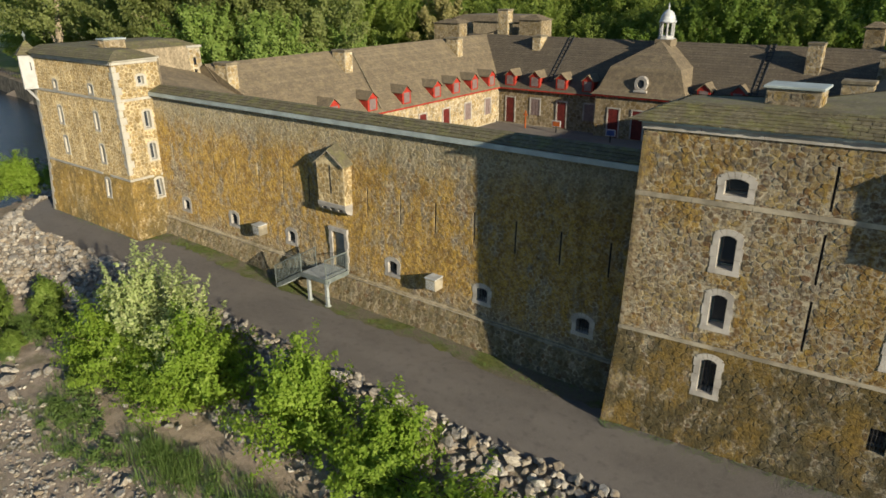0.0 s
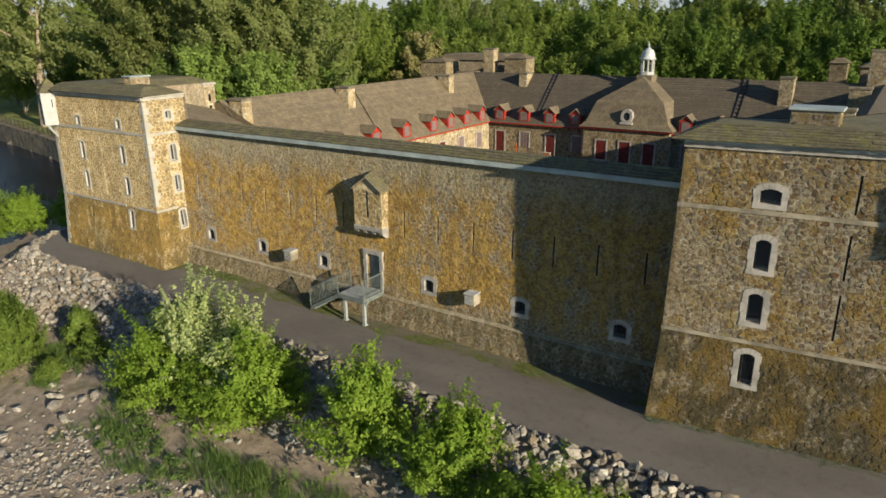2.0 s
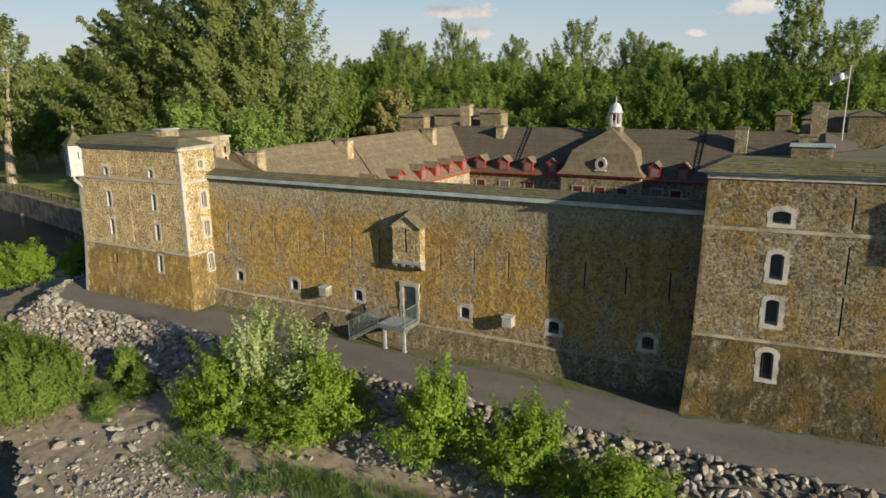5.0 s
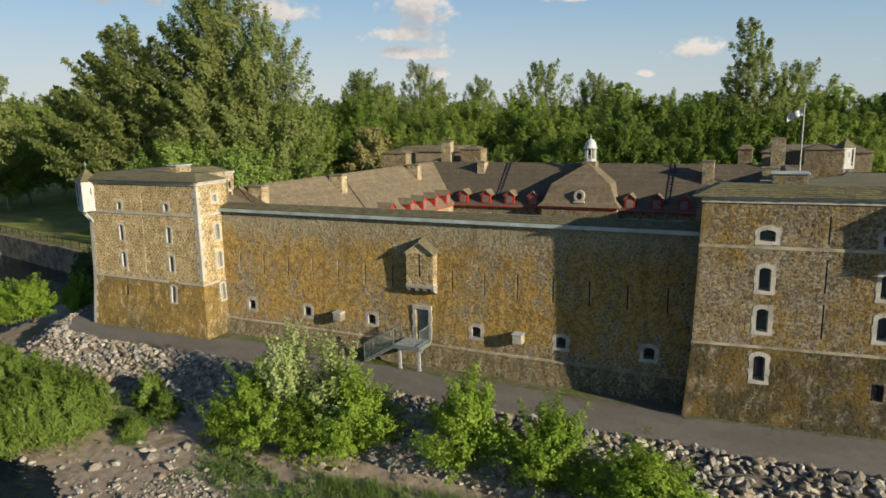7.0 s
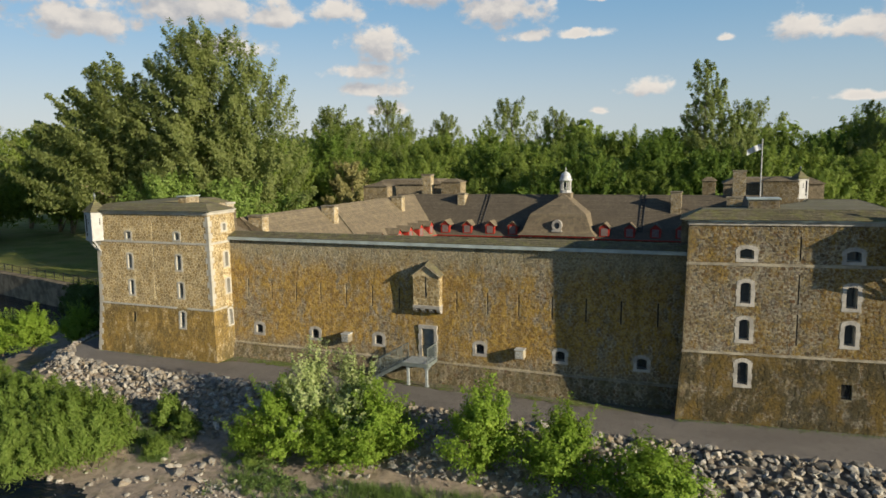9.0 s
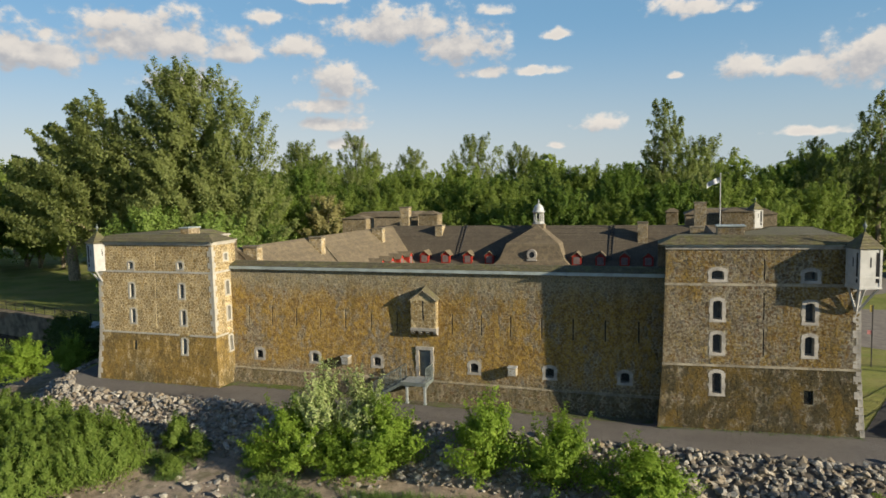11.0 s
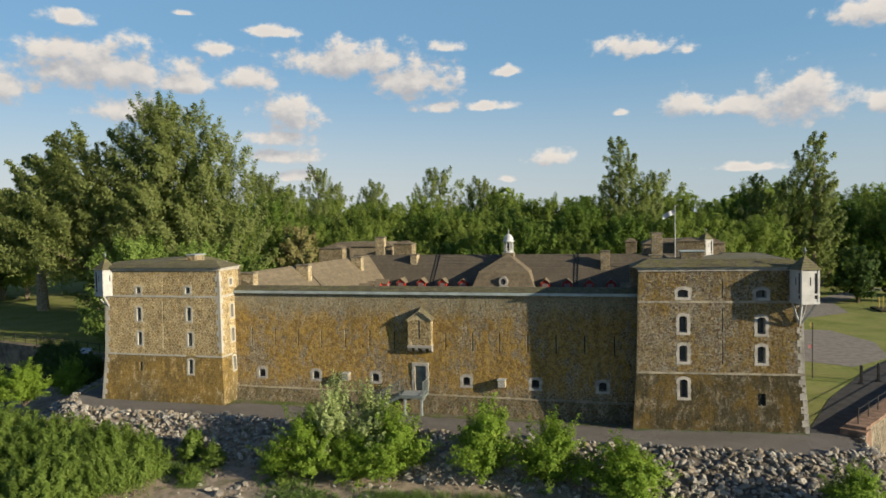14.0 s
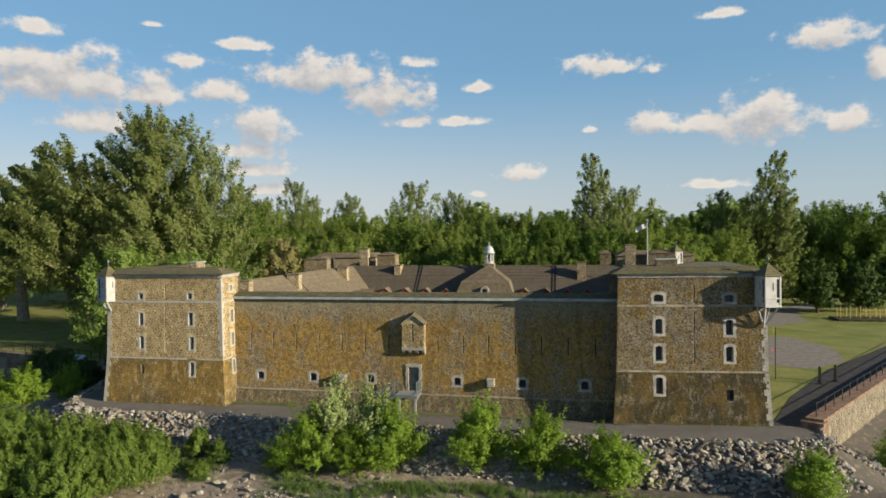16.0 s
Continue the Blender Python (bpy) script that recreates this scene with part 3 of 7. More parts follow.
def ground_z(X, Y):
    X, Y = np.asarray(X, float), np.asarray(Y, float)
    d = bank_distance(X, Y)
    flat = np.clip((X + 13) / 12, 0, 1) * np.clip((26 - X) / 6, 0, 1)
    reach = 9.5 + 7 * flat
    zb = np.interp(d, [0, 0.3, 3.4], [0, -0.1, -1.95])
    zb = np.where(d > 3.4, -1.95 - 0.75 * np.clip((d - 3.4) / (reach - 3.4), 0, 1) - 0.25 * np.maximum(0, d - reach), zb)
    zb = np.maximum(zb, -5)
    quay = (X > 27) & (d > 0) & (Y > -3.5)
    zb = np.where(quay, np.maximum(-4, -1.9 - d * 0.3), zb)
    zb = np.where((X < -33.2) & (Y > 8.5) & (d > 0.2), -4.0, zb)
    dip = -0.28 * np.clip((Y + 3.2) / 2.4, 0, 1) * np.clip((X + 10) / 8, 0, 1) * np.clip((16 - X) / 2, 0, 1) * (Y < 0.5)
    return np.where(d <= 0, dip, zb)


def axis_lines(fine0, fine1, step, far0, far1):
    a = list(np.arange(fine0, fine1 + 1e-6, step))
    lo, hi, s = [fine0], [fine1], step
    while lo[-1] > far0:
        s *= 1.25
        lo.append(lo[-1] - s)
    s = step
    while hi[-1] < far1:
        s *= 1.25
        hi.append(hi[-1] + s)
    return np.array(lo[:0:-1] + a + hi[1:])


gx, gy = axis_lines(-45, 40, 0.4, -3000, 3000), axis_lines(-22, 26, 0.4, -400, 4000)
GX, GY = np.meshgrid(gx, gy)
GZ = ground_z(GX, GY)
rng = np.random.default_rng(3)
GZ = GZ + np.where(GZ < -1.7, rng.normal(0, 0.035, GZ.shape), 0)
nx, ny = len(gx), len(gy)
idx = np.arange(nx * ny).reshape(ny, nx)
F = np.stack([idx[:-1, :-1], idx[:-1, 1:], idx[1:, 1:], idx[1:, :-1]], -1).reshape(-1, 4)
ground = put_mesh("ground", raw("ground", np.stack([GX, GY, GZ], -1).reshape(-1, 3), F.tolist()), M_ground, smooth=True)
tagged(ground, "river bank of dry soil with lawn behind the fort", "ground", kind="structure")

wxy = axis_lines(-120, 60, 6.0, -2500, 2500), axis_lines(-60, 60, 6.0, -400, 1500)
WX, WY = np.meshgrid(*wxy)
wi = np.arange(WX.size).reshape(WX.shape)
WF = np.stack([wi[:-1, :-1], wi[:-1, 1:], wi[1:, 1:], wi[1:, :-1]], -1).reshape(-1, 4)
water = put_mesh("water", raw("water", np.stack([WX, WY, np.full(WX.shape, -2.72)], -1).reshape(-1, 3), WF.tolist()), M_water)
tagged(water, "dark blue rippled river water below the bank", "river", kind="structure")


def sheet(name, outer, inner, mat, label, category, lift=0.03, n=14, dips=True):
    """A thin paved strip between two lines of equal length, laid on the ground."""
    bm = bmesh.new()
    rows = []
    for (a, c) in zip(outer, inner):
        row = []
        for k in range(n + 1):
            x, y = a[0] + (c[0] - a[0]) * k / n, a[1] + (c[1] - a[1]) * k / n
            row.append(bm.verts.new((x, y, float(ground_z(x, y)) + lift if dips else lift)))
        rows.append(row)
    for r, s in zip(rows, rows[1:]):
        for k in range(n):
            bm.faces.new((r[k], s[k], s[k + 1], r[k + 1]))
    bmesh.ops.recalc_face_normals(bm, faces=bm.faces)
    ob = obj(name, bm, mat, smooth=True)
    return tagged(ob, label, category, kind="structure")


rng = np.random.default_rng(5)
px = list(np.arange(28.0, -26.6, -0.5))


def path_inner(x):
    if x < -14.6 or x > 15:
        return -2.0 if x < 0 else -1.0 - (26 - x) * 0.05
    return -1.15 - 0.35 * math.sin(x * 0.7) * 0.4 - 0.25 * min(1, (x + 15) / 10)


outer = [(x, float(np.interp(-x, [-p[0] for p in BANK[4:13]], [p[1] for p in BANK[4:13]])) + 0.12 + rng.uniform(-0.06, 0.06)) for x in px]
inner = [(x, path_inner(x) + rng.uniform(-0.08, 0.08)) for x in px]
outer += [(-28.3, -2.2), (-29.2, 0.6), (-29.8, 3.2), (-31.4, 9.7), (-33, 15), (-36, 24), (-44, 44)]
inner += [(-26.0, -2.2), (-25.9, 0.6), (-26, 3.2), (-27.4, 9.7), (-29.5, 15), (-33, 24), (-41, 44)]
sheet("path", outer, inner, M_path, "grey compacted gravel path along the foot of the walls", "path")
vx = list(np.arange(14.9, -14.91, -0.35))
sheet("verge", [(x, path_inner(x) - 0.2 + rng.uniform(-0.22, 0.12)) for x in vx], [(x, -0.3) for x in vx], M_verge, "mossy green verge at the foot of the curtain wall", "verge", 0.045, 6)
sheet("forecourt", [(26.5, 25), (27.5, 30), (29.5, 36), (33, 42)], [(34.8, 20.3), (39.4, 25.2), (41, 34), (38.7, 41.8)], M_plaza, "pale gravel forecourt beside the bastion", "forecourt", 0.02)
sheet("lawn_path", [(33, 50), (37.5, 60), (42, 70), (60, 96)], [(38.5, 52), (45.8, 58.5), (47, 70), (64, 95)], M_plaza, "pale gravel path over the lawn", "path", 0.02)
sheet("road", [(25.8, -1), (29.5, 8), (36, 20), (46, 34), (60, 55), (90, 100)], [(28.5, -1), (33.6, 8), (41.4, 20), (51, 34), (66, 55), (97, 100)], M_road, "dark asphalt road beside the quay wall", "road", 0.034)

# ---- fort geometry ----
PROF = [(-0.6, -0.03), (0.0, 0.0), (3.7, 0.24), (10.45, 0.38)]
CPROF = [(-0.7, -0.62), (0.0, -0.45), (1.08, -0.17), (1.0801, -0.04), (8.6, 0.3)]
L_face, L_flank = Face((-25.9, -2.3), (-14.9, -2.25), PROF), Face((-14.9, -2.25), (-15.0, 0.95), PROF)
L_side = Face((-25.9, 9.0), (-25.9, -2.3), PROF)
R_flank, R_face = Face((15.34, 1.3), (15.17, -2.22), PROF), Face((15.17, -2.22), (25.85, -1.2), PROF)
R_side = Face((25.85, -1.2), (25.6, 9.0), PROF)
L_face.left, L_face.right, L_flank.left, L_side.right = L_side, L_flank, L_face, L_face
R_face.left, R_face.right, R_flank.right, R_side.left = R_flank, R_side, R_face, R_face
C_face = Face((-15.4, 0.0), (15.7, 0.0), CPROF)


def window(face, parent, u, zc, w, h, surround=True, bars=False, head=0.0, deep=0.4, cream=False):
    """A barred or plain deep window with a dressed stone surround and a low segmental head."""
    win = part("window", glass_bm(face, u, zc, w, h, deep), M_glass, parent)
    bm = bmesh.new()
    t = 0.05
    o = -deep + 0.03
    for a, c, e, f in ((u - w / 2, u - w / 2 + t, zc - h / 2, zc + h / 2), (u + w / 2 - t, u + w / 2, zc - h / 2, zc + h / 2), (u - w / 2 + t, u + w / 2 - t, zc - h / 2, zc - h / 2 + t), (u - w / 2 + t, u + w / 2 - t, zc + h / 2 - t, zc + h / 2)):
        face.slab(bm, a, c, e, f, o + 0.03, deep)
    part("frame", bm, M_paint if cream else M_steel, win)
    if bars:
        bm = bmesh.new()
        for k in range(1, 5):
            uu = u - w / 2 + w * k / 5
            rod(bm, face.at(uu, zc - h / 2, -0.12), face.at(uu, zc + h / 2, -0.12), 0.014)
        for k in (1, 2):
            zz = zc - h / 2 + h * k / 3
            rod(bm, face.at(u - w / 2, zz, -0.12), face.at(u + w / 2, zz, -0.12), 0.012)
        part("grille", bm, M_black, win)
    if surround:
        mat = M_white if cream else M_dress
        s = 0.13 if cream else 0.17
        n = max(2, round(h / 0.32))
        for side in (-1, 1):
            for k in range(n):
                a, c = zc - h / 2 + h * k / n, zc - h / 2 + h * (k + 1) / n
                wd = s + (0.035 if k % 2 else 0.0)
                bm = bmesh.new()
                u0, u1 = (u - w / 2 - wd, u - w / 2 + 0.006) if side < 0 else (u + w / 2 - 0.006, u + w / 2 + wd)
                face.slab(bm, u0, u1, a + 0.006, c - 0.006, 0.022, 0.46)
                part("jamb_stone", bm, mat, win)
        bm = bmesh.new()
        face.slab(bm, u - w / 2 - s - 0.02, u + w / 2 + s + 0.02, zc - h / 2 - (0.1 if cream else 0.15), zc - h / 2 + 0.006, 0.03, 0.46)
        part("sill", bm, mat, win)
        # segmental head of voussoirs, low over the opening
        k = 5
        rise = 0.05 if cream else 0.1
        for i in range(k):
            a, c = i / k, (i + 1) / k
            pts = []
            for q in (a + 0.008, c - 0.008):
                x = (q - 0.5) * 2
                uu = u + x * (w / 2 + 0.0)
                ub = u + x * (w / 2 + s + 0.01)
                zi = zc + h / 2 - rise * x * x
                zo = zc + h / 2 + (0.13 if cream else 0.2) - (rise + 0.05) * x * x
                pts.append(((uu, zi), (ub, zo)))
            bm = bmesh.new()
            (a0, a1), (c0, c1) = pts
            fr = [bm.verts.new(face.at(*p, 0.024)) for p in (a0, c0, c1, a1)]
            bk = [bm.verts.new(face.at(*p, -deep + 0.02)) for p in (a0, c0, c1, a1)]
            bm.faces.new(fr)
            for i2 in range(4):
                j2 = (i2 + 1) % 4
                bm.faces.new((bk[i2], bk[j2], fr[j2], fr[i2]))
            part("voussoir", bm, mat, win)
    return win


def glass_bm(face, u, zc, w, h, deep):
    bm = bmesh.new()
    poly(bm, *[face.at(a, c, -deep + 0.02) for a, c in ((u - w / 2, zc - h / 2), (u + w / 2, zc - h / 2), (u + w / 2, zc + h / 2), (u - w / 2, zc + h / 2))])
    return bm


def hole(u, zc, w, h):
    return (u - w / 2, u + w / 2, zc - h / 2, zc + h / 2)


def block_out(u, zc, w, h):
    return (u - w / 2 - 0.2, u + w / 2 + 0.2, zc - h / 2 - 0.14, zc + h / 2 + 0.2)


def slit(face, parent, u, z0, z1, w=0.08):
    bm = bmesh.new()
    poly(bm, *[face.at(a, c, -0.03) for a, c in ((u - w / 2, z0), (u + w / 2, z0), (u + w / 2, z1), (u - w / 2, z1))])
    part("loophole", bm, M_void, parent, "narrow dark vertical loophole")


def quoins(face, parent, right, z0, z1, mat, h=0.42, w=(0.22, 0.38), label=""):
    k = 0
    zz = z0
    while zz < z1 - 0.1:
        zt = min(z1, zz + h)
        e = face.end((zz + zt) / 2, right)
        wd = w[k % 2]
        bm = bmesh.new()
        face.slab(bm, *((e - wd, e + 0.03) if right else (e - 0.03, e + wd)), zz + 0.008, zt - 0.008, 0.02, 0.1)
        part("quoin", bm, mat, parent, label)
        zz += h
        k += 1


def course_band(face, parent, z0, z1, out, mat, name="string_course", gaps=(), step=1.6):
    step = 0.45 if gaps else step
    a = face.end(z0, False)
    e = face.end(z0, True)
    us = np.linspace(a - 0.05, e + 0.05, max(2, int((e - a) / step)) + 1)
    for u0, u1 in zip(us, us[1:]):
        if any(g[0] < (u0 + u1) / 2 < g[1] for g in gaps):
            continue
        bm = bmesh.new()
        face.slab(bm, u0 + 0.004, u1 - 0.004, z0, z1, out, 0.1)
        part(name, bm, mat, parent)


# windows of the two river bastions: (u, z, width, height, surround, bars)
R_WIN = [(3.2, 8.83, 0.66, 0.52, 1, 0), (3.2, 6.84, 0.5, 1.08, 1, 0), (3.2, 4.94, 0.5, 1.08, 1, 0), (3.2, 2.68, 0.5, 1.18, 1, 1), (7.97, 8.80, 0.66, 0.52, 1, 0), (7.97, 6.78, 0.5, 1.08, 1, 0), (7.97, 4.92, 0.5, 1.08, 1, 0), (7.95, 2.06, 0.48, 0.78, 0, 1)]
L_WIN = [(3.4, 8.74, 0.4, 0.5, 1, 0), (3.42, 6.86, 0.38, 1.05, 1, 0), (3.47, 4.94, 0.38, 1.05, 1, 0), (3.56, 2.74, 0.3, 0.72, 0, 0), (7.85, 8.77, 0.4, 0.5, 1, 0), (7.92, 6.91, 0.38, 1.05, 1, 0), (8.0, 4.95, 0.38, 1.05, 1, 0), (8.04, 2.85, 0.38, 1.12, 1, 0)]
LF_WIN = [(2.0, 9.33, 0.4, 0.48, 1, 0), (2.0, 7.05, 0.4, 1.0, 1, 0), (2.0, 5.15, 0.4, 1.0, 1, 0), (2.0, 2.9, 0.4, 1.1, 1, 0)]
C_WIN = [(x + 15.4, 2.13, 0.56, 0.62, 1, 1) for x in (-12.9, -8.3, -3.45, 3.55, 8.55, 13.2)]


def build_bastion(faces, label, mats, quoin_list, roof_pts, slits, keep=None):
    mat, mat_m, mat_own = mats
    ob = thing("bastion", (*roof_pts[0], 0), label, "bastion", "bastions of the fort")
    ob.location = (0, 0, 0)
    bm = bmesh.new()
    for f, wins, sl in faces:
        holes = [hole(*w[:4]) for w in wins] + [(u - 0.035, u + 0.035, a, c) for u, a, c in sl]
        f.wall(bm, -0.6, 10.45, holes, 0.5)
    wall = part("wall", bm, mat_m, ob)
    for f, wins, sl in faces:
        blocked = [block_out(*w[:4]) if w[4] else hole(*w[:4]) for w in wins] + [(u - 0.045, u + 0.045, a, c) for u, a, c in sl]
        k = stones(f, -0.2, 10.4, 0.27 if mat is M_lb else 0.26, 0.19 if mat is M_lb else 0.18, blocked, 11 + len(wins), 0.022 if mat is M_lb else 0.006, (0.003, 0.016) if mat is M_lb else (0.002, 0.022), keep if f is R_face else None)
        o = put_mesh("rubble", raw("rubble", k[0], k[1]), mat, wall)
        o["kind"] = "stuff"
        for vs, fs in k[2][:300]:
            put_mesh("stone", raw("stone", vs, fs), mat_own, wall)
        for w in wins:
            window(f, ob, *w[:4], surround=w[4], bars=w[5], cream=mat is M_lb, deep=0.3 if mat is M_lb else 0.46)
        for u, a, c in sl:
            slit(f, ob, u, a, c)
        for z0, z1 in ((3.62, 3.75), (8.22, 8.37)):
            g = [(w[0] - 0.4, w[0] + 0.4) for w in wins if z0 > w[1] - w[3] / 2 - 0.2 and z0 < w[1] + w[3] / 2 + 0.3] if z0 < 5 else []
            course_band(f, ob, z0, z1, 0.04, M_string if mat is not M_lb else M_white, gaps=g)
        course_band(f, ob, 10.28, 10.46, 0.10, M_dress if mat is not M_lb else M_white, "cornice")
        course_band(f, ob, 10.46, 10.58, 0.22, M_lead if mat is not M_lb else M_white, "gutter_board", step=6)
    for f, right, a, c, m in quoin_list:
        quoins(f, ob, right, a, c, m)
    return ob, wall


def coping_roof(parent, pts, inner, z0, z1, nearest=None, closed=False):
    """A shingled hipped slope along an outline, rising to a ridge set inwards."""
    roof = None
    bm = bmesh.new()
    n = len(pts)
    for i in range(n):
        j = (i + 1) % n
        a, c, d, e = pts[i], pts[j], inner[j], inner[i]
        if nearest is not None and i in nearest:
            continue
        courses(bm, (*a, z0), (*c, z0), (*d, z1), (*e, z1), 0.26)
    poly(bm, *[(x, y, z1 - 0.02) for x, y in inner])
    roof = part("roof", bm, M_shin, parent, "weathered mossy cedar shingle roof")
    for i in nearest or ():
        a, c, d, e = pts[i], pts[i + 1], inner[i + 1], inner[i]
        for k, q in enumerate(shingles((*a, z0), (*c, z0), (*d, z1), (*e, z1), 0.24, 0.3, 40 + i)):
            put_mesh("shingle", raw("shingle", q, SHINGLE_F), M_shin_own, roof)
    return roof


def inset_line(pts, d):
    """A closed outline (clockwise from above or not) drawn in by d."""
    n = len(pts)
    area = sum(pts[i][0] * pts[(i + 1) % n][1] - pts[(i + 1) % n][0] * pts[i][1] for i in range(n))
    sg = 1 if area > 0 else -1
    out = []
    for i in range(n):
        p, q, r = Vector(pts[i - 1]), Vector(pts[i]), Vector(pts[(i + 1) % n])
        n1, n2 = Vector((-(q - p).y, (q - p).x)).normalized() * sg, Vector((-(r - q).y, (r - q).x)).normalized() * sg
        v = n1 + n2
        v = v / max(0.5, v.dot(n1)) * d
        out.append((q.x + v.x, q.y + v.y))
    return out


R_ROOF = [(15.05, 1.2), (15.12, -2.2), (25.9, -1.15), (25.7, 9.2), (21.2, 9.2), (20.7, 6.4), (18.6, 2.6)]
L_ROOF = [(-15.15, 0.95), (-20.45, 1.05), (-20.45, 7.2), (-25.95, 7.2), (-25.9, -2.3), (-14.9, -2.2)]
right_bastion, _ = build_bastion(
    [(R_flank, [], []), (R_face, R_WIN, [(5.62, 8.5, 9.75), (5.62, 6.35, 7.85), (5.62, 4.25, 5.85)]), (R_side, [], [])],
    "ochre-lichened rubble stone river bastion with dressed windows", (M_rb, M_rb_m, M_rb_own),
    [(R_face, False, 0.0, 10.2, M_rb), (R_flank, True, 0.0, 10.2, M_rb), (R_face, True, 0.0, 10.2, M_dress), (R_side, False, 0.0, 10.2, M_dress)],
    [(15.2, -2)], [], keep=lambda u, zz: u < 4.2 and zz < 3.5)
coping_roof(right_bastion, R_ROOF, inset_line(R_ROOF, 1.05), 10.55, 11.02, nearest=(1,))
left_bastion, _ = build_bastion(
    [(L_side, [], []), (L_face, L_WIN, [(5.65, 8.75, 9.75), (5.65, 6.35, 7.85), (5.65, 4.25, 5.85)]), (L_flank, LF_WIN, [])],
    "sunlit rubble stone river bastion with white quoins and windows", (M_lb, M_lb_m, None),
    [(L_face, False, 0.0, 10.2, M_white), (L_side, True, 0.0, 10.2, M_white), (L_face, True, 4.0, 10.2, M_white), (L_flank, False, 4.0, 10.2, M_white)],
    [(-15, -2)], [])
coping_roof(left_bastion, L_ROOF, inset_line(L_ROOF, 1.05), 10.55, 11.02)
for ob, s, line in ((left_bastion, -1, L_ROOF), (right_bastion, 1, R_ROOF)):
    # back walls of the gorge, and the pier that rises over the wing's roof
    bm = bmesh.new()
    back = [p for p in line if p[1] > 0.3]
    for a, c in zip(line, line[1:] + line[:1]):
        if a[1] > 0.3 and c[1] > 0.3:
            poly(bm, (*a, 5.0), (*c, 5.0), (*c, 10.58), (*a, 10.58))
    part("back_wall", bm, M_court_m, ob)
    bm = bmesh.new()
    q = [(15.15, 1.15, 8.75), (16.6, 6.3, 7.9), (20.5, 6.6, 10.32), (18.3, 1.3, 10.6)] if s > 0 else [(-15.4, 7.6, 7.05), (-15.2, 1.0, 8.67), (-20.5, 1.0, 10.26), (-20.5, 7.6, 8.57)]
    courses(bm, *q, 0.28)
    part("gorge_roof", bm, M_roof, ob)
    x0, x1 = sorted((s * 20.4, s * 21.2))
    pier = part("corner_pier", boxes((x0, x1, 6.3, 7.25, 6.0, 10.4), bevel=0.02), M_court_sunlit_m, ob, "slim stone corner pier")
    for fc in (Face((x0, 6.3), (x1, 6.3), [(0, 0), (20, 0)]), Face((x1, 6.3), (x1, 7.25), [(0, 0), (20, 0)])):
        V, Fs, _ = stones(fc, 6.5, 10.3, 0.36, 0.25, [], 57, 0.02, (0.003, 0.018))
        o = put_mesh("rubble", raw("rubble", V, Fs), M_court_sunlit, pier)
        o["kind"] = "stuff"
    part("pier_window", boxes((x1 - 0.1, x1 + 0.03, 6.62, 6.82, 9.25, 9.75), (x1 - 0.1, x1 + 0.03, 6.62, 6.82, 8.75, 8.95)), M_void, pier)
    part("pier_cap", boxes((x0 - 0.1, x1 + 0.1, 6.2, 7.35, 10.4, 10.56), bevel=0.03), M_white, pier)
    for c0, c1, y0, y1, zt in ((18.35, 19.8, 0.0, 1.0, 11.45),) if s > 0 else ((18.3, 19.05, -0.5, 0.8, 11.42),):
        x0, x1 = sorted((s * c0, s * c1))
        ch = part("roof_chimney", boxes((x0, x1, y0, y1, 10.4, zt), bevel=0.02), M_court_m, ob, "broad low stone chimney with metal cap")
        for fc in (Face((x0, y0), (x1, y0), [(0, 0), (20, 0)]), Face((x1, y0), (x1, y1), [(0, 0), (20, 0)])):
            V, Fs, _ = stones(fc, 10.5, zt - 0.06, 0.34, 0.24, [], 55, 0.025, (0.005, 0.03))
            o = put_mesh("rubble", raw("rubble", V, Fs), M_court if s < 0 else M_rb, ch)
            o["kind"] = "stuff"
        part("chimney_cap", boxes((x0 - 0.08, x1 + 0.08, y0 - 0.08, y1 + 0.08, zt, zt + 0.09), bevel=0.02), M_lead, ch)

# ---- curtain wall ----
curtain = thing("curtain_wall", (0, 0, 0), "long ochre-stained rubble stone curtain wall with loopholes", "fortress wall")
S_CURT = [x for x in (-13.8, -11.8, -9.8, -7.84, -5.86, -3.9, -1.95, 2.02, 4.03, 6.0, 8.03, 10.02, 12.0, 14.0)]
c_holes = [hole(*w[:4]) for w in C_WIN] + [(x + 15.36, x + 15.44, 4.3, 5.65) for x in S_CURT] + [(15.06, 15.90, 1.3, 3.14)]
bm = bmesh.new()
C_face.wall(bm, -0.7, 8.6, c_holes, 0.42)
cwall = part("wall", bm, M_curt_m, curtain)
blocked = [block_out(*w[:4]) for w in C_WIN] + [(x + 15.34, x + 15.46, 4.3, 5.65) for x in S_CURT] + [(14.8, 16.18, 1.05, 3.4)]
for (a, c, sd) in ((1.14, 8.55, 21), (-0.5, 1.04, 22)):
    k = stones(C_face, a, c, 0.26, 0.165, blocked, sd, 0.006, (0.002, 0.022))
    o = put_mesh("rubble", raw("rubble", k[0], k[1]), M_curt, cwall)
    o["kind"] = "stuff"
for w in C_WIN:
    window(C_face, curtain, *w[:4], bars=True)
for x in S_CURT:
    slit(C_face, curtain, x + 15.4, 4.3, 5.65)
course_band(C_face, curtain, 1.02, 1.085, 0.05, M_string, "plinth_course", step=1.9)
course_band(C_face, curtain, 8.4, 8.6, 0.27, M_lead, "gutter_board", step=7.5)
part("inner_wall", boxes((-15.0, 15.1, 0.5, 1.35, 0, 8.5)), M_court_m, curtain)
bm = bmesh.new()
V, Fs = [], []
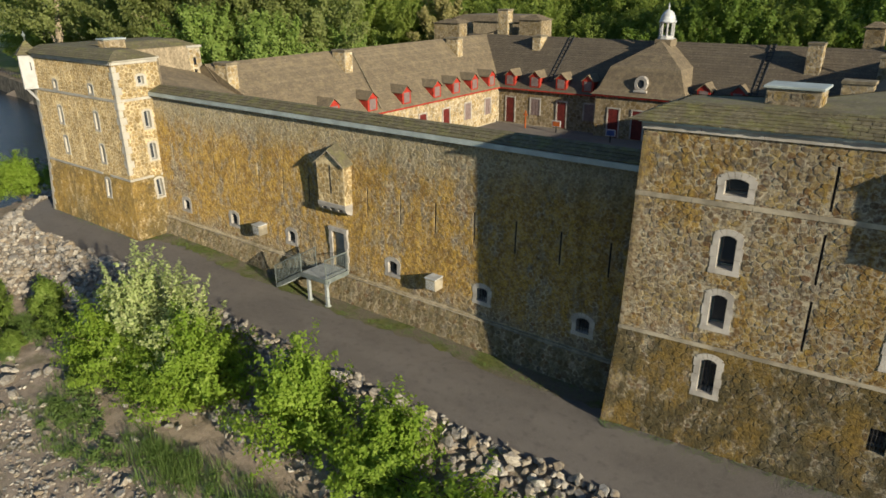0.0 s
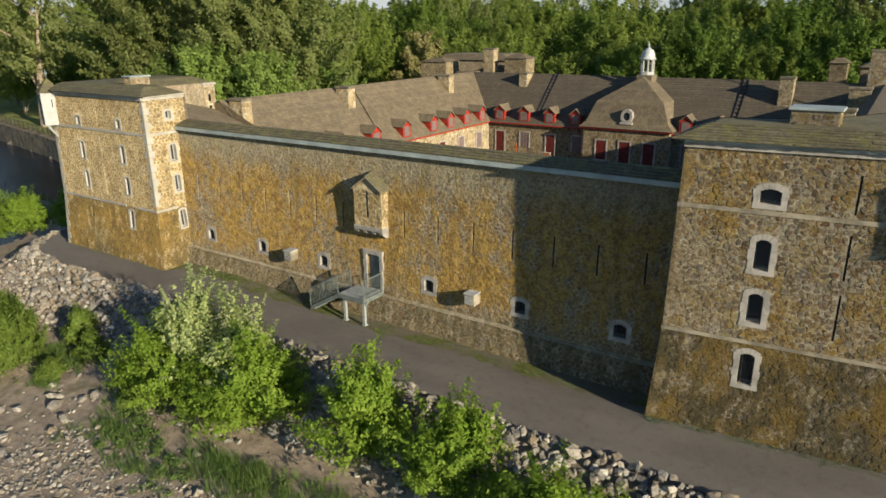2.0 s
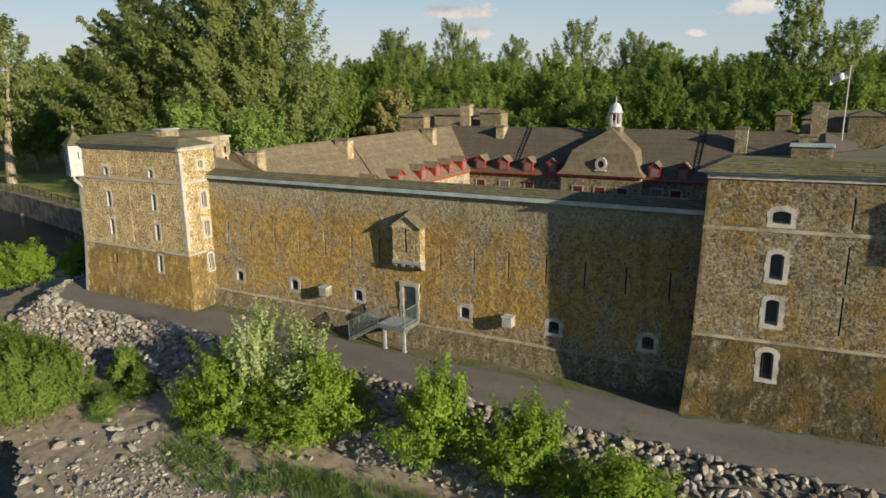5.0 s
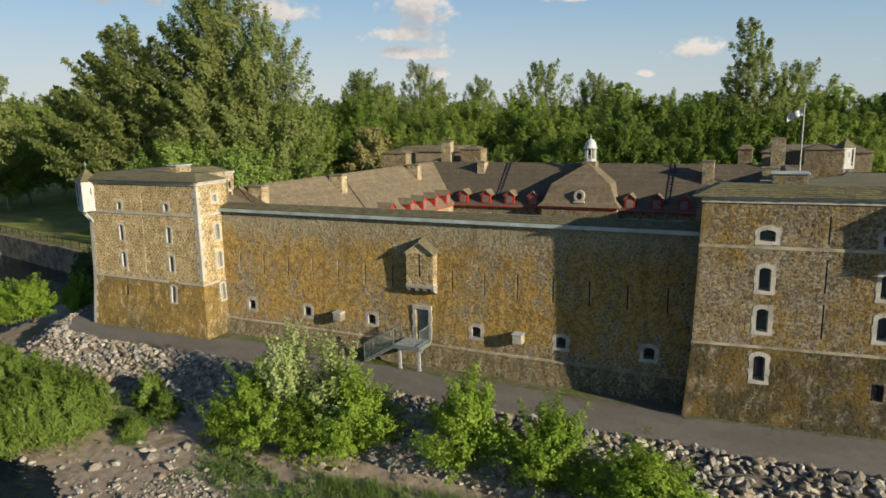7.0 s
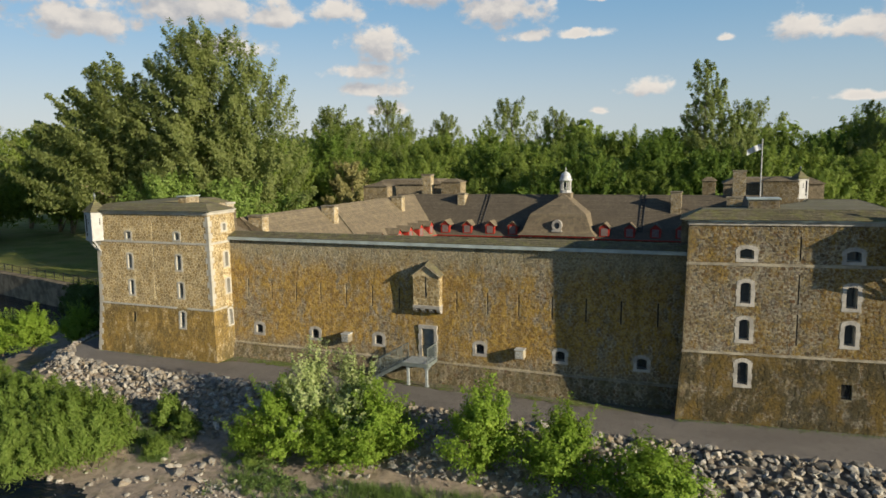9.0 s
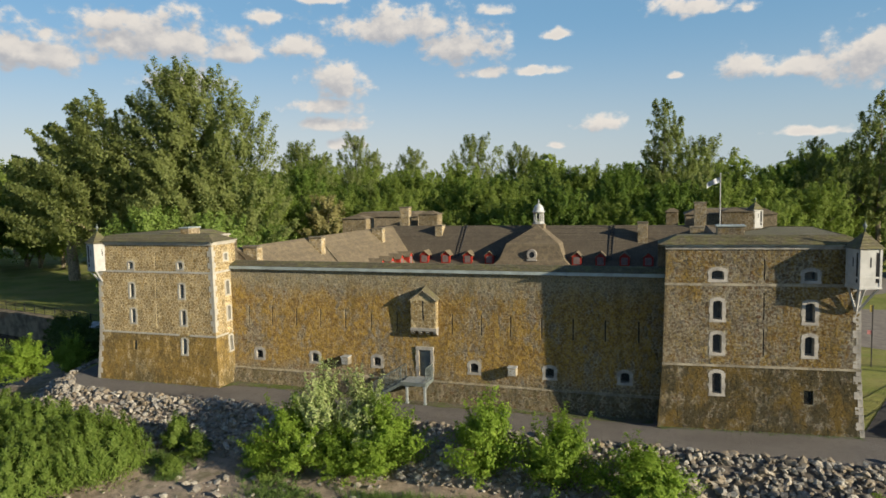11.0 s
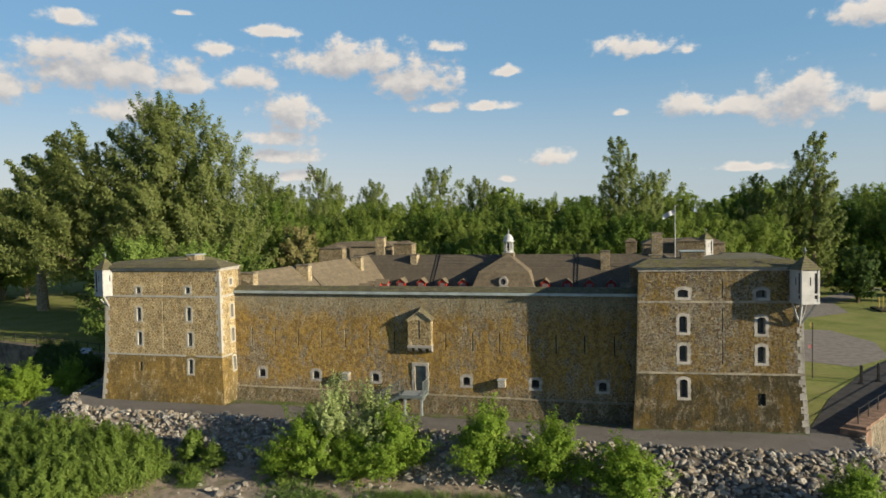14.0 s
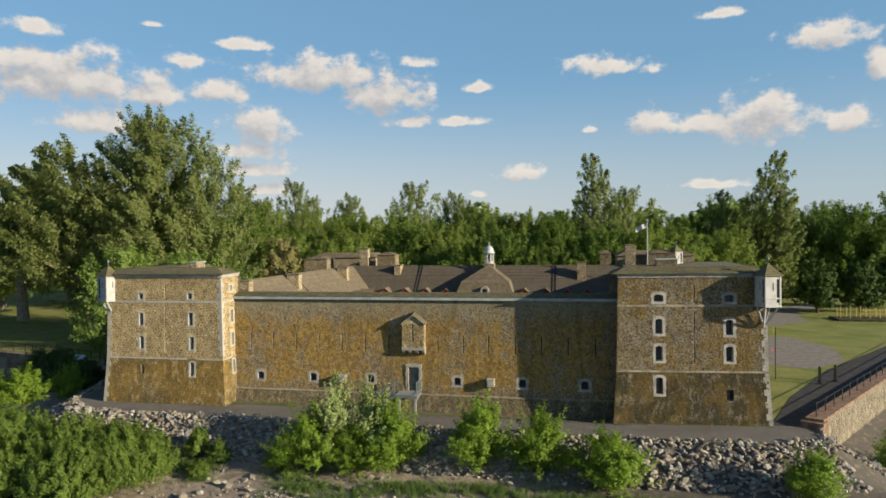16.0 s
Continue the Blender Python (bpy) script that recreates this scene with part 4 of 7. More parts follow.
for (a, c, d, e, sd) in (((-15.3, 0.1, 8.62), (15.7, 0.1, 8.62), (15.7, 0.95, 8.95), (-15.3, 0.95, 8.95), 71), ((15.1, 1.7, 8.55), (-15.0, 1.7, 8.55), (-15.0, 0.95, 8.95), (15.1, 0.95, 8.95), 72)):
    for q in shingles(a, c, d, e, 0.25, 0.26, sd):
        k = len(V)
        V += q
        Fs += [tuple(i + k for i in f) for f in SHINGLE_F]
k = len(V)
V += [Vector(p) for p in ((-15, 0.08, 8.61), (15.7, 0.08, 8.61), (15.7, 0.95, 8.94), (-15, 0.95, 8.94), (-15, 1.7, 8.54), (15.1, 1.7, 8.54))]
Fs += [(k, k + 1, k + 2, k + 3), (k + 3, k + 2, k + 5, k + 4)]
o = put_mesh("coping", raw("coping", V, Fs), M_shin, curtain, "shingled coping along the wall top")
o["kind"] = "stuff"


# ---- barracks round the courtyard ----
sheet("courtyard", [(-21, 1), (-21, 50)], [(21, 1), (21, 50)], M_path, "dusty courtyard inside the fort", "courtyard", 1.2, 2, False)
EAVE, RIDGE, RISE = 4.75, 9.3, 5.0


def gable_wing(name, label, run, a0, a1, w, out, roof_back, shingle_mat, wall_mat):
    """A long wing: run 'x' or 'y'; inner wall at w, the slope rising outwards (out is its sign)."""
    ob = thing(name, (0, 0, 0), label, "building", "barracks wings")

    def P(a, o, zz):
        v = w + out * o
        return (a, v, zz) if run == "x" else (v, a, zz)

    bm = bmesh.new()
    poly(bm, P(a0, 0, 0), P(a1, 0, 0), P(a1, 0, EAVE), P(a0, 0, EAVE))
    poly(bm, P(a0, roof_back, 0), P(a1, roof_back, 0), P(a1, roof_back, 8.4), P(a0, roof_back, 8.4))
    part("wall", bm, wall_mat, ob)
    bm = bmesh.new()
    e0, e1 = P(a0, -0.35, EAVE - 0.05), P(a1, -0.35, EAVE - 0.05)
    r0, r1 = P(a0, RISE, RIDGE), P(a1, RISE, RIDGE)
    b0, b1 = P(a0, roof_back, 8.45), P(a1, roof_back, 8.45)
    flip = (run == "x" and out > 0) or (run == "y" and out < 0)
    if not flip:
        e0, e1, r0, r1, b0, b1 = e1, e0, r1, r0, b1, b0
    courses(bm, e0, e1, r1, r0, 0.3)
    courses(bm, b1, b0, r0, r1, 0.3)
    part("roof", bm, shingle_mat, ob, "grey-brown weathered shingle roof")
    bm = bmesh.new()
    q = [P(a0, -0.36, EAVE - 0.16), P(a1, -0.3, EAVE - 0.04)]
    lo, hi = [min(q[0][i], q[1][i]) for i in range(3)], [max(q[0][i], q[1][i]) for i in range(3)]
    box(bm, lo[0], hi[0], lo[1], hi[1], lo[2], hi[2])
    part("fascia", bm, M_red, ob, "red painted eave board")
    return ob


def roof_pole(parent, a, b):
    bm = bmesh.new()
    rod(bm, a, b, 0.06, n=6)
    part("roof_pole", bm, M_grey_q, parent, "pole lying up the roof slope")


far_wing = gable_wing("far_wing", "stone barracks with shingle roof and red dormers", "x", -22, 22, 37.07, 1, 8.0, M_roof_shaded, M_court_m)
left_wing = gable_wing("left_wing", "sunlit stone barracks wing with red dormers", "y", 7.0, 45, -14.75, -1, 7.5, M_roof, M_court_sunlit_m)
right_wing = gable_wing("right_wing", "shaded stone barracks wing with shingle roof", "y", 6, 45, 14.75, 1, 7.5, M_roof_shaded, M_court_m)

bm = bmesh.new()
poly(bm, (-14.6, 7.05, 4.7), (-14.6, 7.05, 7.0), (-19.75, 7.05, 9.26), (-22.0, 7.05, 8.5), (-22.0, 7.05, 4.7))
part("end_gable", bm, M_roof, left_wing)
roof_pole(left_wing, (-19.18, 21.09, 8.94), (-14.61, 19.36, 5.01))
F_front = Face((-14.75, 37.07), (14.75, 37.07), [(0, 0), (9, 0)])
L_front = Face((-14.75, 2.0), (-14.75, 37.0), [(0, 0), (9, 0)])
P_front = Face((-3.75, 36.1), (4.4, 36.1), [(0, 0), (9, 0)])


def opening(face, parent, u, z0, w, h, mat, name="door"):
    """A framed door or shutter set on a courtyard wall."""
    bm = bmesh.new()
    face.slab(bm, u - w / 2, u + w / 2, z0, z0 + h, 0.03, 0.02)
    ob = part(name, bm, mat, parent)
    bm = bmesh.new()
    t = 0.13
    face.slab(bm, u - w / 2 - t, u - w / 2, z0, z0 + h + t, 0.07, 0.02)
    face.slab(bm, u + w / 2, u + w / 2 + t, z0, z0 + h + t, 0.07, 0.02)
    face.slab(bm, u - w / 2, u + w / 2, z0 + h, z0 + h + t, 0.07, 0.02)
    part("frame", bm, M_dress, ob)
    if mat is not M_reddark:
        bm = bmesh.new()
        for k in range(1, 3):
            face.slab(bm, u - w / 2 + w * k / 3 - 0.02, u - w / 2 + w * k / 3 + 0.02, z0, z0 + h, 0.05, 0.0)
        for k in range(1, 4):
            face.slab(bm, u - w / 2, u + w / 2, z0 + h * k / 4 - 0.02, z0 + h * k / 4 + 0.02, 0.052, 0.0)
        part("glazing_bar", bm, M_red if mat is M_reddark else M_shutter, ob)


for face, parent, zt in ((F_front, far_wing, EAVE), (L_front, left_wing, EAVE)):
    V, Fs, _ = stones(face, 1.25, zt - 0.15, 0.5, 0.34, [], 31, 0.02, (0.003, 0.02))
    o = put_mesh("rubble", raw("rubble", V, Fs), M_court_sunlit if parent is left_wing else M_court, parent)
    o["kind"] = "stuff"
for x in (-13.35, -7.6, 7.6, 13.35):
    opening(F_front, far_wing, x + 14.75, 1.3, 0.95, 2.45, M_reddark)
for x in (-10.5, -4.75, 5.8, 10.5):
    opening(F_front, far_wing, x + 14.75, 2.25, 1.0, 1.55, M_shutter, "window")
for yy, m in ((35.0, M_shutter), (31.6, M_shutter), (28.2, M_reddark), (24.8, M_reddark), (21, M_shutter), (17, M_reddark), (13, M_shutter)):
    if m is M_reddark:
        opening(L_front, left_wing, yy - 2, 1.3, 0.95, 2.4, m)
    else:
        opening(L_front, left_wing, yy - 2, 2.2, 0.95, 1.55, m, "window")


def dormer(parent, at, turn):
    """A red gabled dormer; its face looks along -y before the turn."""
    m = Matrix.Translation(at) @ Matrix.Rotation(turn, 4, "Z")
    bm = bmesh.new()
    w, h, g, dp = 0.55, 1.05, 0.45, 1.6
    f = [(-w, 0, 0), (w, 0, 0), (w, 0, h), (0, 0, h + g), (-w, 0, h)]
    bk = [(x, dp, zz) for x, _, zz in f]
    a = [bm.verts.new(m @ Vector(p)) for p in f]
    c = [bm.verts.new(m @ Vector(p)) for p in bk]
    bm.faces.new(a)
    for i in range(5):
        bm.faces.new((a[i], c[i], c[(i + 1) % 5], a[(i + 1) % 5]))
    d = part("dormer", bm, M_red, parent, "red painted gabled dormer")
    bm = bmesh.new()
    for s in (-1, 1):
        e = [(s * (w + 0.12), -0.12, h - 0.08), (s * (w + 0.12), dp + 0.6, h - 0.08), (0, dp + 0.6, h + g + 0.05), (0, -0.12, h + g + 0.05)]
        top = [bm.verts.new(m @ Vector((x, y, zz + 0.06))) for x, y, zz in e]
        low = [bm.verts.new(m @ Vector(p)) for p in e]
        bm.faces.new(top)
        bm.faces.new(low[::-1])
        for i in range(4):
            bm.faces.new((low[i], low[(i + 1) % 4], top[(i + 1) % 4], top[i]))
    bmesh.ops.recalc_face_normals(bm, faces=bm.faces)
    part("roof", bm, M_roof, d)
    bm = bmesh.new()
    box(bm, -0.36, 0.36, -0.03, 0.0, 0.16, 1.0, m=m)
    wd = part("window", bm, M_shutter, d)
    return d


for x in (-13.4, -10.6, -7.75, -5.0, 5.5, 8.2, 10.9, 13.5):
    dormer(far_wing, (x, 36.95, EAVE + 0.12), 0)
for yy in (14.2, 18.4, 22.6, 26.8, 29.65, 32.6, 35.55):
    dormer(left_wing, (-14.65, yy, EAVE + 0.12), radians(90))
for yy in (18.4, 22.6, 26.8, 29.65, 32.6):
    dormer(right_wing, (14.65, yy, EAVE + 0.12), radians(-90))


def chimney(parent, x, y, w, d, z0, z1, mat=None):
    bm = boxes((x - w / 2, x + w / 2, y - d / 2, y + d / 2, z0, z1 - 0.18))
    c = part("chimney", bm, M_court_sunlit_m, parent, "square rubble stone chimney")
    for fc in (Face((x - w / 2, y - d / 2), (x + w / 2, y - d / 2), [(0, 0), (20, 0)]), Face((x + w / 2, y - d / 2), (x + w / 2, y + d / 2), [(0, 0), (20, 0)]), Face((x - w / 2, y + d / 2), (x - w / 2, y - d / 2), [(0, 0), (20, 0)])):
        V, Fs, _ = stones(fc, z0, z1 - 0.2, 0.36, 0.26, [], int(x * 7 + y) % 97 + 100, 0.014, (0.003, 0.018))
        if V:
            o = put_mesh("rubble", raw("rubble", V, Fs), M_court_sunlit, c)
            o["kind"] = "stuff"
    part("cap", boxes((x - w / 2 - 0.07, x + w / 2 + 0.07, y - d / 2 - 0.07, y + d / 2 + 0.07, z1 - 0.18, z1), bevel=0.02), M_grey_q, c)


for yy in (7.85, 19.15, 34.6):
    chimney(left_wing, -18.5, yy, 1.4, 0.85, 5.8, 9.45)
for yy in (19.1, 34.2):
    chimney(right_wing, 18.5, yy, 1.4, 0.85, 5.8, 9.6)
chimney(far_wing, -12.65, 41.2, 0.9, 1.3, 5.8, 9.45)
chimney(far_wing, 12.75, 40.3, 1.1, 1.0, 5.8, 9.8)
for x, parent in ((-9.4, far_wing), (9.2, far_wing)):
    bm = bmesh.new()
    for k in (-0.22, 0.22):
        a, c = Vector((x + k, 37.6, EAVE + 0.75)), Vector((x + k, 42.0, RIDGE + 0.06))
        rod(bm, a, c, 0.045, n=4)
    for i in range(14):
        p = Vector((x, 37.6, EAVE + 0.78)).lerp(Vector((x, 42.0, RIDGE + 0.09)), i / 13)
        rod(bm, p - Vector((0.22, 0, 0)), p + Vector((0.22, 0, 0)), 0.03, n=4)
    part("roof_ladder", bm, M_black, parent, "dark wooden roof ladder")

# pavilion with the mansard front and the lantern
pav = thing("pavilion", (0, 0, 0), "stone entrance pavilion with bell-cast shingle roof and lantern", "pavilion")
bm = boxes((-3.75, 4.4, 36.1, 38.5, 0, 5.0))
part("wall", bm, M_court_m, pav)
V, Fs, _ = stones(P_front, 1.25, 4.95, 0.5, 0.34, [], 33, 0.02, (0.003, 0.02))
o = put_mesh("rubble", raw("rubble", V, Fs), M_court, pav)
o["kind"] = "stuff"
for x in (-1.9, 0.36, 2.63):
    opening(P_front, pav, x + 3.75, 1.3, 1.0, 2.5, M_reddark)
part("fascia", boxes((-4.0, 4.65, 35.85, 36.0, 4.88, 5.04)), M_red, pav)
bm = bmesh.new()
lv = [((-4.1, 35.75), (4.75, 35.75), 5.03, 41.0), ((-3.55, 36.15), (4.2, 36.15), 5.55, 41.0), ((-2.8, 36.75), (3.45, 36.75), 7.4, 41.5)]
for (a, c, zz, yb), (a2, c2, z2, yb2) in zip(lv, lv[1:]):
    courses(bm, (*a, zz), (*c, zz), (*c2, z2), (*a2, z2), 0.28)
    courses(bm, (*c, zz), (c[0], yb, zz), (c2[0], yb2, z2), (*c2, z2), 0.28)
    courses(bm, (a[0], yb, zz), (*a, zz), (*a2, z2), (a2[0], yb2, z2), 0.28)
top = (0.33, 40.0, 9.45)
courses(bm, (-2.8, 36.75, 7.4), (3.45, 36.75, 7.4), top, top, 0.28)
courses(bm, (3.45, 36.75, 7.4), (3.45, 42.0, 7.4), (0.33, 42.0, 9.45), top, 0.28)
courses(bm, (-2.8, 42.0, 7.4), (-2.8, 36.75, 7.4), top, (0.33, 42.0, 9.45), 0.28)
part("roof", bm, M_roof, pav, "grey shingle mansard roof")
bm = bmesh.new()
for k in range(10):
    a0, a1 = 2 * math.pi * k / 10 + 0.02, 2 * math.pi * (k + 1) / 10 - 0.02
    pts = [(0.4 + r * math.cos(a) , 35.98, 6.15 + r * 1.15 * math.sin(a)) for r, a in ((0.33, a0), (0.33, a1), (0.58, a1), (0.58, a0))]
    fr = [bm.verts.new(p) for p in pts]
    bk = [bm.verts.new((p[0], 36.5, p[2])) for p in pts]
    bm.faces.new(fr)
    for i in range(4):
        bm.faces.new((bk[i], bk[(i + 1) % 4], fr[(i + 1) % 4], fr[i]))
bmesh.ops.recalc_face_normals(bm, faces=bm.faces)
part("oculus_surround", bm, M_dress, pav, "pale stone oval window surround")
part("oculus_foot", boxes((-0.2, 1.0, 35.9, 36.4, 5.42, 5.62), bevel=0.03), M_dress, pav)
bm = bmesh.new()
poly(bm, *[(0.4 + 0.34 * math.cos(2 * math.pi * k / 16), 36.06, 6.15 + 0.39 * math.sin(2 * math.pi * k / 16)) for k in range(16)])
part("oculus_glass", bm, M_glass, pav)
lan = part("lantern", boxes((-0.42, 1.08, 40.35, 41.85, 8.9, 9.55), bevel=0.03), M_roof, pav, "octagonal grey-white lantern with dome")
bm = bmesh.new()
lathe(bm, 0.33, 41.1, [(0.72, 9.55), (0.76, 9.62), (0.66, 9.68), (0.66, 9.85)], 8, radians(22.5))
part("lantern_base", bm, M_paint, lan)
for k in range(8):
    a = radians(22.5 + 45 * k)
    bm = bmesh.new()
    rod(bm, (0.33 + 0.58 * math.cos(a), 41.1 + 0.58 * math.sin(a), 9.85), (0.33 + 0.58 * math.cos(a), 41.1 + 0.58 * math.sin(a), 10.95), 0.085, 0.075, 6)
    part("column", bm, M_paint, lan)
bm = bmesh.new()
lathe(bm, 0.33, 41.1, [(0.72, 10.95), (0.78, 11.02), (0.78, 11.1), (0.68, 11.14), (0.66, 11.3), (0.58, 11.6), (0.42, 11.85), (0.2, 12.0), (0.08, 12.06), (0.05, 12.2), (0.1, 12.28), (0.05, 12.36), (0.015, 12.65)], 12)
part("dome", bm, M_zinc, lan, "grey metal dome with finial", True)
bm = bmesh.new()
rod(bm, (0.33, 41.1, 10.2), (0.33, 41.1, 10.75), 0.22, 0.12, 10)
part("bell", bm, M_black, lan)


def far_bastion(s, chim, pier, blockx, guerite):
    ob = thing("bastion", (0, 0, 0), "far stone bastion rising behind the barracks roofs", "bastion", "bastions of the fort")
    x0, x1 = sorted((s * 17.6, s * 27.8))
    bm = bmesh.new()
    prism(bm, [(x0, 46.2), (x1, 46.2), (x1, 52.5), (x0, 52.5)], 0, 10.35)
    part("wall", bm, M_court_m, ob)
    bm = bmesh.new()
    o = [(x0 - 0.2, 46.0), (x1 + 0.2, 46.0), (x1 + 0.2, 52.7), (x0 - 0.2, 52.7)]
    i = [(x0 + 1.2, 47.2), (x1 - 1.2, 47.2), (x1 - 1.2, 51.5), (x0 + 1.2, 51.5)]
    for k in range(4):
        j = (k + 1) % 4
        courses(bm, (*o[k], 10.35), (*o[j], 10.35), (*i[j], 11.0), (*i[k], 11.0), 0.3)
    poly(bm, *[(*p, 10.99) for p in i])
    part("roof", bm, M_roof, ob)
    for (a, c, ya, yb, zt) in (pier, blockx):
        bm = boxes((a, c, ya, yb, 7.0, zt - 0.25), bevel=0.02)
        p = part("corner_pier", bm, M_court_m, ob)
        for fc in (Face((a, ya), (c, ya), [(0, 0), (20, 0)]), Face((c, ya), (c, yb), [(0, 0), (20, 0)])):
            V, Fs, _ = stones(fc, 7.0, zt - 0.3, 0.4, 0.28, [], int(abs(a) * 3) + 60, 0.018, (0.003, 0.02))
            q = put_mesh("rubble", raw("rubble", V, Fs), M_court, p)
            q["kind"] = "stuff"
        bm = bmesh.new()
        mx, my = (a + c) / 2, (ya + yb) / 2
        e = 0.15
        k4 = [(a - e, ya - e), (c + e, ya - e), (c + e, yb + e), (a - e, yb + e)]
        for k in range(4):
            j = (k + 1) % 4
            t0 = (mx + (k4[j][0] - mx) * 0.25, my + (k4[j][1] - my) * 0.25, zt + 0.2)
            t1 = (mx + (k4[k][0] - mx) * 0.25, my + (k4[k][1] - my) * 0.25, zt + 0.2)
            courses(bm, (*k4[k], zt - 0.25), (*k4[j], zt - 0.25), t0, t1, 0.3, 0.02)
        part("pier_roof", bm, M_roof, p)
    chimney(ob, *chim)
    return ob


far_bastion(-1, (-18.5, 43.8, 1.3, 1.0, 8.0, 11.8), (-16.4, -13.7, 43.2, 45.2, 11.0), (-27.8, -24.2, 43.2, 46.0, 10.45), None)
far_bastion(1, (19.1, 42.0, 1.3, 1.0, 8.0, 12.0), (15.3, 16.7, 44.6, 46.0, 11.0), (21.5, 25.0, 42.6, 46.0, 11.05), None)

pole = thing("flagpole", (21.0, 38.3, 0), "tall white flagpole with a white flag", "flagpole")
bm = bmesh.new()
rod(bm, (0, 0, 1.2), (0, 0, 15.1), 0.09, 0.05, 8)
part("pole", bm, M_paint, pole)
bm = bmesh.new()
lathe(bm, 0, 0, [(0.02, 15.08), (0.1, 15.14), (0.1, 15.2), (0.02, 15.26)], 8)
part("finial", bm, M_zinc, pole)
bm = bmesh.new()
g = [[bm.verts.new((-0.05 - 1.35 * i / 10, 0.16 * math.sin(i * 0.9 + j * 0.3), 14.75 - 0.6 * j / 4 - 0.6 * (i / 10) ** 1.4)) for i in range(11)] for j in range(5)]
for j in range(4):
    for i in range(10):
        bm.faces.new((g[j][i], g[j][i + 1], g[j + 1][i + 1], g[j + 1][i]))
part("flag", bm, M_flag, pole, "white flag blowing in the wind", True)

# ---- sentry boxes on the bastion tips ----
def sentry_box(x, y, s, turn):
    ob = thing("corner_sentry_box", (x, y, 0), "white painted wooden sentry box hung on the bastion tip", "sentry box", "corner sentry boxes")
    ob.rotation_euler = (0, 0, radians(turn))
    w = 0.57
    bm = boxes((-w, w, -w, w, 8.3, 10.4), bevel=0.02)
    body = part("body", bm, M_paint, ob)
    for k in range(4):
        m = Matrix.Rotation(radians(90 * k), 4, "Z")
        for u in (-w + 0.05, w - 0.05):
            bm = bmesh.new()
            box(bm, u - 0.06, u + 0.06, -w - 0.035, -w, 8.3, 10.4, m=m)
            part("corner_board", bm, M_paint, body)
        bm = bmesh.new()
        box(bm, -0.03, 0.03, -w - 0.012, -w, 9.45, 9.95, m=m)
        part("loophole", bm, M_void, body)
        if k in (0, 3):
            bm = bmesh.new()
            u = s * 0.36
            box(bm, u - 0.08, u + 0.08, -w - 0.01, -w, 8.62, 10.2, m=m)
            part("open_slot", bm, M_void, body)
            bm = bmesh.new()
            box(bm, -w + 0.1, w - 0.1, -w - 0.03, -w, 8.85, 8.95, m=m)
            part("breast_rail", bm, M_paint, body)
        bm = bmesh.new()
        box(bm, -w - 0.03, w + 0.03, -w - 0.05, -w, 8.3, 8.42, m=m)
        part("rail", bm, M_paint, body)
    bm = bmesh.new()
    e = w + 0.12
    c4 = [(-e, -e), (e, -e), (e, e), (-e, e)]
    for k in range(4):
        j = (k + 1) % 4
        courses(bm, (*c4[k], 10.4), (*c4[j], 10.4), (0, 0, 11.3), (0, 0, 11.3), 0.22, 0.03)
    poly(bm, *[(*p, 10.4) for p in c4[::-1]])
    part("roof", bm, M_shin, ob, "pyramid shingle roof")
    bm = bmesh.new()
    lathe(bm, 0, 0, [(0.04, 11.28), (0.04, 11.45), (0.1, 11.52), (0.11, 11.6), (0.06, 11.68), (0.02, 11.74), (0.01, 11.85)], 8)
    part("finial", bm, M_steel, ob, "", True)
    for k, (a, c) in enumerate(((-0.5, -0.5), (0.5, -0.5), (-0.5, 0.5), (0.5, 0.5))):
        bm = bmesh.new()
        q = Vector((0.0, 0.45))
        rod(bm, (a, c, 8.36), (q.x + a * 0.1, q.y + c * 0.1, 7.0), 0.07, n=4)
        part("brace", bm, M_paint, ob)
    return ob


sentry_box(-25.5, -1.95, -1, -19)
sentry_box(25.45, -1.6, 1, 20)
far_box = sentry_box(25.1, 43.4, 1, 30)
far_box.location.z = 0.6

# ---- bretache over the door, door, steps ----
bret = thing("bretache", (0.15, 0, 0), "small stone bretache with shingled gable over the door", "bretache")
bret.name = "machicolation_box"
B_front = Face((-0.89, -0.34), (0.89, -0.34), [(0, 0), (9, 0)])
B_right = Face((0.89, -0.34), (0.89, 0.24), [(0, 0), (9, 0)])
B_left = Face((-0.89, 0.24), (-0.89, -0.34), [(0, 0), (9, 0)])
bm = bmesh.new()
f = [(-0.89, -0.34, 4.7), (0.89, -0.34, 4.7), (0.89, -0.34, 6.62), (0, -0.34, 7.22), (-0.89, -0.34, 6.62)]
a = [bm.verts.new(p) for p in f]
c = [bm.verts.new((x, 0.3, zz)) for x, _, zz in f]
bm.faces.new(a)
for i in range(5):
    bm.faces.new((a[i], c[i], c[(i + 1) % 5], a[(i + 1) % 5]))
bmesh.ops.recalc_face_normals(bm, faces=bm.faces)
bw = part("wall", bm, M_lb_m, bret)
for fc, sd in ((B_front, 81), (B_right, 82), (B_left, 83)):
    V, Fs, _ = stones(fc, 4.72, 6.6, 0.3, 0.22, [(0.83, 0.95, 5.15, 6.6)] if fc is B_front else [], sd, 0.012, (0.003, 0.018))
    o = put_mesh("rubble", raw("rubble", V, Fs), M_lb, bw)
    o["kind"] = "stuff"
part("loophole", boxes((-0.035, 0.035, -0.352, -0.33, 5.2, 6.55)), M_void, bret)
bm = bmesh.new()
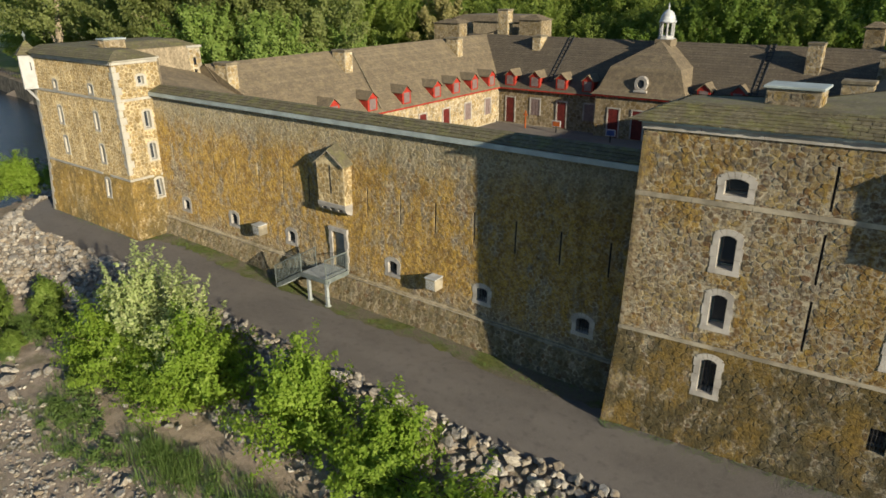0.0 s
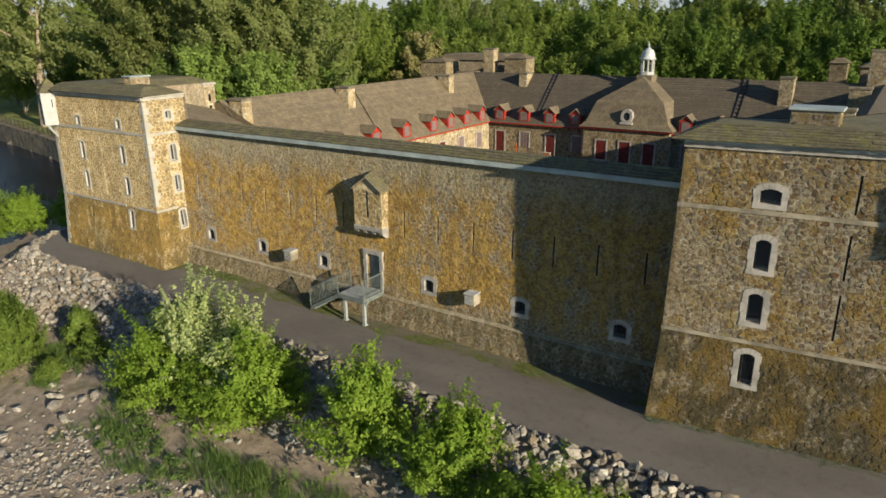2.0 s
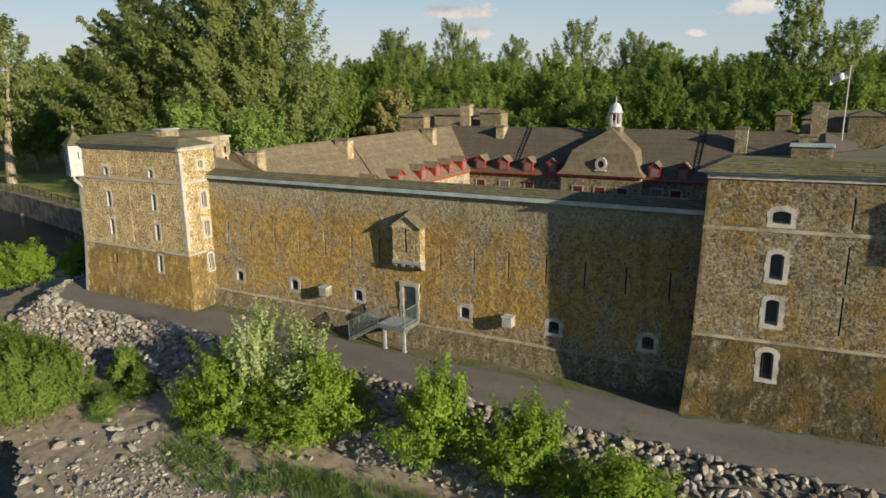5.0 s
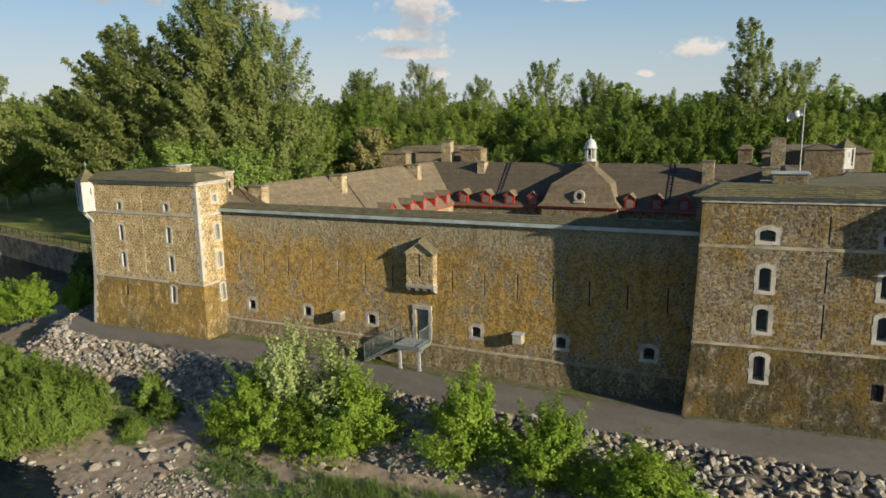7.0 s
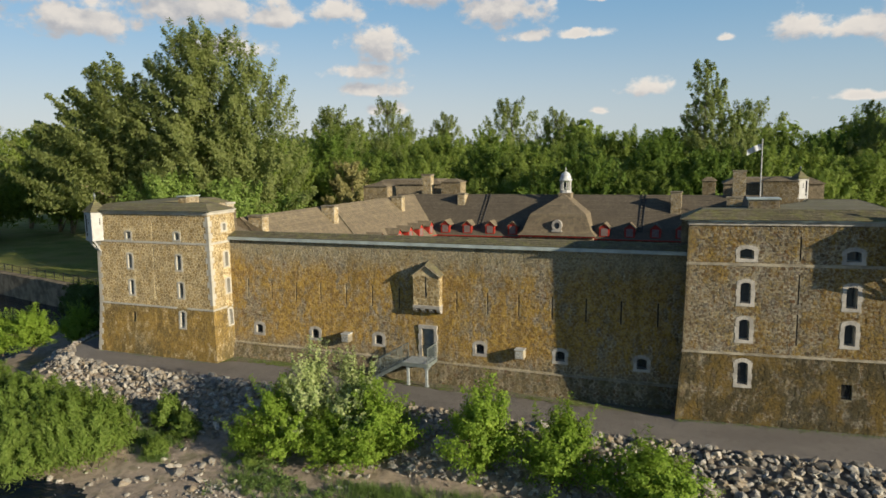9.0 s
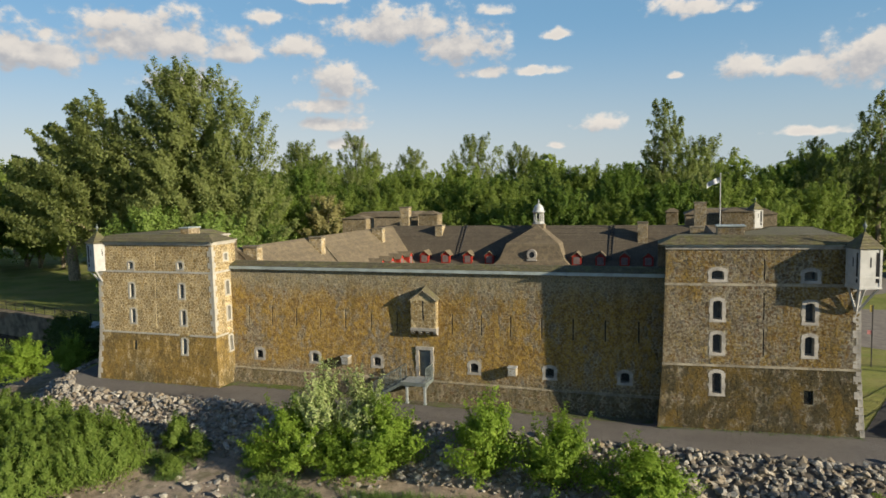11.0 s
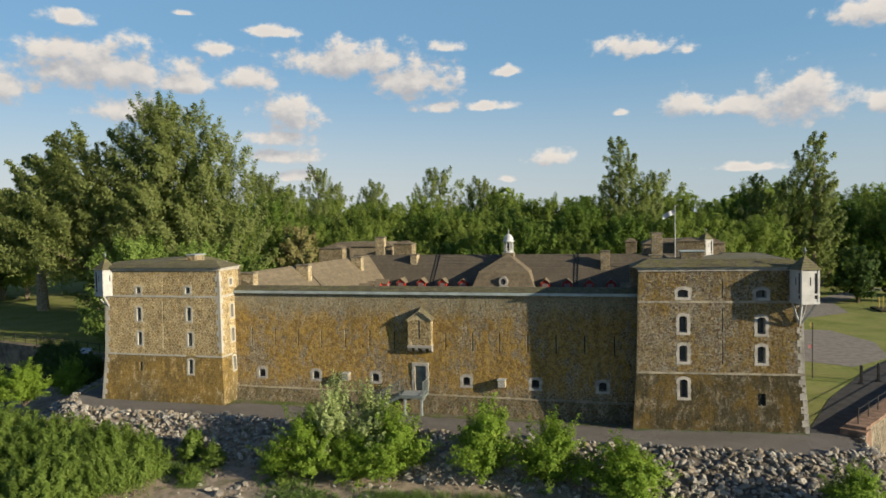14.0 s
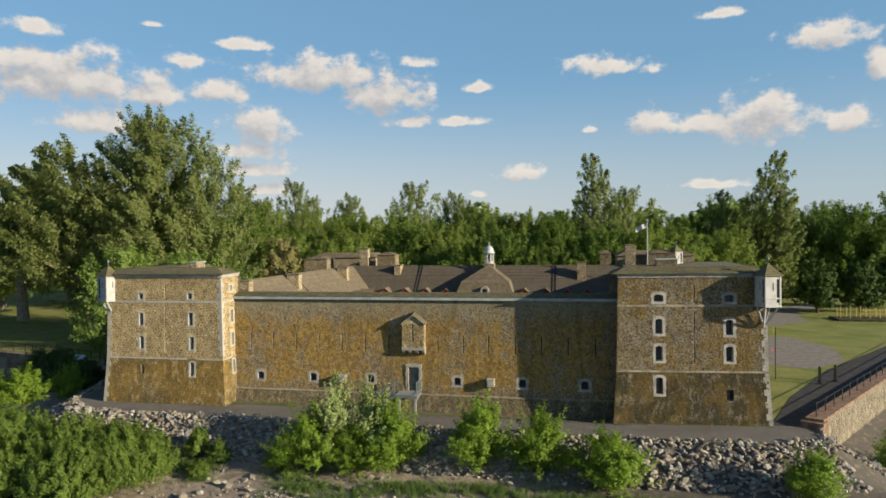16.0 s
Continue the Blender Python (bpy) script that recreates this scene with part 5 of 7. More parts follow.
for s in (-1, 1):
    e = [(s * 1.0, -0.44, 6.54), (s * 1.0, 0.28, 6.6), (0, 0.3, 7.42), (0, -0.44, 7.24)]
    lo, hi = [Vector(p) for p in e], [Vector(p) + Vector((0, 0, 0.09)) for p in e]
    vs = [bm.verts.new(p) for p in lo + hi]
    for q in ((4, 5, 6, 7), (3, 2, 1, 0), (0, 1, 5, 4), (1, 2, 6, 5), (2, 3, 7, 6), (3, 0, 4, 7)):
        bm.faces.new([vs[i] for i in q])
bmesh.ops.recalc_face_normals(bm, faces=bm.faces)
part("roof", bm, M_shin, bret, "mossy shingle gable roof")
bm = bmesh.new()
for s in (-1, 1):
    rod(bm, (s * 1.0, -0.44, 6.56), (0, -0.44, 7.26), 0.035, n=4)
part("bargeboard", bm, M_string, bret)
part("base_slab", boxes((-0.93, 0.93, -0.4, 0.2, 4.5, 4.72), bevel=0.02), M_dress, bret)
for x in (-0.8, -0.27, 0.27, 0.8):
    bm = bmesh.new()
    p = [(0.16, 4.5), (-0.36, 4.5), (-0.34, 4.4), (-0.22, 4.28), (-0.06, 4.2), (0.16, 4.14)]
    l, r = [bm.verts.new((x - 0.11, y, zz)) for y, zz in p], [bm.verts.new((x + 0.11, y, zz)) for y, zz in p]
    bm.faces.new(l)
    bm.faces.new(r[::-1])
    for i in range(len(p)):
        j = (i + 1) % len(p)
        bm.faces.new((l[j], l[i], r[i], r[j]))
    bmesh.ops.recalc_face_normals(bm, faces=bm.faces)
    part("corbel", bm, M_dress, bret)

M_doorglass = plain("wired_door_glass", (0.16, 0.185, 0.19), 0.25, 0.1, 2)
door = thing("door", (0.08, 0, 0), "grey steel door in a dressed stone frame", "door")
part("leaf", boxes((-0.42, 0.42, 0.18, 0.24, 1.3, 3.14)), M_steel, door)
part("upper_panel", boxes((-0.33, 0.33, 0.165, 0.18, 2.25, 3.0)), M_doorglass, door)
part("lower_panel", boxes((-0.33, 0.33, 0.165, 0.18, 1.45, 2.12)), M_steel, door)
part("handle", boxes((0.28, 0.36, 0.12, 0.17, 2.15, 2.2)), M_zinc, door)
for s in (-1, 1):
    for k in range(5):
        zz = 1.3 + 1.84 * k / 5
        w = 0.24 if k % 2 else 0.19
        x0, x1 = sorted((s * 0.42, s * (0.42 + w)))
        part("jamb_stone", boxes((x0, x1, -0.06, 0.3, zz + 0.006, zz + 0.362)), M_dress, door)
part("lintel", boxes((-0.64, 0.64, -0.065, 0.3, 3.14, 3.36), bevel=0.01), M_dress, door)
part("threshold", boxes((-0.6, 0.6, -0.08, 0.3, 1.12, 1.3)), M_dress, door)

steps = thing("entrance_steps", (0, 0, 0), "grey-green steel landing and stair with railings by the door", "stairs")
DX0, DX1, DY0, DZ = -1.05, 0.66, -1.55, 1.28
bm = boxes((DX0, DX1, DY0, -0.08, DZ - 0.06, DZ))
part("landing", bm, M_deckm, steps, "steel grating landing")
part("landing_edge", boxes((DX0, DX1, DY0 - 0.04, DY0, DZ - 0.22, DZ + 0.02), (DX1, DX1 + 0.04, DY0, -0.08, DZ - 0.22, DZ + 0.02)), M_steel, steps)
NS = 7
SX = 0.29
for k in range(NS):
    x1 = DX0 - SX * k
    zz = DZ - (DZ + 0.1) / (NS + 1) * (k + 1)
    part("tread", boxes((x1 - SX, x1, DY0, DY0 + 0.95, zz - 0.04, zz)), M_deckm, steps)
FX, FZ = DX0 - SX * NS, -0.1
for yy in (DY0 - 0.04, DY0 + 0.95):
    bm = bmesh.new()
    vs = [(DX0, yy, DZ - 0.22), (DX0, yy, DZ + 0.02), (FX, yy, FZ + 0.24), (FX, yy, FZ)]
    l, r = [bm.verts.new(p) for p in vs], [bm.verts.new((x, y + 0.05, zz)) for x, y, zz in vs]
    bm.faces.new(l)
    bm.faces.new(r[::-1])
    for i in range(4):
        j = (i + 1) % 4
        bm.faces.new((l[j], l[i], r[i], r[j]))
    bmesh.ops.recalc_face_normals(bm, faces=bm.faces)
    part("stringer", bm, M_steel, steps)


def railing(a, c, n, name="railing"):
    a, c = Vector(a), Vector(c)
    bm = bmesh.new()
    up = Vector((0, 0, 1.0))
    rod(bm, a + up, c + up, 0.028, n=6)
    r = part(name, bm, M_steel, steps)
    bm = bmesh.new()
    rod(bm, a + up * 0.12, c + up * 0.12, 0.02, n=4)
    part("lower_rail", bm, M_steel, r)
    for k in range(n + 1):
        p = a.lerp(c, k / n)
        bm = bmesh.new()
        rod(bm, p + (up * 0.0 if k in (0, n) else up * 0.12), p + up, 0.028 if k in (0, n) else 0.011, n=5)
        part("post" if k in (0, n) else "baluster", bm, M_steel, r)


railing((DX1 + 0.02, DY0, DZ), (DX1 + 0.02, -0.12, DZ), 12)
railing((FX, DY0 - 0.015, FZ + 0.22), (DX0, DY0 - 0.015, DZ), 18)
railing((FX, DY0 + 0.97, FZ + 0.22), (DX0, DY0 + 0.97, DZ), 18)
for x, yy in ((DX1 - 0.1, DY0 + 0.1), (DX0 + 0.35, DY0 + 0.1)):
    bm = bmesh.new()
    box(bm, x - 0.07, x + 0.07, yy - 0.07, yy + 0.07, -0.4, DZ - 0.06)
    box(bm, x - 0.11, x + 0.11, yy - 0.11, yy + 0.11, -0.4, -0.1)
    for s in (-1, 1):
        rod(bm, (x, yy, DZ - 0.5), (x + s * 0.28, yy, DZ - 0.08), 0.04, n=4)
    part("leg", bm, M_deckm, steps, "pale grey bracketed post")
for x in (6.2, -5.7):
    v = thing("vent_box", (x, 0, 0), "pale grey metal vent box on the curtain wall", "vent box", "vent boxes on the wall")
    part("housing", boxes((-0.27, 0.27, -0.55, 0.02, 1.88, 2.42), bevel=0.015), M_string, v)
    part("lid", boxes((-0.3, 0.3, -0.58, 0.02, 2.42, 2.46)), M_zinc, v)
    part("louvre", boxes(*[(-0.22, 0.22, -0.565, -0.55, 1.95 + 0.07 * k, 1.98 + 0.07 * k) for k in range(6)]), M_zinc, v)


# ---- rocks ----
def gz(x, y):
    return float(ground_z(x, y))


def rock_shapes(n, seed):
    rng = np.random.default_rng(seed)
    bm = bmesh.new()
    bmesh.ops.create_icosphere(bm, subdivisions=1, radius=1.0)
    base = np.array([v.co[:] for v in bm.verts])
    faces = np.array([[v.index for v in f.verts] for f in bm.faces])
    bm.free()
    out = []
    for _ in range(n):
        v = base.copy()
        for _ in range(9):
            # cut flat facets
            d = rng.normal(size=3)
            d /= np.linalg.norm(d)
            h = rng.uniform(0.32, 0.72)
            k = v @ d
            v = v - np.outer(np.maximum(0, k - h), d)
        v += rng.normal(0, 0.02, v.shape)
        v *= rng.uniform((0.8, 0.6, 0.45), (1.25, 0.95, 0.8))
        out.append(v)
    return out, faces


ROCKS, ROCK_F = rock_shapes(14, 8)


def turn_matrix(rng):
    a, c, d = rng.uniform(0, 2 * math.pi), rng.normal(0, 0.35), rng.normal(0, 0.35)
    return np.array(Euler((c, d, a)).to_matrix())


def rock_field(name, pts, sizes, seed, label, category, single=None):
    rng = np.random.default_rng(seed)
    V, F, n = [], [], 0
    shared = {}
    count = 0
    for (x, y, zz), s in zip(pts, sizes):
        k = int(rng.integers(len(ROCKS)))
        m = turn_matrix(rng)
        if single is not None and single[1](x, y) and count < 300:
            if k not in shared:
                shared[k] = raw("rock", ROCKS[k], ROCK_F.tolist())
                shared[k].materials.append(M_rock_own)
            o = new("rock", shared[k])
            o.parent = single[0]
            o.matrix_basis = Matrix.LocRotScale((x, y, zz), Matrix(m.tolist()).to_quaternion(), (s, s, s))
            count += 1
            continue
        V.append(ROCKS[k] @ m.T * s + (x, y, zz))
        F.append(ROCK_F + n)
        n += len(ROCKS[k])
    me = raw(name, np.concatenate(V), np.concatenate(F).tolist())
    return me


def along_bank(i0, i1):
    """Points along the plateau's edge, with the outward normal."""
    for (x0, y0), (x1, y1) in zip(BANK[i0:i1], BANK[i0 + 1:i1 + 1]):
        L = math.hypot(x1 - x0, y1 - y0)
        for k in range(max(1, int(L / 0.245))):
            t = (k + 0.5) / max(1, int(L / 0.245))
            nx_, ny_ = -(y1 - y0) / L, (x1 - x0) / L
            yield x0 + (x1 - x0) * t, y0 + (y1 - y0) * t, nx_, ny_


rng = np.random.default_rng(17)
pts, sizes = [], []
for bx, by, nx_, ny_ in along_bank(3, 13):
    for d in np.arange(-0.12, 3.5, 0.215):
        if rng.random() < 0.1:
            continue
        dd = d + rng.uniform(-0.16, 0.16)
        x, y = bx + nx_ * dd + rng.uniform(-0.17, 0.17), by + ny_ * dd + rng.uniform(-0.17, 0.17)
        s = rng.uniform(0.16, 0.33) * (1.5 if rng.random() < 0.15 else 1.0)
        pts.append((x, y, float(ground_z(x, y)) + s * 0.3))
        sizes.append(s)
riprap = thing("riprap", (0, 0, 0), "bank of broken pale grey and tan riprap rocks below the path", "rocks", kind="stuff")
me = rock_field("rocks", pts, sizes, 18, "", "", (riprap, lambda x, y: 6.5 < x < 17 and y > -8.6))
put_mesh("rocks", me, M_rock, riprap)

rng = np.random.default_rng(23)
pts, sizes = [], []
for _ in range(4200):
    x, y = rng.uniform(-17, 20), rng.uniform(-19, -8.4)
    d = float(bank_distance(np.array(x), np.array(y)))
    dens = 0.10 + 0.8 * math.exp(-((x + 7.5) / 2.6) ** 2 - ((y + 12.4) / 1.0) ** 2) + 0.9 * (1 / (1 + math.exp(-(-y - 14.2) * 2.0))) + 0.5 * math.exp(-((x - 2) / 4) ** 2 - ((y + 11.5) / 1.5) ** 2)
    if rng.random() > dens or d < 3.4:
        continue
    big = rng.random() < 0.07
    s = rng.uniform(0.16, 0.36) if big else 0.03 + 0.13 * rng.random() ** 2
    pts.append((x, y, float(ground_z(x, y)) + s * 0.2))
    sizes.append(s)
for _ in range(2600):
    x, y = rng.uniform(-7, 7), rng.uniform(-17.5, -12.7)
    if rng.random() < math.exp(-((x + 3) / 2.5) ** 2 - ((y + 12.6) / 1.2) ** 2):
        continue
    s = (0.04 + 0.13 * rng.random() ** 2) * (1.7 if rng.random() < 0.1 else 1.0)
    pts.append((x, y, gz(x, y) + s * 0.1))
    sizes.append(s)
shore = put_mesh("shore_stones", rock_field("shore_stones", pts, sizes, 24, "", ""), M_rock)
tagged(shore, "scattered pale stones and gravel on the dirt shore", "stones", kind="stuff")
for k, (x, y, s, label) in enumerate(((-6.0, -11.05, 0.42, "flat tan boulder lying on the shore"), (-8.9, -12.6, 0.36, "pale rounded boulder lying on the shore"), (-7.3, -12.9, 0.4, "grey rounded boulder lying on the shore"), (-9.7, -12.2, 0.3, "pale rounded boulder lying on the shore"), (-8.2, -11.6, 0.28, "grey rounded boulder lying on the shore"), (-7.0, -13.7, 0.33, "grey rounded boulder lying on the shore"), (-11.0, -14.1, 0.38, "flat grey boulder lying on the shore"), (-10.2, -13.6, 0.3, "flat grey boulder lying on the shore"))):
    me = raw("boulder", ROCKS[k % 14] * s * 1.2, ROCK_F.tolist())
    o = put_mesh("boulder", me, M_rock_own)
    o.location = (x, y, float(ground_z(x, y)) + s * 0.3)
    o.rotation_euler = (0.1, 0.05, k * 1.3)
    tagged(o, label, "boulder", "boulders on the shore")


# ---- plants ----
def leaves(points, normals, size, seed, long=1.5, droop=0.0, wobble=0.55, corners=4, up=0.0):
    rng = np.random.default_rng(seed)
    n = len(points)
    nr = normals + rng.normal(0, wobble, (n, 3)) + (0, 0, 0.2)
    nr /= np.linalg.norm(nr, axis=1)[:, None] + 1e-9
    a = rng.normal(size=(n, 3))
    a[:, 2] -= droop
    if up:
        # blades that point up and outwards
        a = a * (1 - up) + (normals * (0.5, 0.5, 0.2) + (0, 0, 0.9)) * up * 1.6
    a -= (a * nr).sum(1)[:, None] * nr
    a /= np.linalg.norm(a, axis=1)[:, None] + 1e-9
    c = np.cross(nr, a)
    s = size * rng.uniform(0.6, 1.35, n)[:, None]
    tip = points + a * s * long * 0.5
    end = points - a * s * long * 0.5
    side = c * s * 0.42
    if corners == 3:
        return np.stack([end + side, tip, end - side], 1)
    lift = nr * s * 0.12
    return np.stack([end, points + side + lift, tip, points - side + lift], 1)


def lobe_points(lobes, n, seed, shell=(0.72, 1.1)):
    rng = np.random.default_rng(seed)
    w = np.array([r[0] * r[2] for _, r in lobes], float)
    pick = rng.choice(len(lobes), n, p=w / w.sum())
    d = rng.normal(size=(n, 3))
    d /= np.linalg.norm(d, axis=1)[:, None]
    d[:, 2] = np.where((d[:, 2] < -0.3) & (rng.random(n) < 0.5), -d[:, 2], d[:, 2])
    C = np.array([c for c, _ in lobes])[pick]
    R = np.array([r for _, r in lobes])[pick]
    rr = rng.uniform(*shell, n)[:, None]
    bumpy = 1 + 0.18 * np.sin(d[:, :1] * 7 + pick[:, None]) * np.sin(d[:, 1:2] * 6 + 2 * pick[:, None])
    return C + d * R * rr * bumpy, d


def plumes(h0, h1, w, k, seed, peak=0.4, fat=0.06, lift=0.5, lean=0.0, wind=0.0):
    """Leafy boughs that sweep up and outwards to the rim of a crown: (foot, tip, radius) each, with inner boughs to fill it."""
    rng = np.random.default_rng(seed)
    out = []
    for i in range(k):
        t = (i + rng.uniform(0, 1)) / k
        a = i * 2.399 + rng.uniform(-0.6, 0.6)
        q = (t - peak) / (1.03 - peak) if t > peak else (peak - t) / (peak + 0.5)
        prof = max(0.03, 1 - q ** 2.3) ** 0.5
        swell = 1 + 0.22 * math.sin(2 * a + seed) * math.sin(5 * t + seed)
        rim = w / 2 * prof * swell * rng.uniform(0.66, 1.08) * (1.0 if i % 3 else rng.uniform(0.25, 0.7))
        tip = Vector((rim * math.cos(a) + lean * t * w, rim * math.sin(a), h0 + (h1 - h0) * t + rng.normal(0, 0.02) * (h1 - h0)))
        up = lift + 0.5 * t ** 2
        d = Vector((math.cos(a) * (1 - 0.6 * t) - wind, math.sin(a) * (1 - 0.6 * t), up)).normalized()
        r = w * fat * rng.uniform(0.65, 1.3)
        out.append((tip - d * w * rng.uniform(0.14, 0.3), tip, r))
    return out


def plume_points(lines, n, seed, axis=(0.0, 0.0)):
    rng = np.random.default_rng(seed)
    A, B = np.array([a[:] for a, _, _ in lines]), np.array([c[:] for _, c, _ in lines])
    R = np.array([r for _, _, r in lines])
    wt = np.linalg.norm(B - A, axis=1) * R
    pick = rng.choice(len(lines), n, p=wt / wt.sum())
    t = rng.random(n) ** 0.8
    p = A[pick] + (B - A)[pick] * t[:, None]
    p = p + rng.normal(0, 0.55, (n, 3)) * (R[pick] * (1.2 - 0.85 * t))[:, None]
    c = A[pick] * 0.6 + B[pick] * 0.4
    zm = p[:, 2].mean()
    out = p - np.stack([np.full(n, axis[0]), np.full(n, axis[1]), zm + 0.55 * (p[:, 2] - zm)], 1)
    out /= np.linalg.norm(out, axis=1)[:, None] + 1e-6
    d = p - c
    d /= np.linalg.norm(d, axis=1)[:, None] + 1e-6
    return p, out * 0.7 + d * 0.6


def grow(name, lobes, n, size, leaf_mat, bark, trunk, seed, label, category, group, long=1.5, limbs=10, shell=(0.72, 1.1), droop=0.0, lines=None, corners=4, along=0.0):
    """A plant of trunk, limbs and a crown of single leaves or leaf sprays, standing at the origin."""
    ob = thing(name, (0, 0, 0), label, category, group)
    rng = np.random.default_rng(seed + 5)
    bm = bmesh.new()
    if lines:
        lobes = [(tuple(a.lerp(c, 0.6)), (r, r, r)) for a, c, r in lines]
    for (p, r), (q, s) in zip(trunk, trunk[1:]):
        rod(bm, p, q, r, s, 8)
    order = sorted(range(len(lobes)), key=lambda i: i * 7919 % len(lobes))[:limbs]
    for i in order:
        c = Vector(lobes[i][0])
        k = min(trunk, key=lambda b: (Vector(b[0]) - c).length + 1.2 * max(0, b[0][2] - c.z + 0.5))
        p0 = Vector(k[0])
        if trunk[-1][0][2] > 6 and c.z - p0.z < 0.5 * math.hypot(c.x - p0.x, c.y - p0.y):
            continue
        mid = p0.lerp(c, 0.5) + Vector((rng.uniform(-0.1, 0.1), rng.uniform(-0.1, 0.1), 0.06)) * (c - p0).length
        r = max(0.012, min(k[1] * 0.55, 0.045 * (c - p0).length))
        rod(bm, p0, mid, r, r * 0.65, 5)
        rod(bm, mid, c, r * 0.65, r * 0.2, 5)
    part("trunk", bm, bark, ob)
    pts, nr = plume_points(lines, n, seed) if lines else lobe_points(lobes, n, seed, shell)
    put_mesh("crown", quads("crown", leaves(pts, nr, size, seed + 1, long, droop, corners=corners, up=along)), leaf_mat, ob)
    return ob


def plant_at(ob, x, y, zz, s=1.0, turn=0.0, sz=None):
    k = ob.scale
    return copy_thing(ob, Matrix.Translation((x, y, zz)) @ Matrix.Rotation(turn, 4, "Z") @ Matrix.Diagonal((s / k.x, s / k.y, (sz or s) / k.z, 1)))


def move_to(ob, x, y, zz, s=1.0, turn=0.0, sz=None):
    ob.matrix_basis = Matrix.Translation((x, y, zz)) @ Matrix.Rotation(turn, 4, "Z") @ Matrix.Diagonal((s, s, sz or s, 1))
    return ob


# woods behind the fort: four kinds, each built once
def wood_tree(w, h, h0, n, mat, seed, label, k=150, size=0.23, bark=M_bark, group="woods behind the fort", peak=0.42, fat=0.055, lift=0.5):
    trunk = [((0, 0, -0.2), 0.32), ((0.1, 0, h0 + 0.5), 0.26), ((0.15, 0.1, h0 + (h - h0) * 0.4), 0.17), ((0, 0.1, h0 + (h - h0) * 0.8), 0.06)]
    return grow("tree", None, n, size, mat, bark, trunk, seed, label, "tree", group, lines=plumes(h0, h, w, k, seed, peak, fat, lift), corners=3, limbs=18)


KINDS = [
    wood_tree(12.0, 13.5, 0.6, 23000, M_leaf_mid, 201, "broad green deciduous tree at the edge of the woods", 170),
    wood_tree(11.0, 14.0, 0.6, 23000, M_leaf_light, 202, "bright green deciduous tree at the edge of the woods", 170, peak=0.5),
    wood_tree(13.0, 12.0, 0.4, 23000, M_leaf_mid, 203, "wide spreading green tree at the edge of the woods", 180, peak=0.35),
    wood_tree(10.0, 17.0, 1.5, 13000, M_leaf_dark, 204, "tall dull green tree rising over the woods", 130, peak=0.5, lift=0.7),
    wood_tree(9.0, 22.0, 4.0, 13000, M_leaf_dark, 205, "tall slender poplar rising over the woods", 120, peak=0.55, fat=0.065, lift=0.9),
    wood_tree(12.5, 15.5, 3.6, 15000, M_leaf_mid, 206, "broad lawn tree with a clear trunk", 150, 0.29, M_palebark, "trees on the lawn"),
]
rng = np.random.default_rng(77)
spots = []
for row, (y0, step, x0, x1, kinds, sc) in enumerate(((65, 7.0, -34, 30, (0, 1, 2, 0), 1.0), (76, 7.5, -60, 40, (2, 0, 1, 0), 1.12), (92, 8.5, -86, 110, (0, 2, 1, 0), 1.3), (112, 13, -110, 140, (0, 1, 0, 2), 1.55), (140, 18, -140, 180, (0, 0, 3, 2), 1.7))):
    x = x0
    while x < x1:
        spots.append((x + rng.uniform(-2, 2), y0 + rng.uniform(-3, 3) + (8 if x > 40 else 0), kinds[int(rng.integers(4))], sc * rng.uniform(0.85, 1.12) * (1.0 if x > 45 else 0.87 if x > -25 and y0 > 80 else 1.0), rng.uniform(0, 6.28)))
        x += step
special = [(-28.5, 168, 4, 1.3, 0.5), (-32, 172, 4, 1.18, 1.5), (-24, 170, 3, 1.5, 2.2), (-67.5, 176, 4, 1.33, 0.4), (-72, 180, 4, 1.22, 0.7), (-79.4, 155, 4, 1.5, 1.1), (-76, 160, 3, 1.6, 2.1), (-87, 136, 3, 1.75, 1.1), (-92, 140, 4, 1.3, 2.1), (-82, 138, 3, 1.5, 0.6), (-62, 98, 3, 1.25, 0.3), (-54, 102, 3, 1.15, 0.9), (-66, 74, 0, 1.3, 1.2), (-60, 70, 2, 1.25, 2.2), (-55, 60, 0, 1.1, 0.2),
           (-98, 60, 3, 1.2, 0.2), (-112, 36, 0, 1.15, 0.7), (-128, 42, 3, 1.1, 1.7), (-104, 41, 2, 1.1, 2.7), (-150, 52, 0, 1.4, 1.7), (-170, 60, 2, 1.5, 0.7), (-110, 62, 0, 1.4, 0.9), (-104, 60, 3, 1.3, 1.9), (-112, 50, 0, 1.4, 2.9), (-124, 66, 2, 1.5, 0.4), (-97, 76, 3, 1.3, 1.4), (-140, 84, 0, 1.6, 1.4), (-76, 72, 2, 1.3, 2.4), (-88, 86, 0, 1.4, 0.6), (-86, 70, 0, 1.3, 4.0),
           (36, 84, 1, 0.95, 0.5), (44, 92, 0, 1.1, 0.9), (24, 123, 3, 1.5, 0.8), (0, 112, 0, 1.44, 1.2), (7, 116, 2, 1.62, 2.5), (29, 113, 0, 1.42, 0.3), (35.5, 110, 2, 1.5, 3.3), (42, 116, 0, 1.42, 4.4)]
special = [(x, y, 5 if x < -50 and y < 90 else k, s * (0.95 if x < -50 and y < 90 else 1.0), t) for x, y, k, s, t in special]
KIND_USED = set()
for x, y, k, s, t in spots + special:
    if k in KIND_USED:
        plant_at(KINDS[k], x, y, -0.1, s, t)
    else:
        KIND_USED.add(k)
        move_to(KINDS[k], x, y, -0.1, s, t)

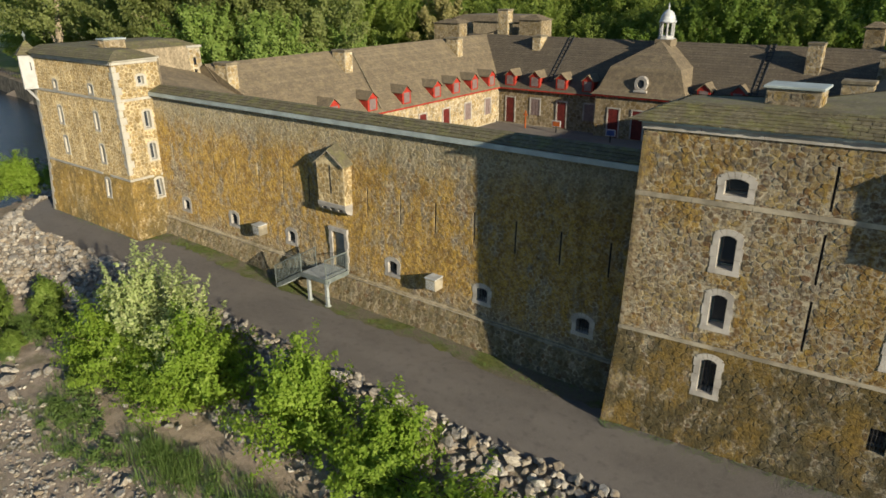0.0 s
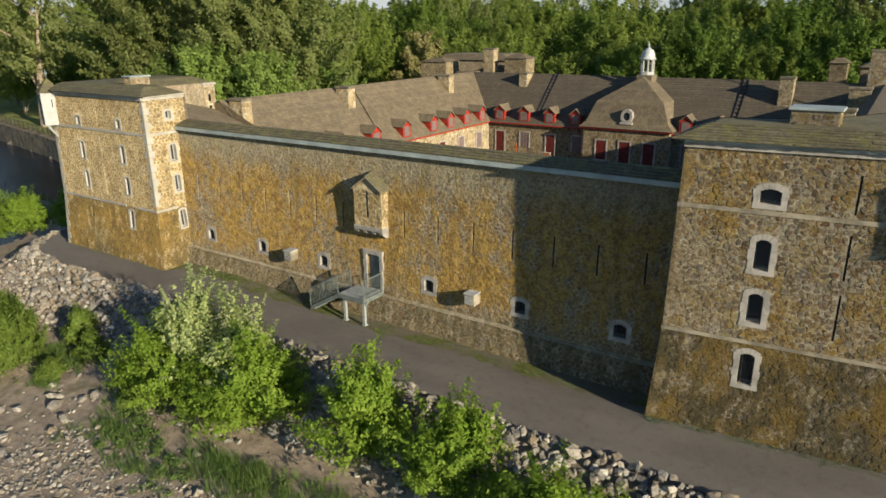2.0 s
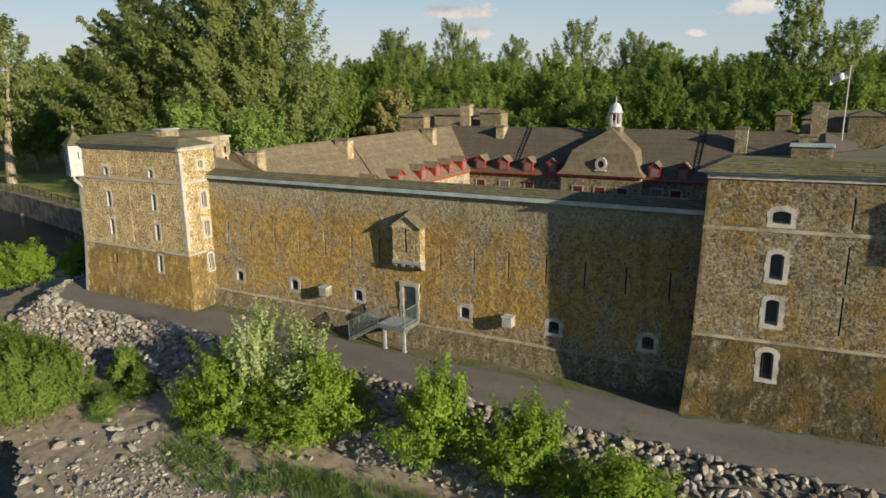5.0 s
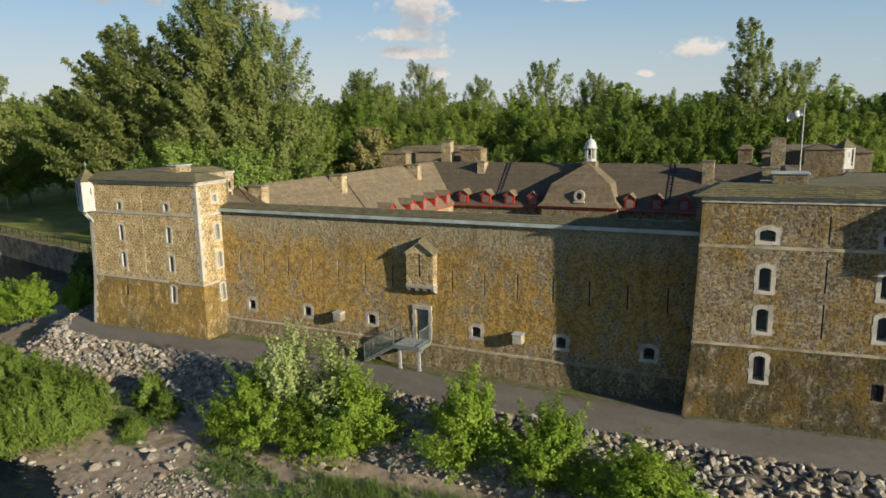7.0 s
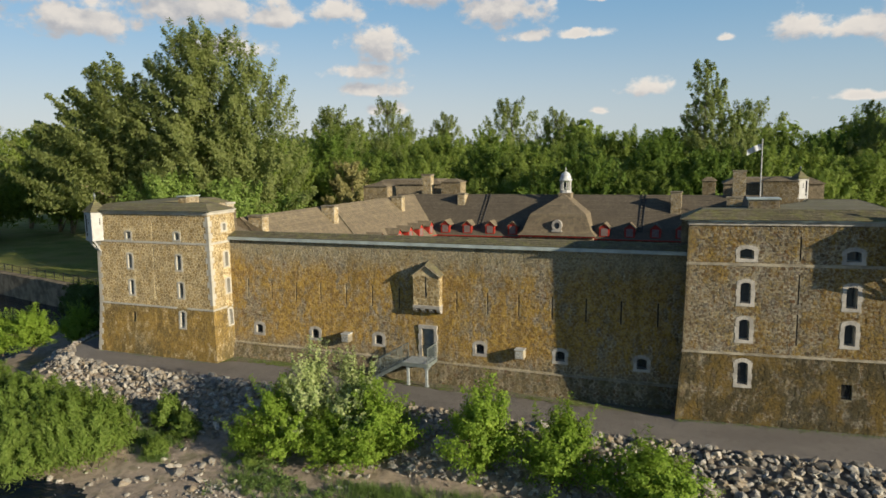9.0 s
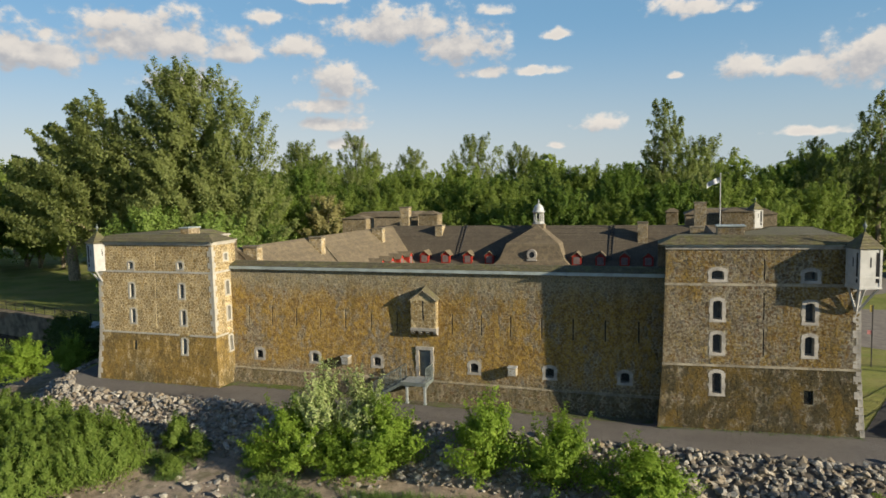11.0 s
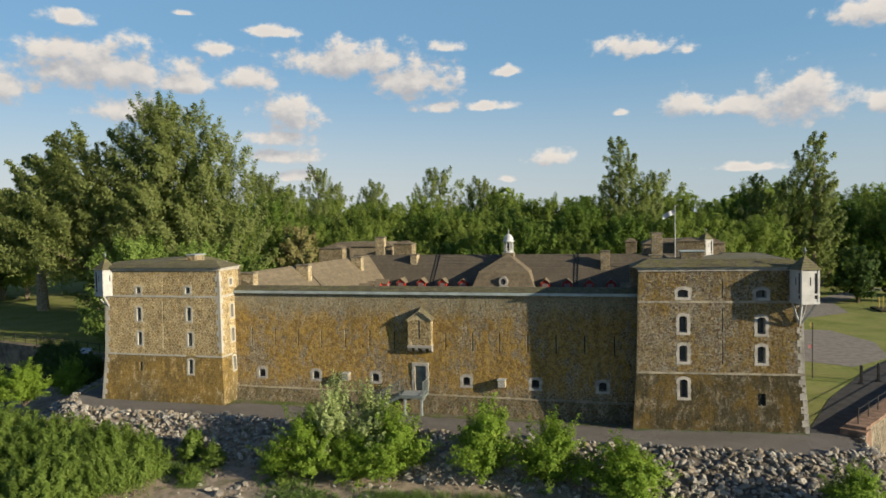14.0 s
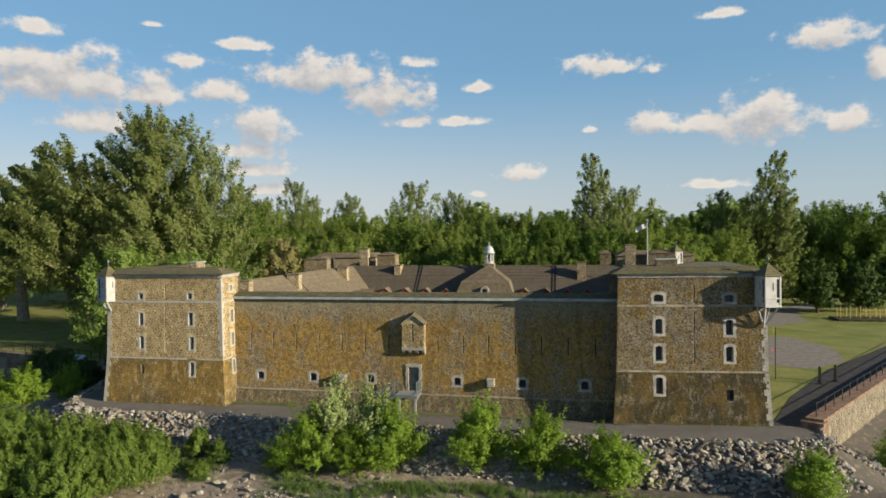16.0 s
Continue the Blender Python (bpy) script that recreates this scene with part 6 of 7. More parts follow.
# far woods to the horizon
rng = np.random.default_rng(91)
lob = []
for row in range(7):
    y = 175 + row * 60
    for x in np.arange(-90 - y * 1.15, 60 + y * 0.85, 9 + row * 2.5):
        h = rng.uniform(17, 23) * (0.75 if x > 70 else 1.0) + (4 if rng.random() < 0.12 else 0)
        xx = x + rng.uniform(-3, 3)
        for _ in range(5):
            lob.append(((xx + rng.uniform(-3.5, 3.5), y + rng.uniform(-12, 12), h * rng.uniform(0.3, 0.8)), (rng.uniform(3.5, 6), rng.uniform(3.5, 6), rng.uniform(3, 5))))
pts, nr = lobe_points(lob, 110000, 92)
fw = put_mesh("far_woods", quads("far_woods", leaves(pts, nr, 1.5, 93, 1.3)), M_leaf_mid)
tagged(fw, "dense green woods reaching to the horizon", "woods", kind="stuff")

# the great cottonwood left of the fort, and its neighbours
def stems(specs, seed, fat, lift=0.9):
    """Boughs of a tree of several stems: (x, y, foot, top, width, boughs) each."""
    out = []
    for i, (dx, dy, h0, h1, w, k) in enumerate(specs):
        for a, c, r in plumes(h0, h1, w, k, seed + i, 0.5, fat, lift, wind=0.45):
            sh = Vector((dx, dy, 0))
            out.append((a + sh * 0.9, c + sh, r))
    return out


COT_TRUNK = [((0, 0, -0.3), 0.9), ((0.3, 0, 5), 0.7), ((-0.5, 0.2, 11), 0.5), ((-1.0, 0.3, 17), 0.3), ((-1.2, 0.3, 24), 0.1)]
cot = grow("cottonwood", None, 140000, 0.24, M_leaf_dark, M_palebark, COT_TRUNK, 302, "huge dark green cottonwood with several stems", "tree", "cottonwoods", limbs=60, corners=3,
           lines=stems(((0.0, 0, 8, 30.0, 12.5, 130), (4.5, 1.0, 6, 28.8, 13, 150), (-5.5, 0.5, 6, 26.0, 11, 100), (9.5, 1.0, 4, 24.5, 12, 120), (2.2, -0.5, 12, 29.0, 12, 90), (2.0, 1.0, 4, 22, 16, 90), (1.0, -2.0, 3, 19, 13, 110), (-6.5, -1.5, 3, 16, 11, 70), (6.5, -1.5, 2.5, 13, 10, 60)), 303, 0.058, 0.65))
move_to(cot, -46.5, 32.0, 0, 1.06)
cot2 = grow("cottonwood", None, 60000, 0.25, M_leaf_dark, M_palebark, COT_TRUNK[:4], 306, "dark green cottonwood leaning out over the lawn", "tree", "cottonwoods", limbs=40, corners=3,
            lines=stems(((-4.5, 0, 9, 22.5, 11, 90), (-10, 0.5, 9, 20.5, 10.0, 80), (0, 0, 8, 19.5, 10, 70), (-14.5, 0, 9, 16.5, 9, 60), (-5.5, -3, 7.5, 15.5, 12, 70)), 307, 0.055, 0.55))
move_to(cot2, -53.5, 31.0, 0, 1.22)
plant_at(cot2, -80, 71, 0, 1.1, 1.9)
plant_at(cot2, -80, 46, 0, 1.1, 3.0)
bt = grow("tree", None, 16000, 0.34, M_leaf_dark, M_palebark, [((0, 0, -0.3), 0.75), ((0.2, 0.1, 5.5), 0.55), ((1.6, 0.2, 11), 0.36), ((2.6, 0.4, 16), 0.2), ((2.2, 0.4, 21), 0.08)], 372, "tall tree with a bare pale forked trunk on the lawn", "tree", "", limbs=34, corners=3, lines=plumes(9.5, 26, 15, 150, 371))
move_to(bt, -90, 28.5, 0, 1.0)

# tall poplars right of centre
pop = grow("poplar", None, 42000, 0.27, M_leaf_dark, M_palebark, [((0, 0, -0.3), 0.5), ((0.2, 0, 8), 0.4), ((0, 0.1, 16), 0.25), ((0.2, 0, 24), 0.08)], 312, "tall ragged poplar with pale stems", "tree", "tall poplars", limbs=40, corners=3,
           lines=stems(((0, 0, 8, 29.5, 7.5, 110), (1.5, 0.5, 5, 25.5, 8.5, 90), (-2.0, 0, 3, 22, 7.5, 70), (5.2, 0, 4, 21, 8, 70), (1.5, -1.5, 2, 15, 10, 60)), 313, 0.065, 0.9))
move_to(pop, 14.6, 84, 0, 1.0)
plant_at(pop, 48.5, 86, 0, 0.98, 2.6)
plant_at(pop, 39.5, 90, 0, 0.75, 4.2)

# lighter trees next to the left bastion
lt = wood_tree(11, 11.5, 0.8, 20000, M_leaf_grey, 331, "pale silvery green tree close behind the bastion", 170, 0.22, group="")
move_to(lt, -42.5, 22.5, 0, 1.12)
plant_at(lt, -35.5, 25.5, 0, 1.05, 1.3)
plant_at(lt, -36, 36, 0, 0.9, 2.3)
plant_at(lt, -46, 46, 0, 0.85, 0.4)
tn = wood_tree(8.5, 12.2, 1.0, 11000, M_leaf_tan, 341, "tan and green tree behind the fort", 110, 0.27, group="")
move_to(tn, -38.3, 58.5, 0, 1.13)
mp = wood_tree(7.2, 9.0, 1.6, 11000, M_leaf_deep, 351, "dark green young maple on the lawn", 110, 0.27, group="maples on the lawn", fat=0.075, lift=0.4)
move_to(mp, 50.8, 71.2, 0, 1.0)
plant_at(mp, 57.8, 72.4, 0, 0.95, 1.1)
plant_at(mp, 66, 80, 0, 1.0, 2.1)
sm = wood_tree(4.6, 7.2, 1.0, 6000, M_leaf_light, 361, "bright green young tree behind the barracks", 60, 0.24, group="", fat=0.08)
move_to(sm, -8.5, 54, 0, 1.35)

# shrubs on the bank
def shrub(name, w, h, n, mat, seed, label, size=0.105, k=70, droop=0.0, long=1.6, fat=0.085, fan=1.0):
    """A shrub of k leafy shoots that fan out from the foot, of uneven length."""
    rng = np.random.default_rng(seed)
    lob = []
    for i in range(k):
        a = i * 2.399 + rng.uniform(-0.6, 0.6)
        t = rng.random() ** 0.7 * fan
        reach = rng.uniform(0.62, 1.12)
        tip = Vector((w / 2 * t * reach * math.cos(a), w / 2 * t * reach * math.sin(a), h * reach * (1 - 0.72 * t ** 2.2)))
        bend = Vector((tip.x * 0.35, tip.y * 0.35, tip.z * 0.55))
        lob.append((bend * 0.45, bend, w * fat * 0.9))
        for _ in range(3):
            side = Vector(rng.normal(0, 1, 3)) * w * 0.075
            lob.append((bend.lerp(tip, 0.25) + side * 0.3, bend.lerp(tip, rng.uniform(0.8, 1.05)) + side, w * fat * rng.uniform(0.6, 1.25)))
    trunk = [((0, 0, -0.3), 0.09), ((0.05, 0, h * 0.3), 0.055), ((0, 0.05, h * 0.6), 0.025)]
    return grow(name, None, n, size, mat, M_bark, trunk, seed, label, "shrub", "shrubs on the bank", long, 30, droop=droop, lines=lob)


b = shrub("shrub", 5.8, 4.1, 23000, M_bush, 401, "bright green leafy shrub on the rocky bank", 0.092, 110, fat=0.062)
move_to(b, 0.9, -8.9, gz(0.9, -8.9), 1.0)
plant_at(b, -4.6, -9.2, gz(-4.6, -9.2), 0.95, 2.0)
plant_at(b, -1.6, -9.3, gz(-1.6, -9.3), 0.8, 4.1, 0.7)
plant_at(b, -6.7, -9.7, gz(-6.7, -9.7), 0.4, 1.1, 0.45)
b2 = shrub("shrub", 4.6, 5.5, 14000, M_bush_pale, 405, "pale silvery shrub rising from bright green bushes", 0.10, 80, fat=0.06)
move_to(b2, -3.3, -8.6, gz(-3.3, -8.6) + 0.1, 1.0)
plant_at(b2, -0.7, -8.4, gz(-0.7, -8.4) + 0.1, 0.95, 2.0, 0.92)
b3 = shrub("shrub", 5.0, 4.0, 20000, M_bush, 411, "round bright green leafy shrub on the rocky bank", 0.092, 90, fat=0.066)
move_to(b3, 6.5, -8.5, gz(6.5, -8.5), 1.0, 0.0, 1.12)
plant_at(b3, 10.5, -8.6, gz(10.5, -8.6), 1.02, 1.7, 0.95)
plant_at(b3, 14.8, -9.6, gz(14.8, -9.6), 1.2, 3.3, 0.85)
plant_at(b3, 25.8, -9.6, gz(25.8, -9.6), 0.8, 0.8, 0.72)
plant_at(b3, 34.2, -0.6, gz(34.2, -0.6), 1.0, 2.2, 0.8)
plant_at(b3, -35.3, -0.8, -1.2, 1.1, 0.3, 0.85)
plant_at(b3, -32.5, 1.2, -1.0, 0.8, 1.3, 0.8)
plant_at(b, -37.8, -1.6, -1.6, 0.9, 1.1, 0.8)
WL = []
rng = np.random.default_rng(421)
for i in range(260):
    a, t = i * 2.399, rng.random() ** 0.6
    foot = Vector((2.6 * t * math.cos(a), 2.6 * t * math.sin(a), 0.2))
    tip = Vector((foot.x * 1.4 - 0.3, foot.y * 1.4, 4.1 * rng.uniform(0.7, 1.06) * (1 - 0.55 * t ** 2.2)))
    WL.append((foot.lerp(tip, 0.2), tip + Vector((-0.5, 0, 0)) * rng.random(), 0.34 * rng.uniform(0.6, 1.4)))
wl = grow("shrub", None, 42000, 0.062, M_willow, M_bark, [((0, 0, -0.3), 0.09), ((0.05, 0, 1.2), 0.05), ((0, 0.05, 2.4), 0.02)], 422, "feathery green willow shrub on the shore", "shrub", "shrubs on the bank", 5.0, 60, lines=WL, along=0.5)
move_to(wl, -16.0, -12.7, gz(-16.0, -12.7), 1.0)
plant_at(wl, -20.2, -12.2, gz(-20.2, -12.2), 1.05, 1.4)
plant_at(wl, -24.6, -12.4, gz(-24.6, -12.4), 1.08, 2.6)
plant_at(wl, -18.4, -15.0, -2.7, 0.9, 3.3)
plant_at(wl, -23.0, -15.2, -2.7, 0.9, 5.3)
plant_at(wl, -29.5, -11.5, -2.7, 1.1, 4.3)
ds = shrub("shrub", 5.0, 3.2, 8000, M_leaf_deep, 431, "dark shaded shrub on the river bank", 0.16)
move_to(ds, -36.5, 6.2, -1.2, 1.0)
plant_at(ds, -41.0, 9.8, -1.4, 1.0, 1.2)
plant_at(ds, -33.0, 4.6, -0.8, 0.8, 2.2)
plant_at(ds, -45.5, 12.2, -1.6, 0.9, 0.2)
sb = shrub("shrub", 2.6, 2.5, 6500, M_willow, 441, "small green shrub at the foot of the riprap", 0.10, 46, -0.2, 2.0, 0.11)
move_to(sb, -13.4, -8.6, gz(-13.4, -8.6), 0.85)
plant_at(sb, -11.4, -9.2, gz(-11.4, -9.2), 0.7, 2.0, 0.65)
plant_at(sb, -11.7, -11.2, gz(-11.7, -11.2), 0.7, 1.0, 0.4)
plant_at(sb, -5.6, -10.9, gz(-5.6, -10.9), 0.45, 1.0, 0.4)


# weeds and grass
def tufts(name, spots, seed, mat, label, blade=(0.25, 0.6), per=26, spread=0.22):
    rng = np.random.default_rng(seed)
    Q = []
    for x, y, zz, s in spots:
        n = max(3, int(per * s))
        a = rng.uniform(0, 2 * math.pi, n)
        r = spread * np.sqrt(rng.random(n)) * s
        bx, by = x + r * np.cos(a), y + r * np.sin(a)
        h = rng.uniform(*blade, n) * s
        lean = rng.uniform(0.1, 0.55, n) * h
        tx, ty = bx + lean * np.cos(a), by + lean * np.sin(a)
        wv = 0.006 + 0.006 * s
        ca, sa = -np.sin(a) * wv, np.cos(a) * wv
        b0 = np.stack([bx - ca, by - sa, np.full(n, zz - 0.03)], 1)
        b1 = np.stack([bx + ca, by + sa, np.full(n, zz - 0.03)], 1)
        m1 = np.stack([tx + ca * 0.25, ty + sa * 0.25, zz + h * 0.95], 1)
        t1 = np.stack([tx - ca * 0.25, ty - sa * 0.25, zz + h * 0.95], 1)
        Q.append(np.stack([b0, b1, m1, t1], 1))
    ob = put_mesh(name, quads(name, np.concatenate(Q)), mat)
    return tagged(ob, label, "grass", kind="stuff")


rng = np.random.default_rng(501)
spots = []
for _ in range(900):
    x = rng.uniform(-14.6, 14.8)
    w = path_inner(x)
    y = rng.uniform(w - 0.15, -0.5) if rng.random() < 0.6 else w + rng.normal(0, 0.15)
    spots.append((x, min(-0.5, y), gz(x, y), rng.uniform(0.25, 0.55)))
for _ in range(260):
    x = rng.uniform(15.2, 25.8)
    spots.append((x, -2.2 + (x - 15.2) * 0.095 - abs(rng.normal(0, 0.18)) - 0.05, 0.0, rng.uniform(0.25, 0.5)))
for _ in range(120):
    spots.append((rng.uniform(-25.8, -15), -2.35 - abs(rng.normal(0, 0.1)), 0.0, rng.uniform(0.2, 0.4)))
tufts("verge_grass", spots, 502, M_weed, "short grass and weeds along the foot of the walls", (0.08, 0.26), 34, 0.35)
spots = []
for cx, cy, sx, sy, n, s in ((2.6, -11.6, 2.4, 0.9, 95, 0.9), (6.5, -11.0, 2.4, 0.8, 60, 0.8), (-4.2, -12.2, 2.2, 0.9, 90, 0.6), (-1.5, -13.2, 2.4, 0.8, 60, 0.55), (-12.6, -9.8, 1.6, 0.8, 60, 0.7), (-11.4, -11.6, 1.0, 0.5, 60, 0.7), (12, -11.5, 4.5, 1.2, 90, 0.8), (-5.6, -10.6, 1.2, 0.6, 60, 0.7), (-14.5, -10.2, 2.5, 0.9, 90, 0.7), (18, -11.0, 4, 0.8, 60, 0.6)):
    for _ in range(n):
        x, y = rng.normal(cx, sx * 0.5), rng.normal(cy, sy * 0.5)
        spots.append((x, y, gz(x, y), s * rng.uniform(0.4, 1.15)))
tufts("shore_weeds", spots, 503, M_weed, "thin green weeds and grass on the shore", (0.25, 0.65), 44, 0.34)
lob = []
for cx, cy, sx, sy, n in ((-3.4, -12.2, 2.4, 1.1, 90), (-0.5, -12.8, 2.4, 0.9, 50), (3.0, -11.4, 2.2, 0.8, 50), (8, -11.2, 3.5, 0.9, 60), (-5.4, -10.7, 1.4, 0.6, 30), (-12.4, -10.2, 1.6, 0.9, 30), (-14.5, -10.0, 2.0, 0.8, 30), (15, -11.4, 4, 1.0, 50), (5.0, -13.2, 4, 0.8, 40)):
    for _ in range(n):
        x, y = rng.normal(cx, sx * 0.5), rng.normal(cy, sy * 0.5)
        r = rng.uniform(0.12, 0.34)
        lob.append(((x, y, gz(x, y) + r * 0.35), (r, r, r * rng.uniform(0.6, 1.1))))
pts, nr = lobe_points(lob[::2], 9000, 505, (0.3, 1.1))
o = put_mesh("shore_plants", quads("shore_plants", leaves(pts, nr, 0.055, 506, 2.8)), M_weed)
tagged(o, "low leafy green plants scattered over the shore", "plants", kind="stuff")


# ---- right side: quay wall, bollards, lawn garden ----
quay = thing("quay_wall", (0, 0, 0), "cream rubble quay wall with brown coping and iron rail", "wall")
Q0, Q1 = Vector((28.5, -0.9)), Vector((72.0, 66.8))
qd = (Q1 - Q0).normalized()
qn = Vector((qd.y, -qd.x))
bm = bmesh.new()
prism(bm, [tuple(Q0 + qn * 0.5), tuple(Q1 + qn * 0.5), tuple(Q1 - qn * 0.45), tuple(Q0 - qn * 0.45)], -4.5, 0.42)
qw = part("wall", bm, M_quay_m, quay)
V, Fs, _ = stones(Face(Q0 + qn * 0.5, Q0 + qn * 0.5 + qd * 26, [(-6, 0), (2, 0)]), -3.2, 0.38, 0.38, 0.26, [], 611, 0.02, (0.005, 0.03))
o = put_mesh("rubble", raw("rubble", V, Fs), M_quay, qw)
o["kind"] = "stuff"
for k in range(40):
    a, c = Q0 + qd * (2.0 * k), Q0 + qd * (2.0 * k + 1.985)
    bm = bmesh.new()
    prism(bm, [tuple(a + qn * 0.62), tuple(c + qn * 0.62), tuple(c - qn * 0.55), tuple(a - qn * 0.55)], 0.42, 0.6)
    part("coping_stone", bm, M_brick, quay)
bm = bmesh.new()
prism(bm, [tuple(Q0 + qn * 0.75 - qd * 0.5), tuple(Q0 + qn * 0.75 + qd * 0.6), tuple(Q0 - qn * 0.7 + qd * 0.6), tuple(Q0 - qn * 0.7 - qd * 0.5)], -1.5, 0.42)
part("end_pier", bm, M_brick, quay)
rail = part("rail", boxes((0, 0.01, 0, 0.01, 0.55, 0.6)), M_black, quay)
bm = bmesh.new()
for zz in (1.05, 1.5):
    rod(bm, (*(Q0 + qd * 0.6), zz), (*(Q1), zz), 0.025, n=6)
part("rail_bar", bm, M_black, rail)
for k in range(34):
    p = Q0 + qd * (0.6 + 2.1 * k)
    bm = bmesh.new()
    rod(bm, (p.x, p.y, 0.58), (p.x, p.y, 1.55), 0.04, n=6)
    lathe(bm, p.x, p.y, [(0.05, 1.53), (0.065, 1.58), (0.03, 1.64)], 6)
    part("post", bm, M_black, rail)

for k, (x, y) in enumerate(((33.3, 13.4), (34.9, 14.5))):
    g = thing("gate_post", (x, y, 0.02), "black iron gate post beside the road", "gate post", "gate posts")
    bm = bmesh.new()
    box(bm, -0.1, 0.1, -0.1, 0.1, 0, 1.4, 0.02)
    part("post", bm, M_black, g)
    bm = bmesh.new()
    lathe(bm, 0, 0, [(0.13, 1.4), (0.13, 1.46), (0.02, 1.58)], 8)
    part("cap", bm, M_black, g)
    bm = bmesh.new()
    box(bm, -0.17, 0.17, -0.17, 0.17, 0, 0.14)
    part("foot", bm, M_black, g)
sp = thing("sign_pole", (30.2, 15.3, 0), "thin dark pole with a small pink pennant", "pole")
bm = bmesh.new()
rod(bm, (0, 0, 0), (0, 0, 4.7), 0.045, n=6)
part("pole", bm, M_black, sp)
bm = bmesh.new()
box(bm, -0.32, 0.0, -0.015, 0.015, 2.5, 2.8)
part("pennant", bm, plain("pink_cloth", (0.6, 0.25, 0.25), 0.8), sp)
bm = bmesh.new()
box(bm, -0.2, 0.0, -0.015, 0.015, 4.2, 4.7)
part("upper_pennant", bm, M_yellow, sp)

gd = thing("garden_frames", (55.6, 61.5, 0), "yellow wooden posts and frames in a low planted bed", "garden frame")
bm = bmesh.new()
box(bm, -5.5, 4.5, -2.2, 2.2, 0, 0.3, 0.05)
part("bed", bm, plain("planted_soil", (0.06, 0.055, 0.025), 0.95, 0.3, 2), gd)
for k in range(7):
    x = -4.5 + k * 1.35
    bm = bmesh.new()
    box(bm, x - 0.05, x + 0.05, -0.05, 0.05, 0.2, 2.1 if k < 3 else 1.5)
    part("post", bm, M_yellow, gd)
    bm = bmesh.new()
    box(bm, x - 0.07, x + 0.07, 1.5, 1.64, 0.2, 1.7)
    part("post", bm, M_yellow, gd)
for z0 in (0.9, 1.5):
    bm = bmesh.new()
    box(bm, -1.8, 3.6, -0.05, 0.05, z0, z0 + 0.1)
    part("rail", bm, M_yellow, gd)

# ---- left side: retaining wall with fence, panel on the path ----
rw = thing("retaining_wall", (0, 0, 0), "grey concrete retaining wall with an iron fence above the river", "wall")
LINE = [(-140, 33.6), (-78, 23.2), (-51, 17.0), (-39, 13.5), (-34, 9.6)]
for (a, c) in zip(LINE, LINE[1:]):
    a, c = Vector(a), Vector(c)
    d = (c - a).normalized()
    n = Vector((d.y, -d.x))
    bm = bmesh.new()
    prism(bm, [tuple(a + n * 1.0), tuple(c + n * 1.0), tuple(c - n * 0.25), tuple(a - n * 0.25)], -3.6, 0.12)
    part("panel", bm, M_retaining, rw)
    bm = bmesh.new()
    for zz in (0.45, 1.1):
        rod(bm, (*a, zz), (*c, zz), 0.03, n=5)
    fr = part("fence_rail", bm, M_black, rw)
    L = (c - a).length
    for k in range(int(L / 2.2) + 1):
        p = a + d * min(L, 2.2 * k)
        bm = bmesh.new()
        rod(bm, (p.x, p.y, 0.1), (p.x, p.y, 1.2), 0.045, n=5)
        part("fence_post", bm, M_black, fr)
    bm = bmesh.new()
    for k in range(int(L / 0.245)):
        p = a + d * (0.28 * k)
        rod(bm, (p.x, p.y, 0.45), (p.x, p.y, 1.1), 0.014, n=3)
    o = part("picket", bm, M_black, fr)
    o["kind"] = "stuff"
pn = thing("information_panel", (-39.5, 11.0, 0), "small tilted grey information panel by the path", "sign")
for x in (-0.5, 0.5):
    part("leg", boxes((x - 0.04, x + 0.04, -0.04, 0.04, 0, 0.85)), M_black, pn)
bm = bmesh.new()
box(bm, -0.7, 0.7, -0.03, 0.03, -0.4, 0.4, m=Matrix.Translation((0, -0.1, 0.95)) @ Matrix.Rotation(radians(-50), 4, "X"))
part("board", bm, M_zinc, pn)

# ---- courtyard signs ----
for x, y, m in ((-7.1, 35.2, M_orange), (-1.2, 34.2, M_blue)):
    sg = thing("courtyard_sign", (x, y, 1.2), "small framed display sign standing in the courtyard", "sign", "courtyard signs")
    part("stand", boxes((-0.05, 0.05, -0.05, 0.05, 0, 0.7)), M_black, sg)
    fr = part("frame", boxes((-0.45, 0.45, -0.04, 0.04, 0.55, 1.15), bevel=0.01), M_paint, sg)
    part("picture", boxes((-0.36, 0.36, -0.055, -0.04, 0.63, 1.07)), m, fr)
hp = thing("signal_post", (-10.7, 35.6, 1.2), "orange wooden hand-rail post in the courtyard", "post")
part("post", boxes((-0.06, 0.06, -0.06, 0.06, 0, 1.7), bevel=0.01), M_orange, hp)
part("arm", boxes((-0.2, 0.2, -0.05, 0.05, 1.2, 1.38)), M_orange, hp)

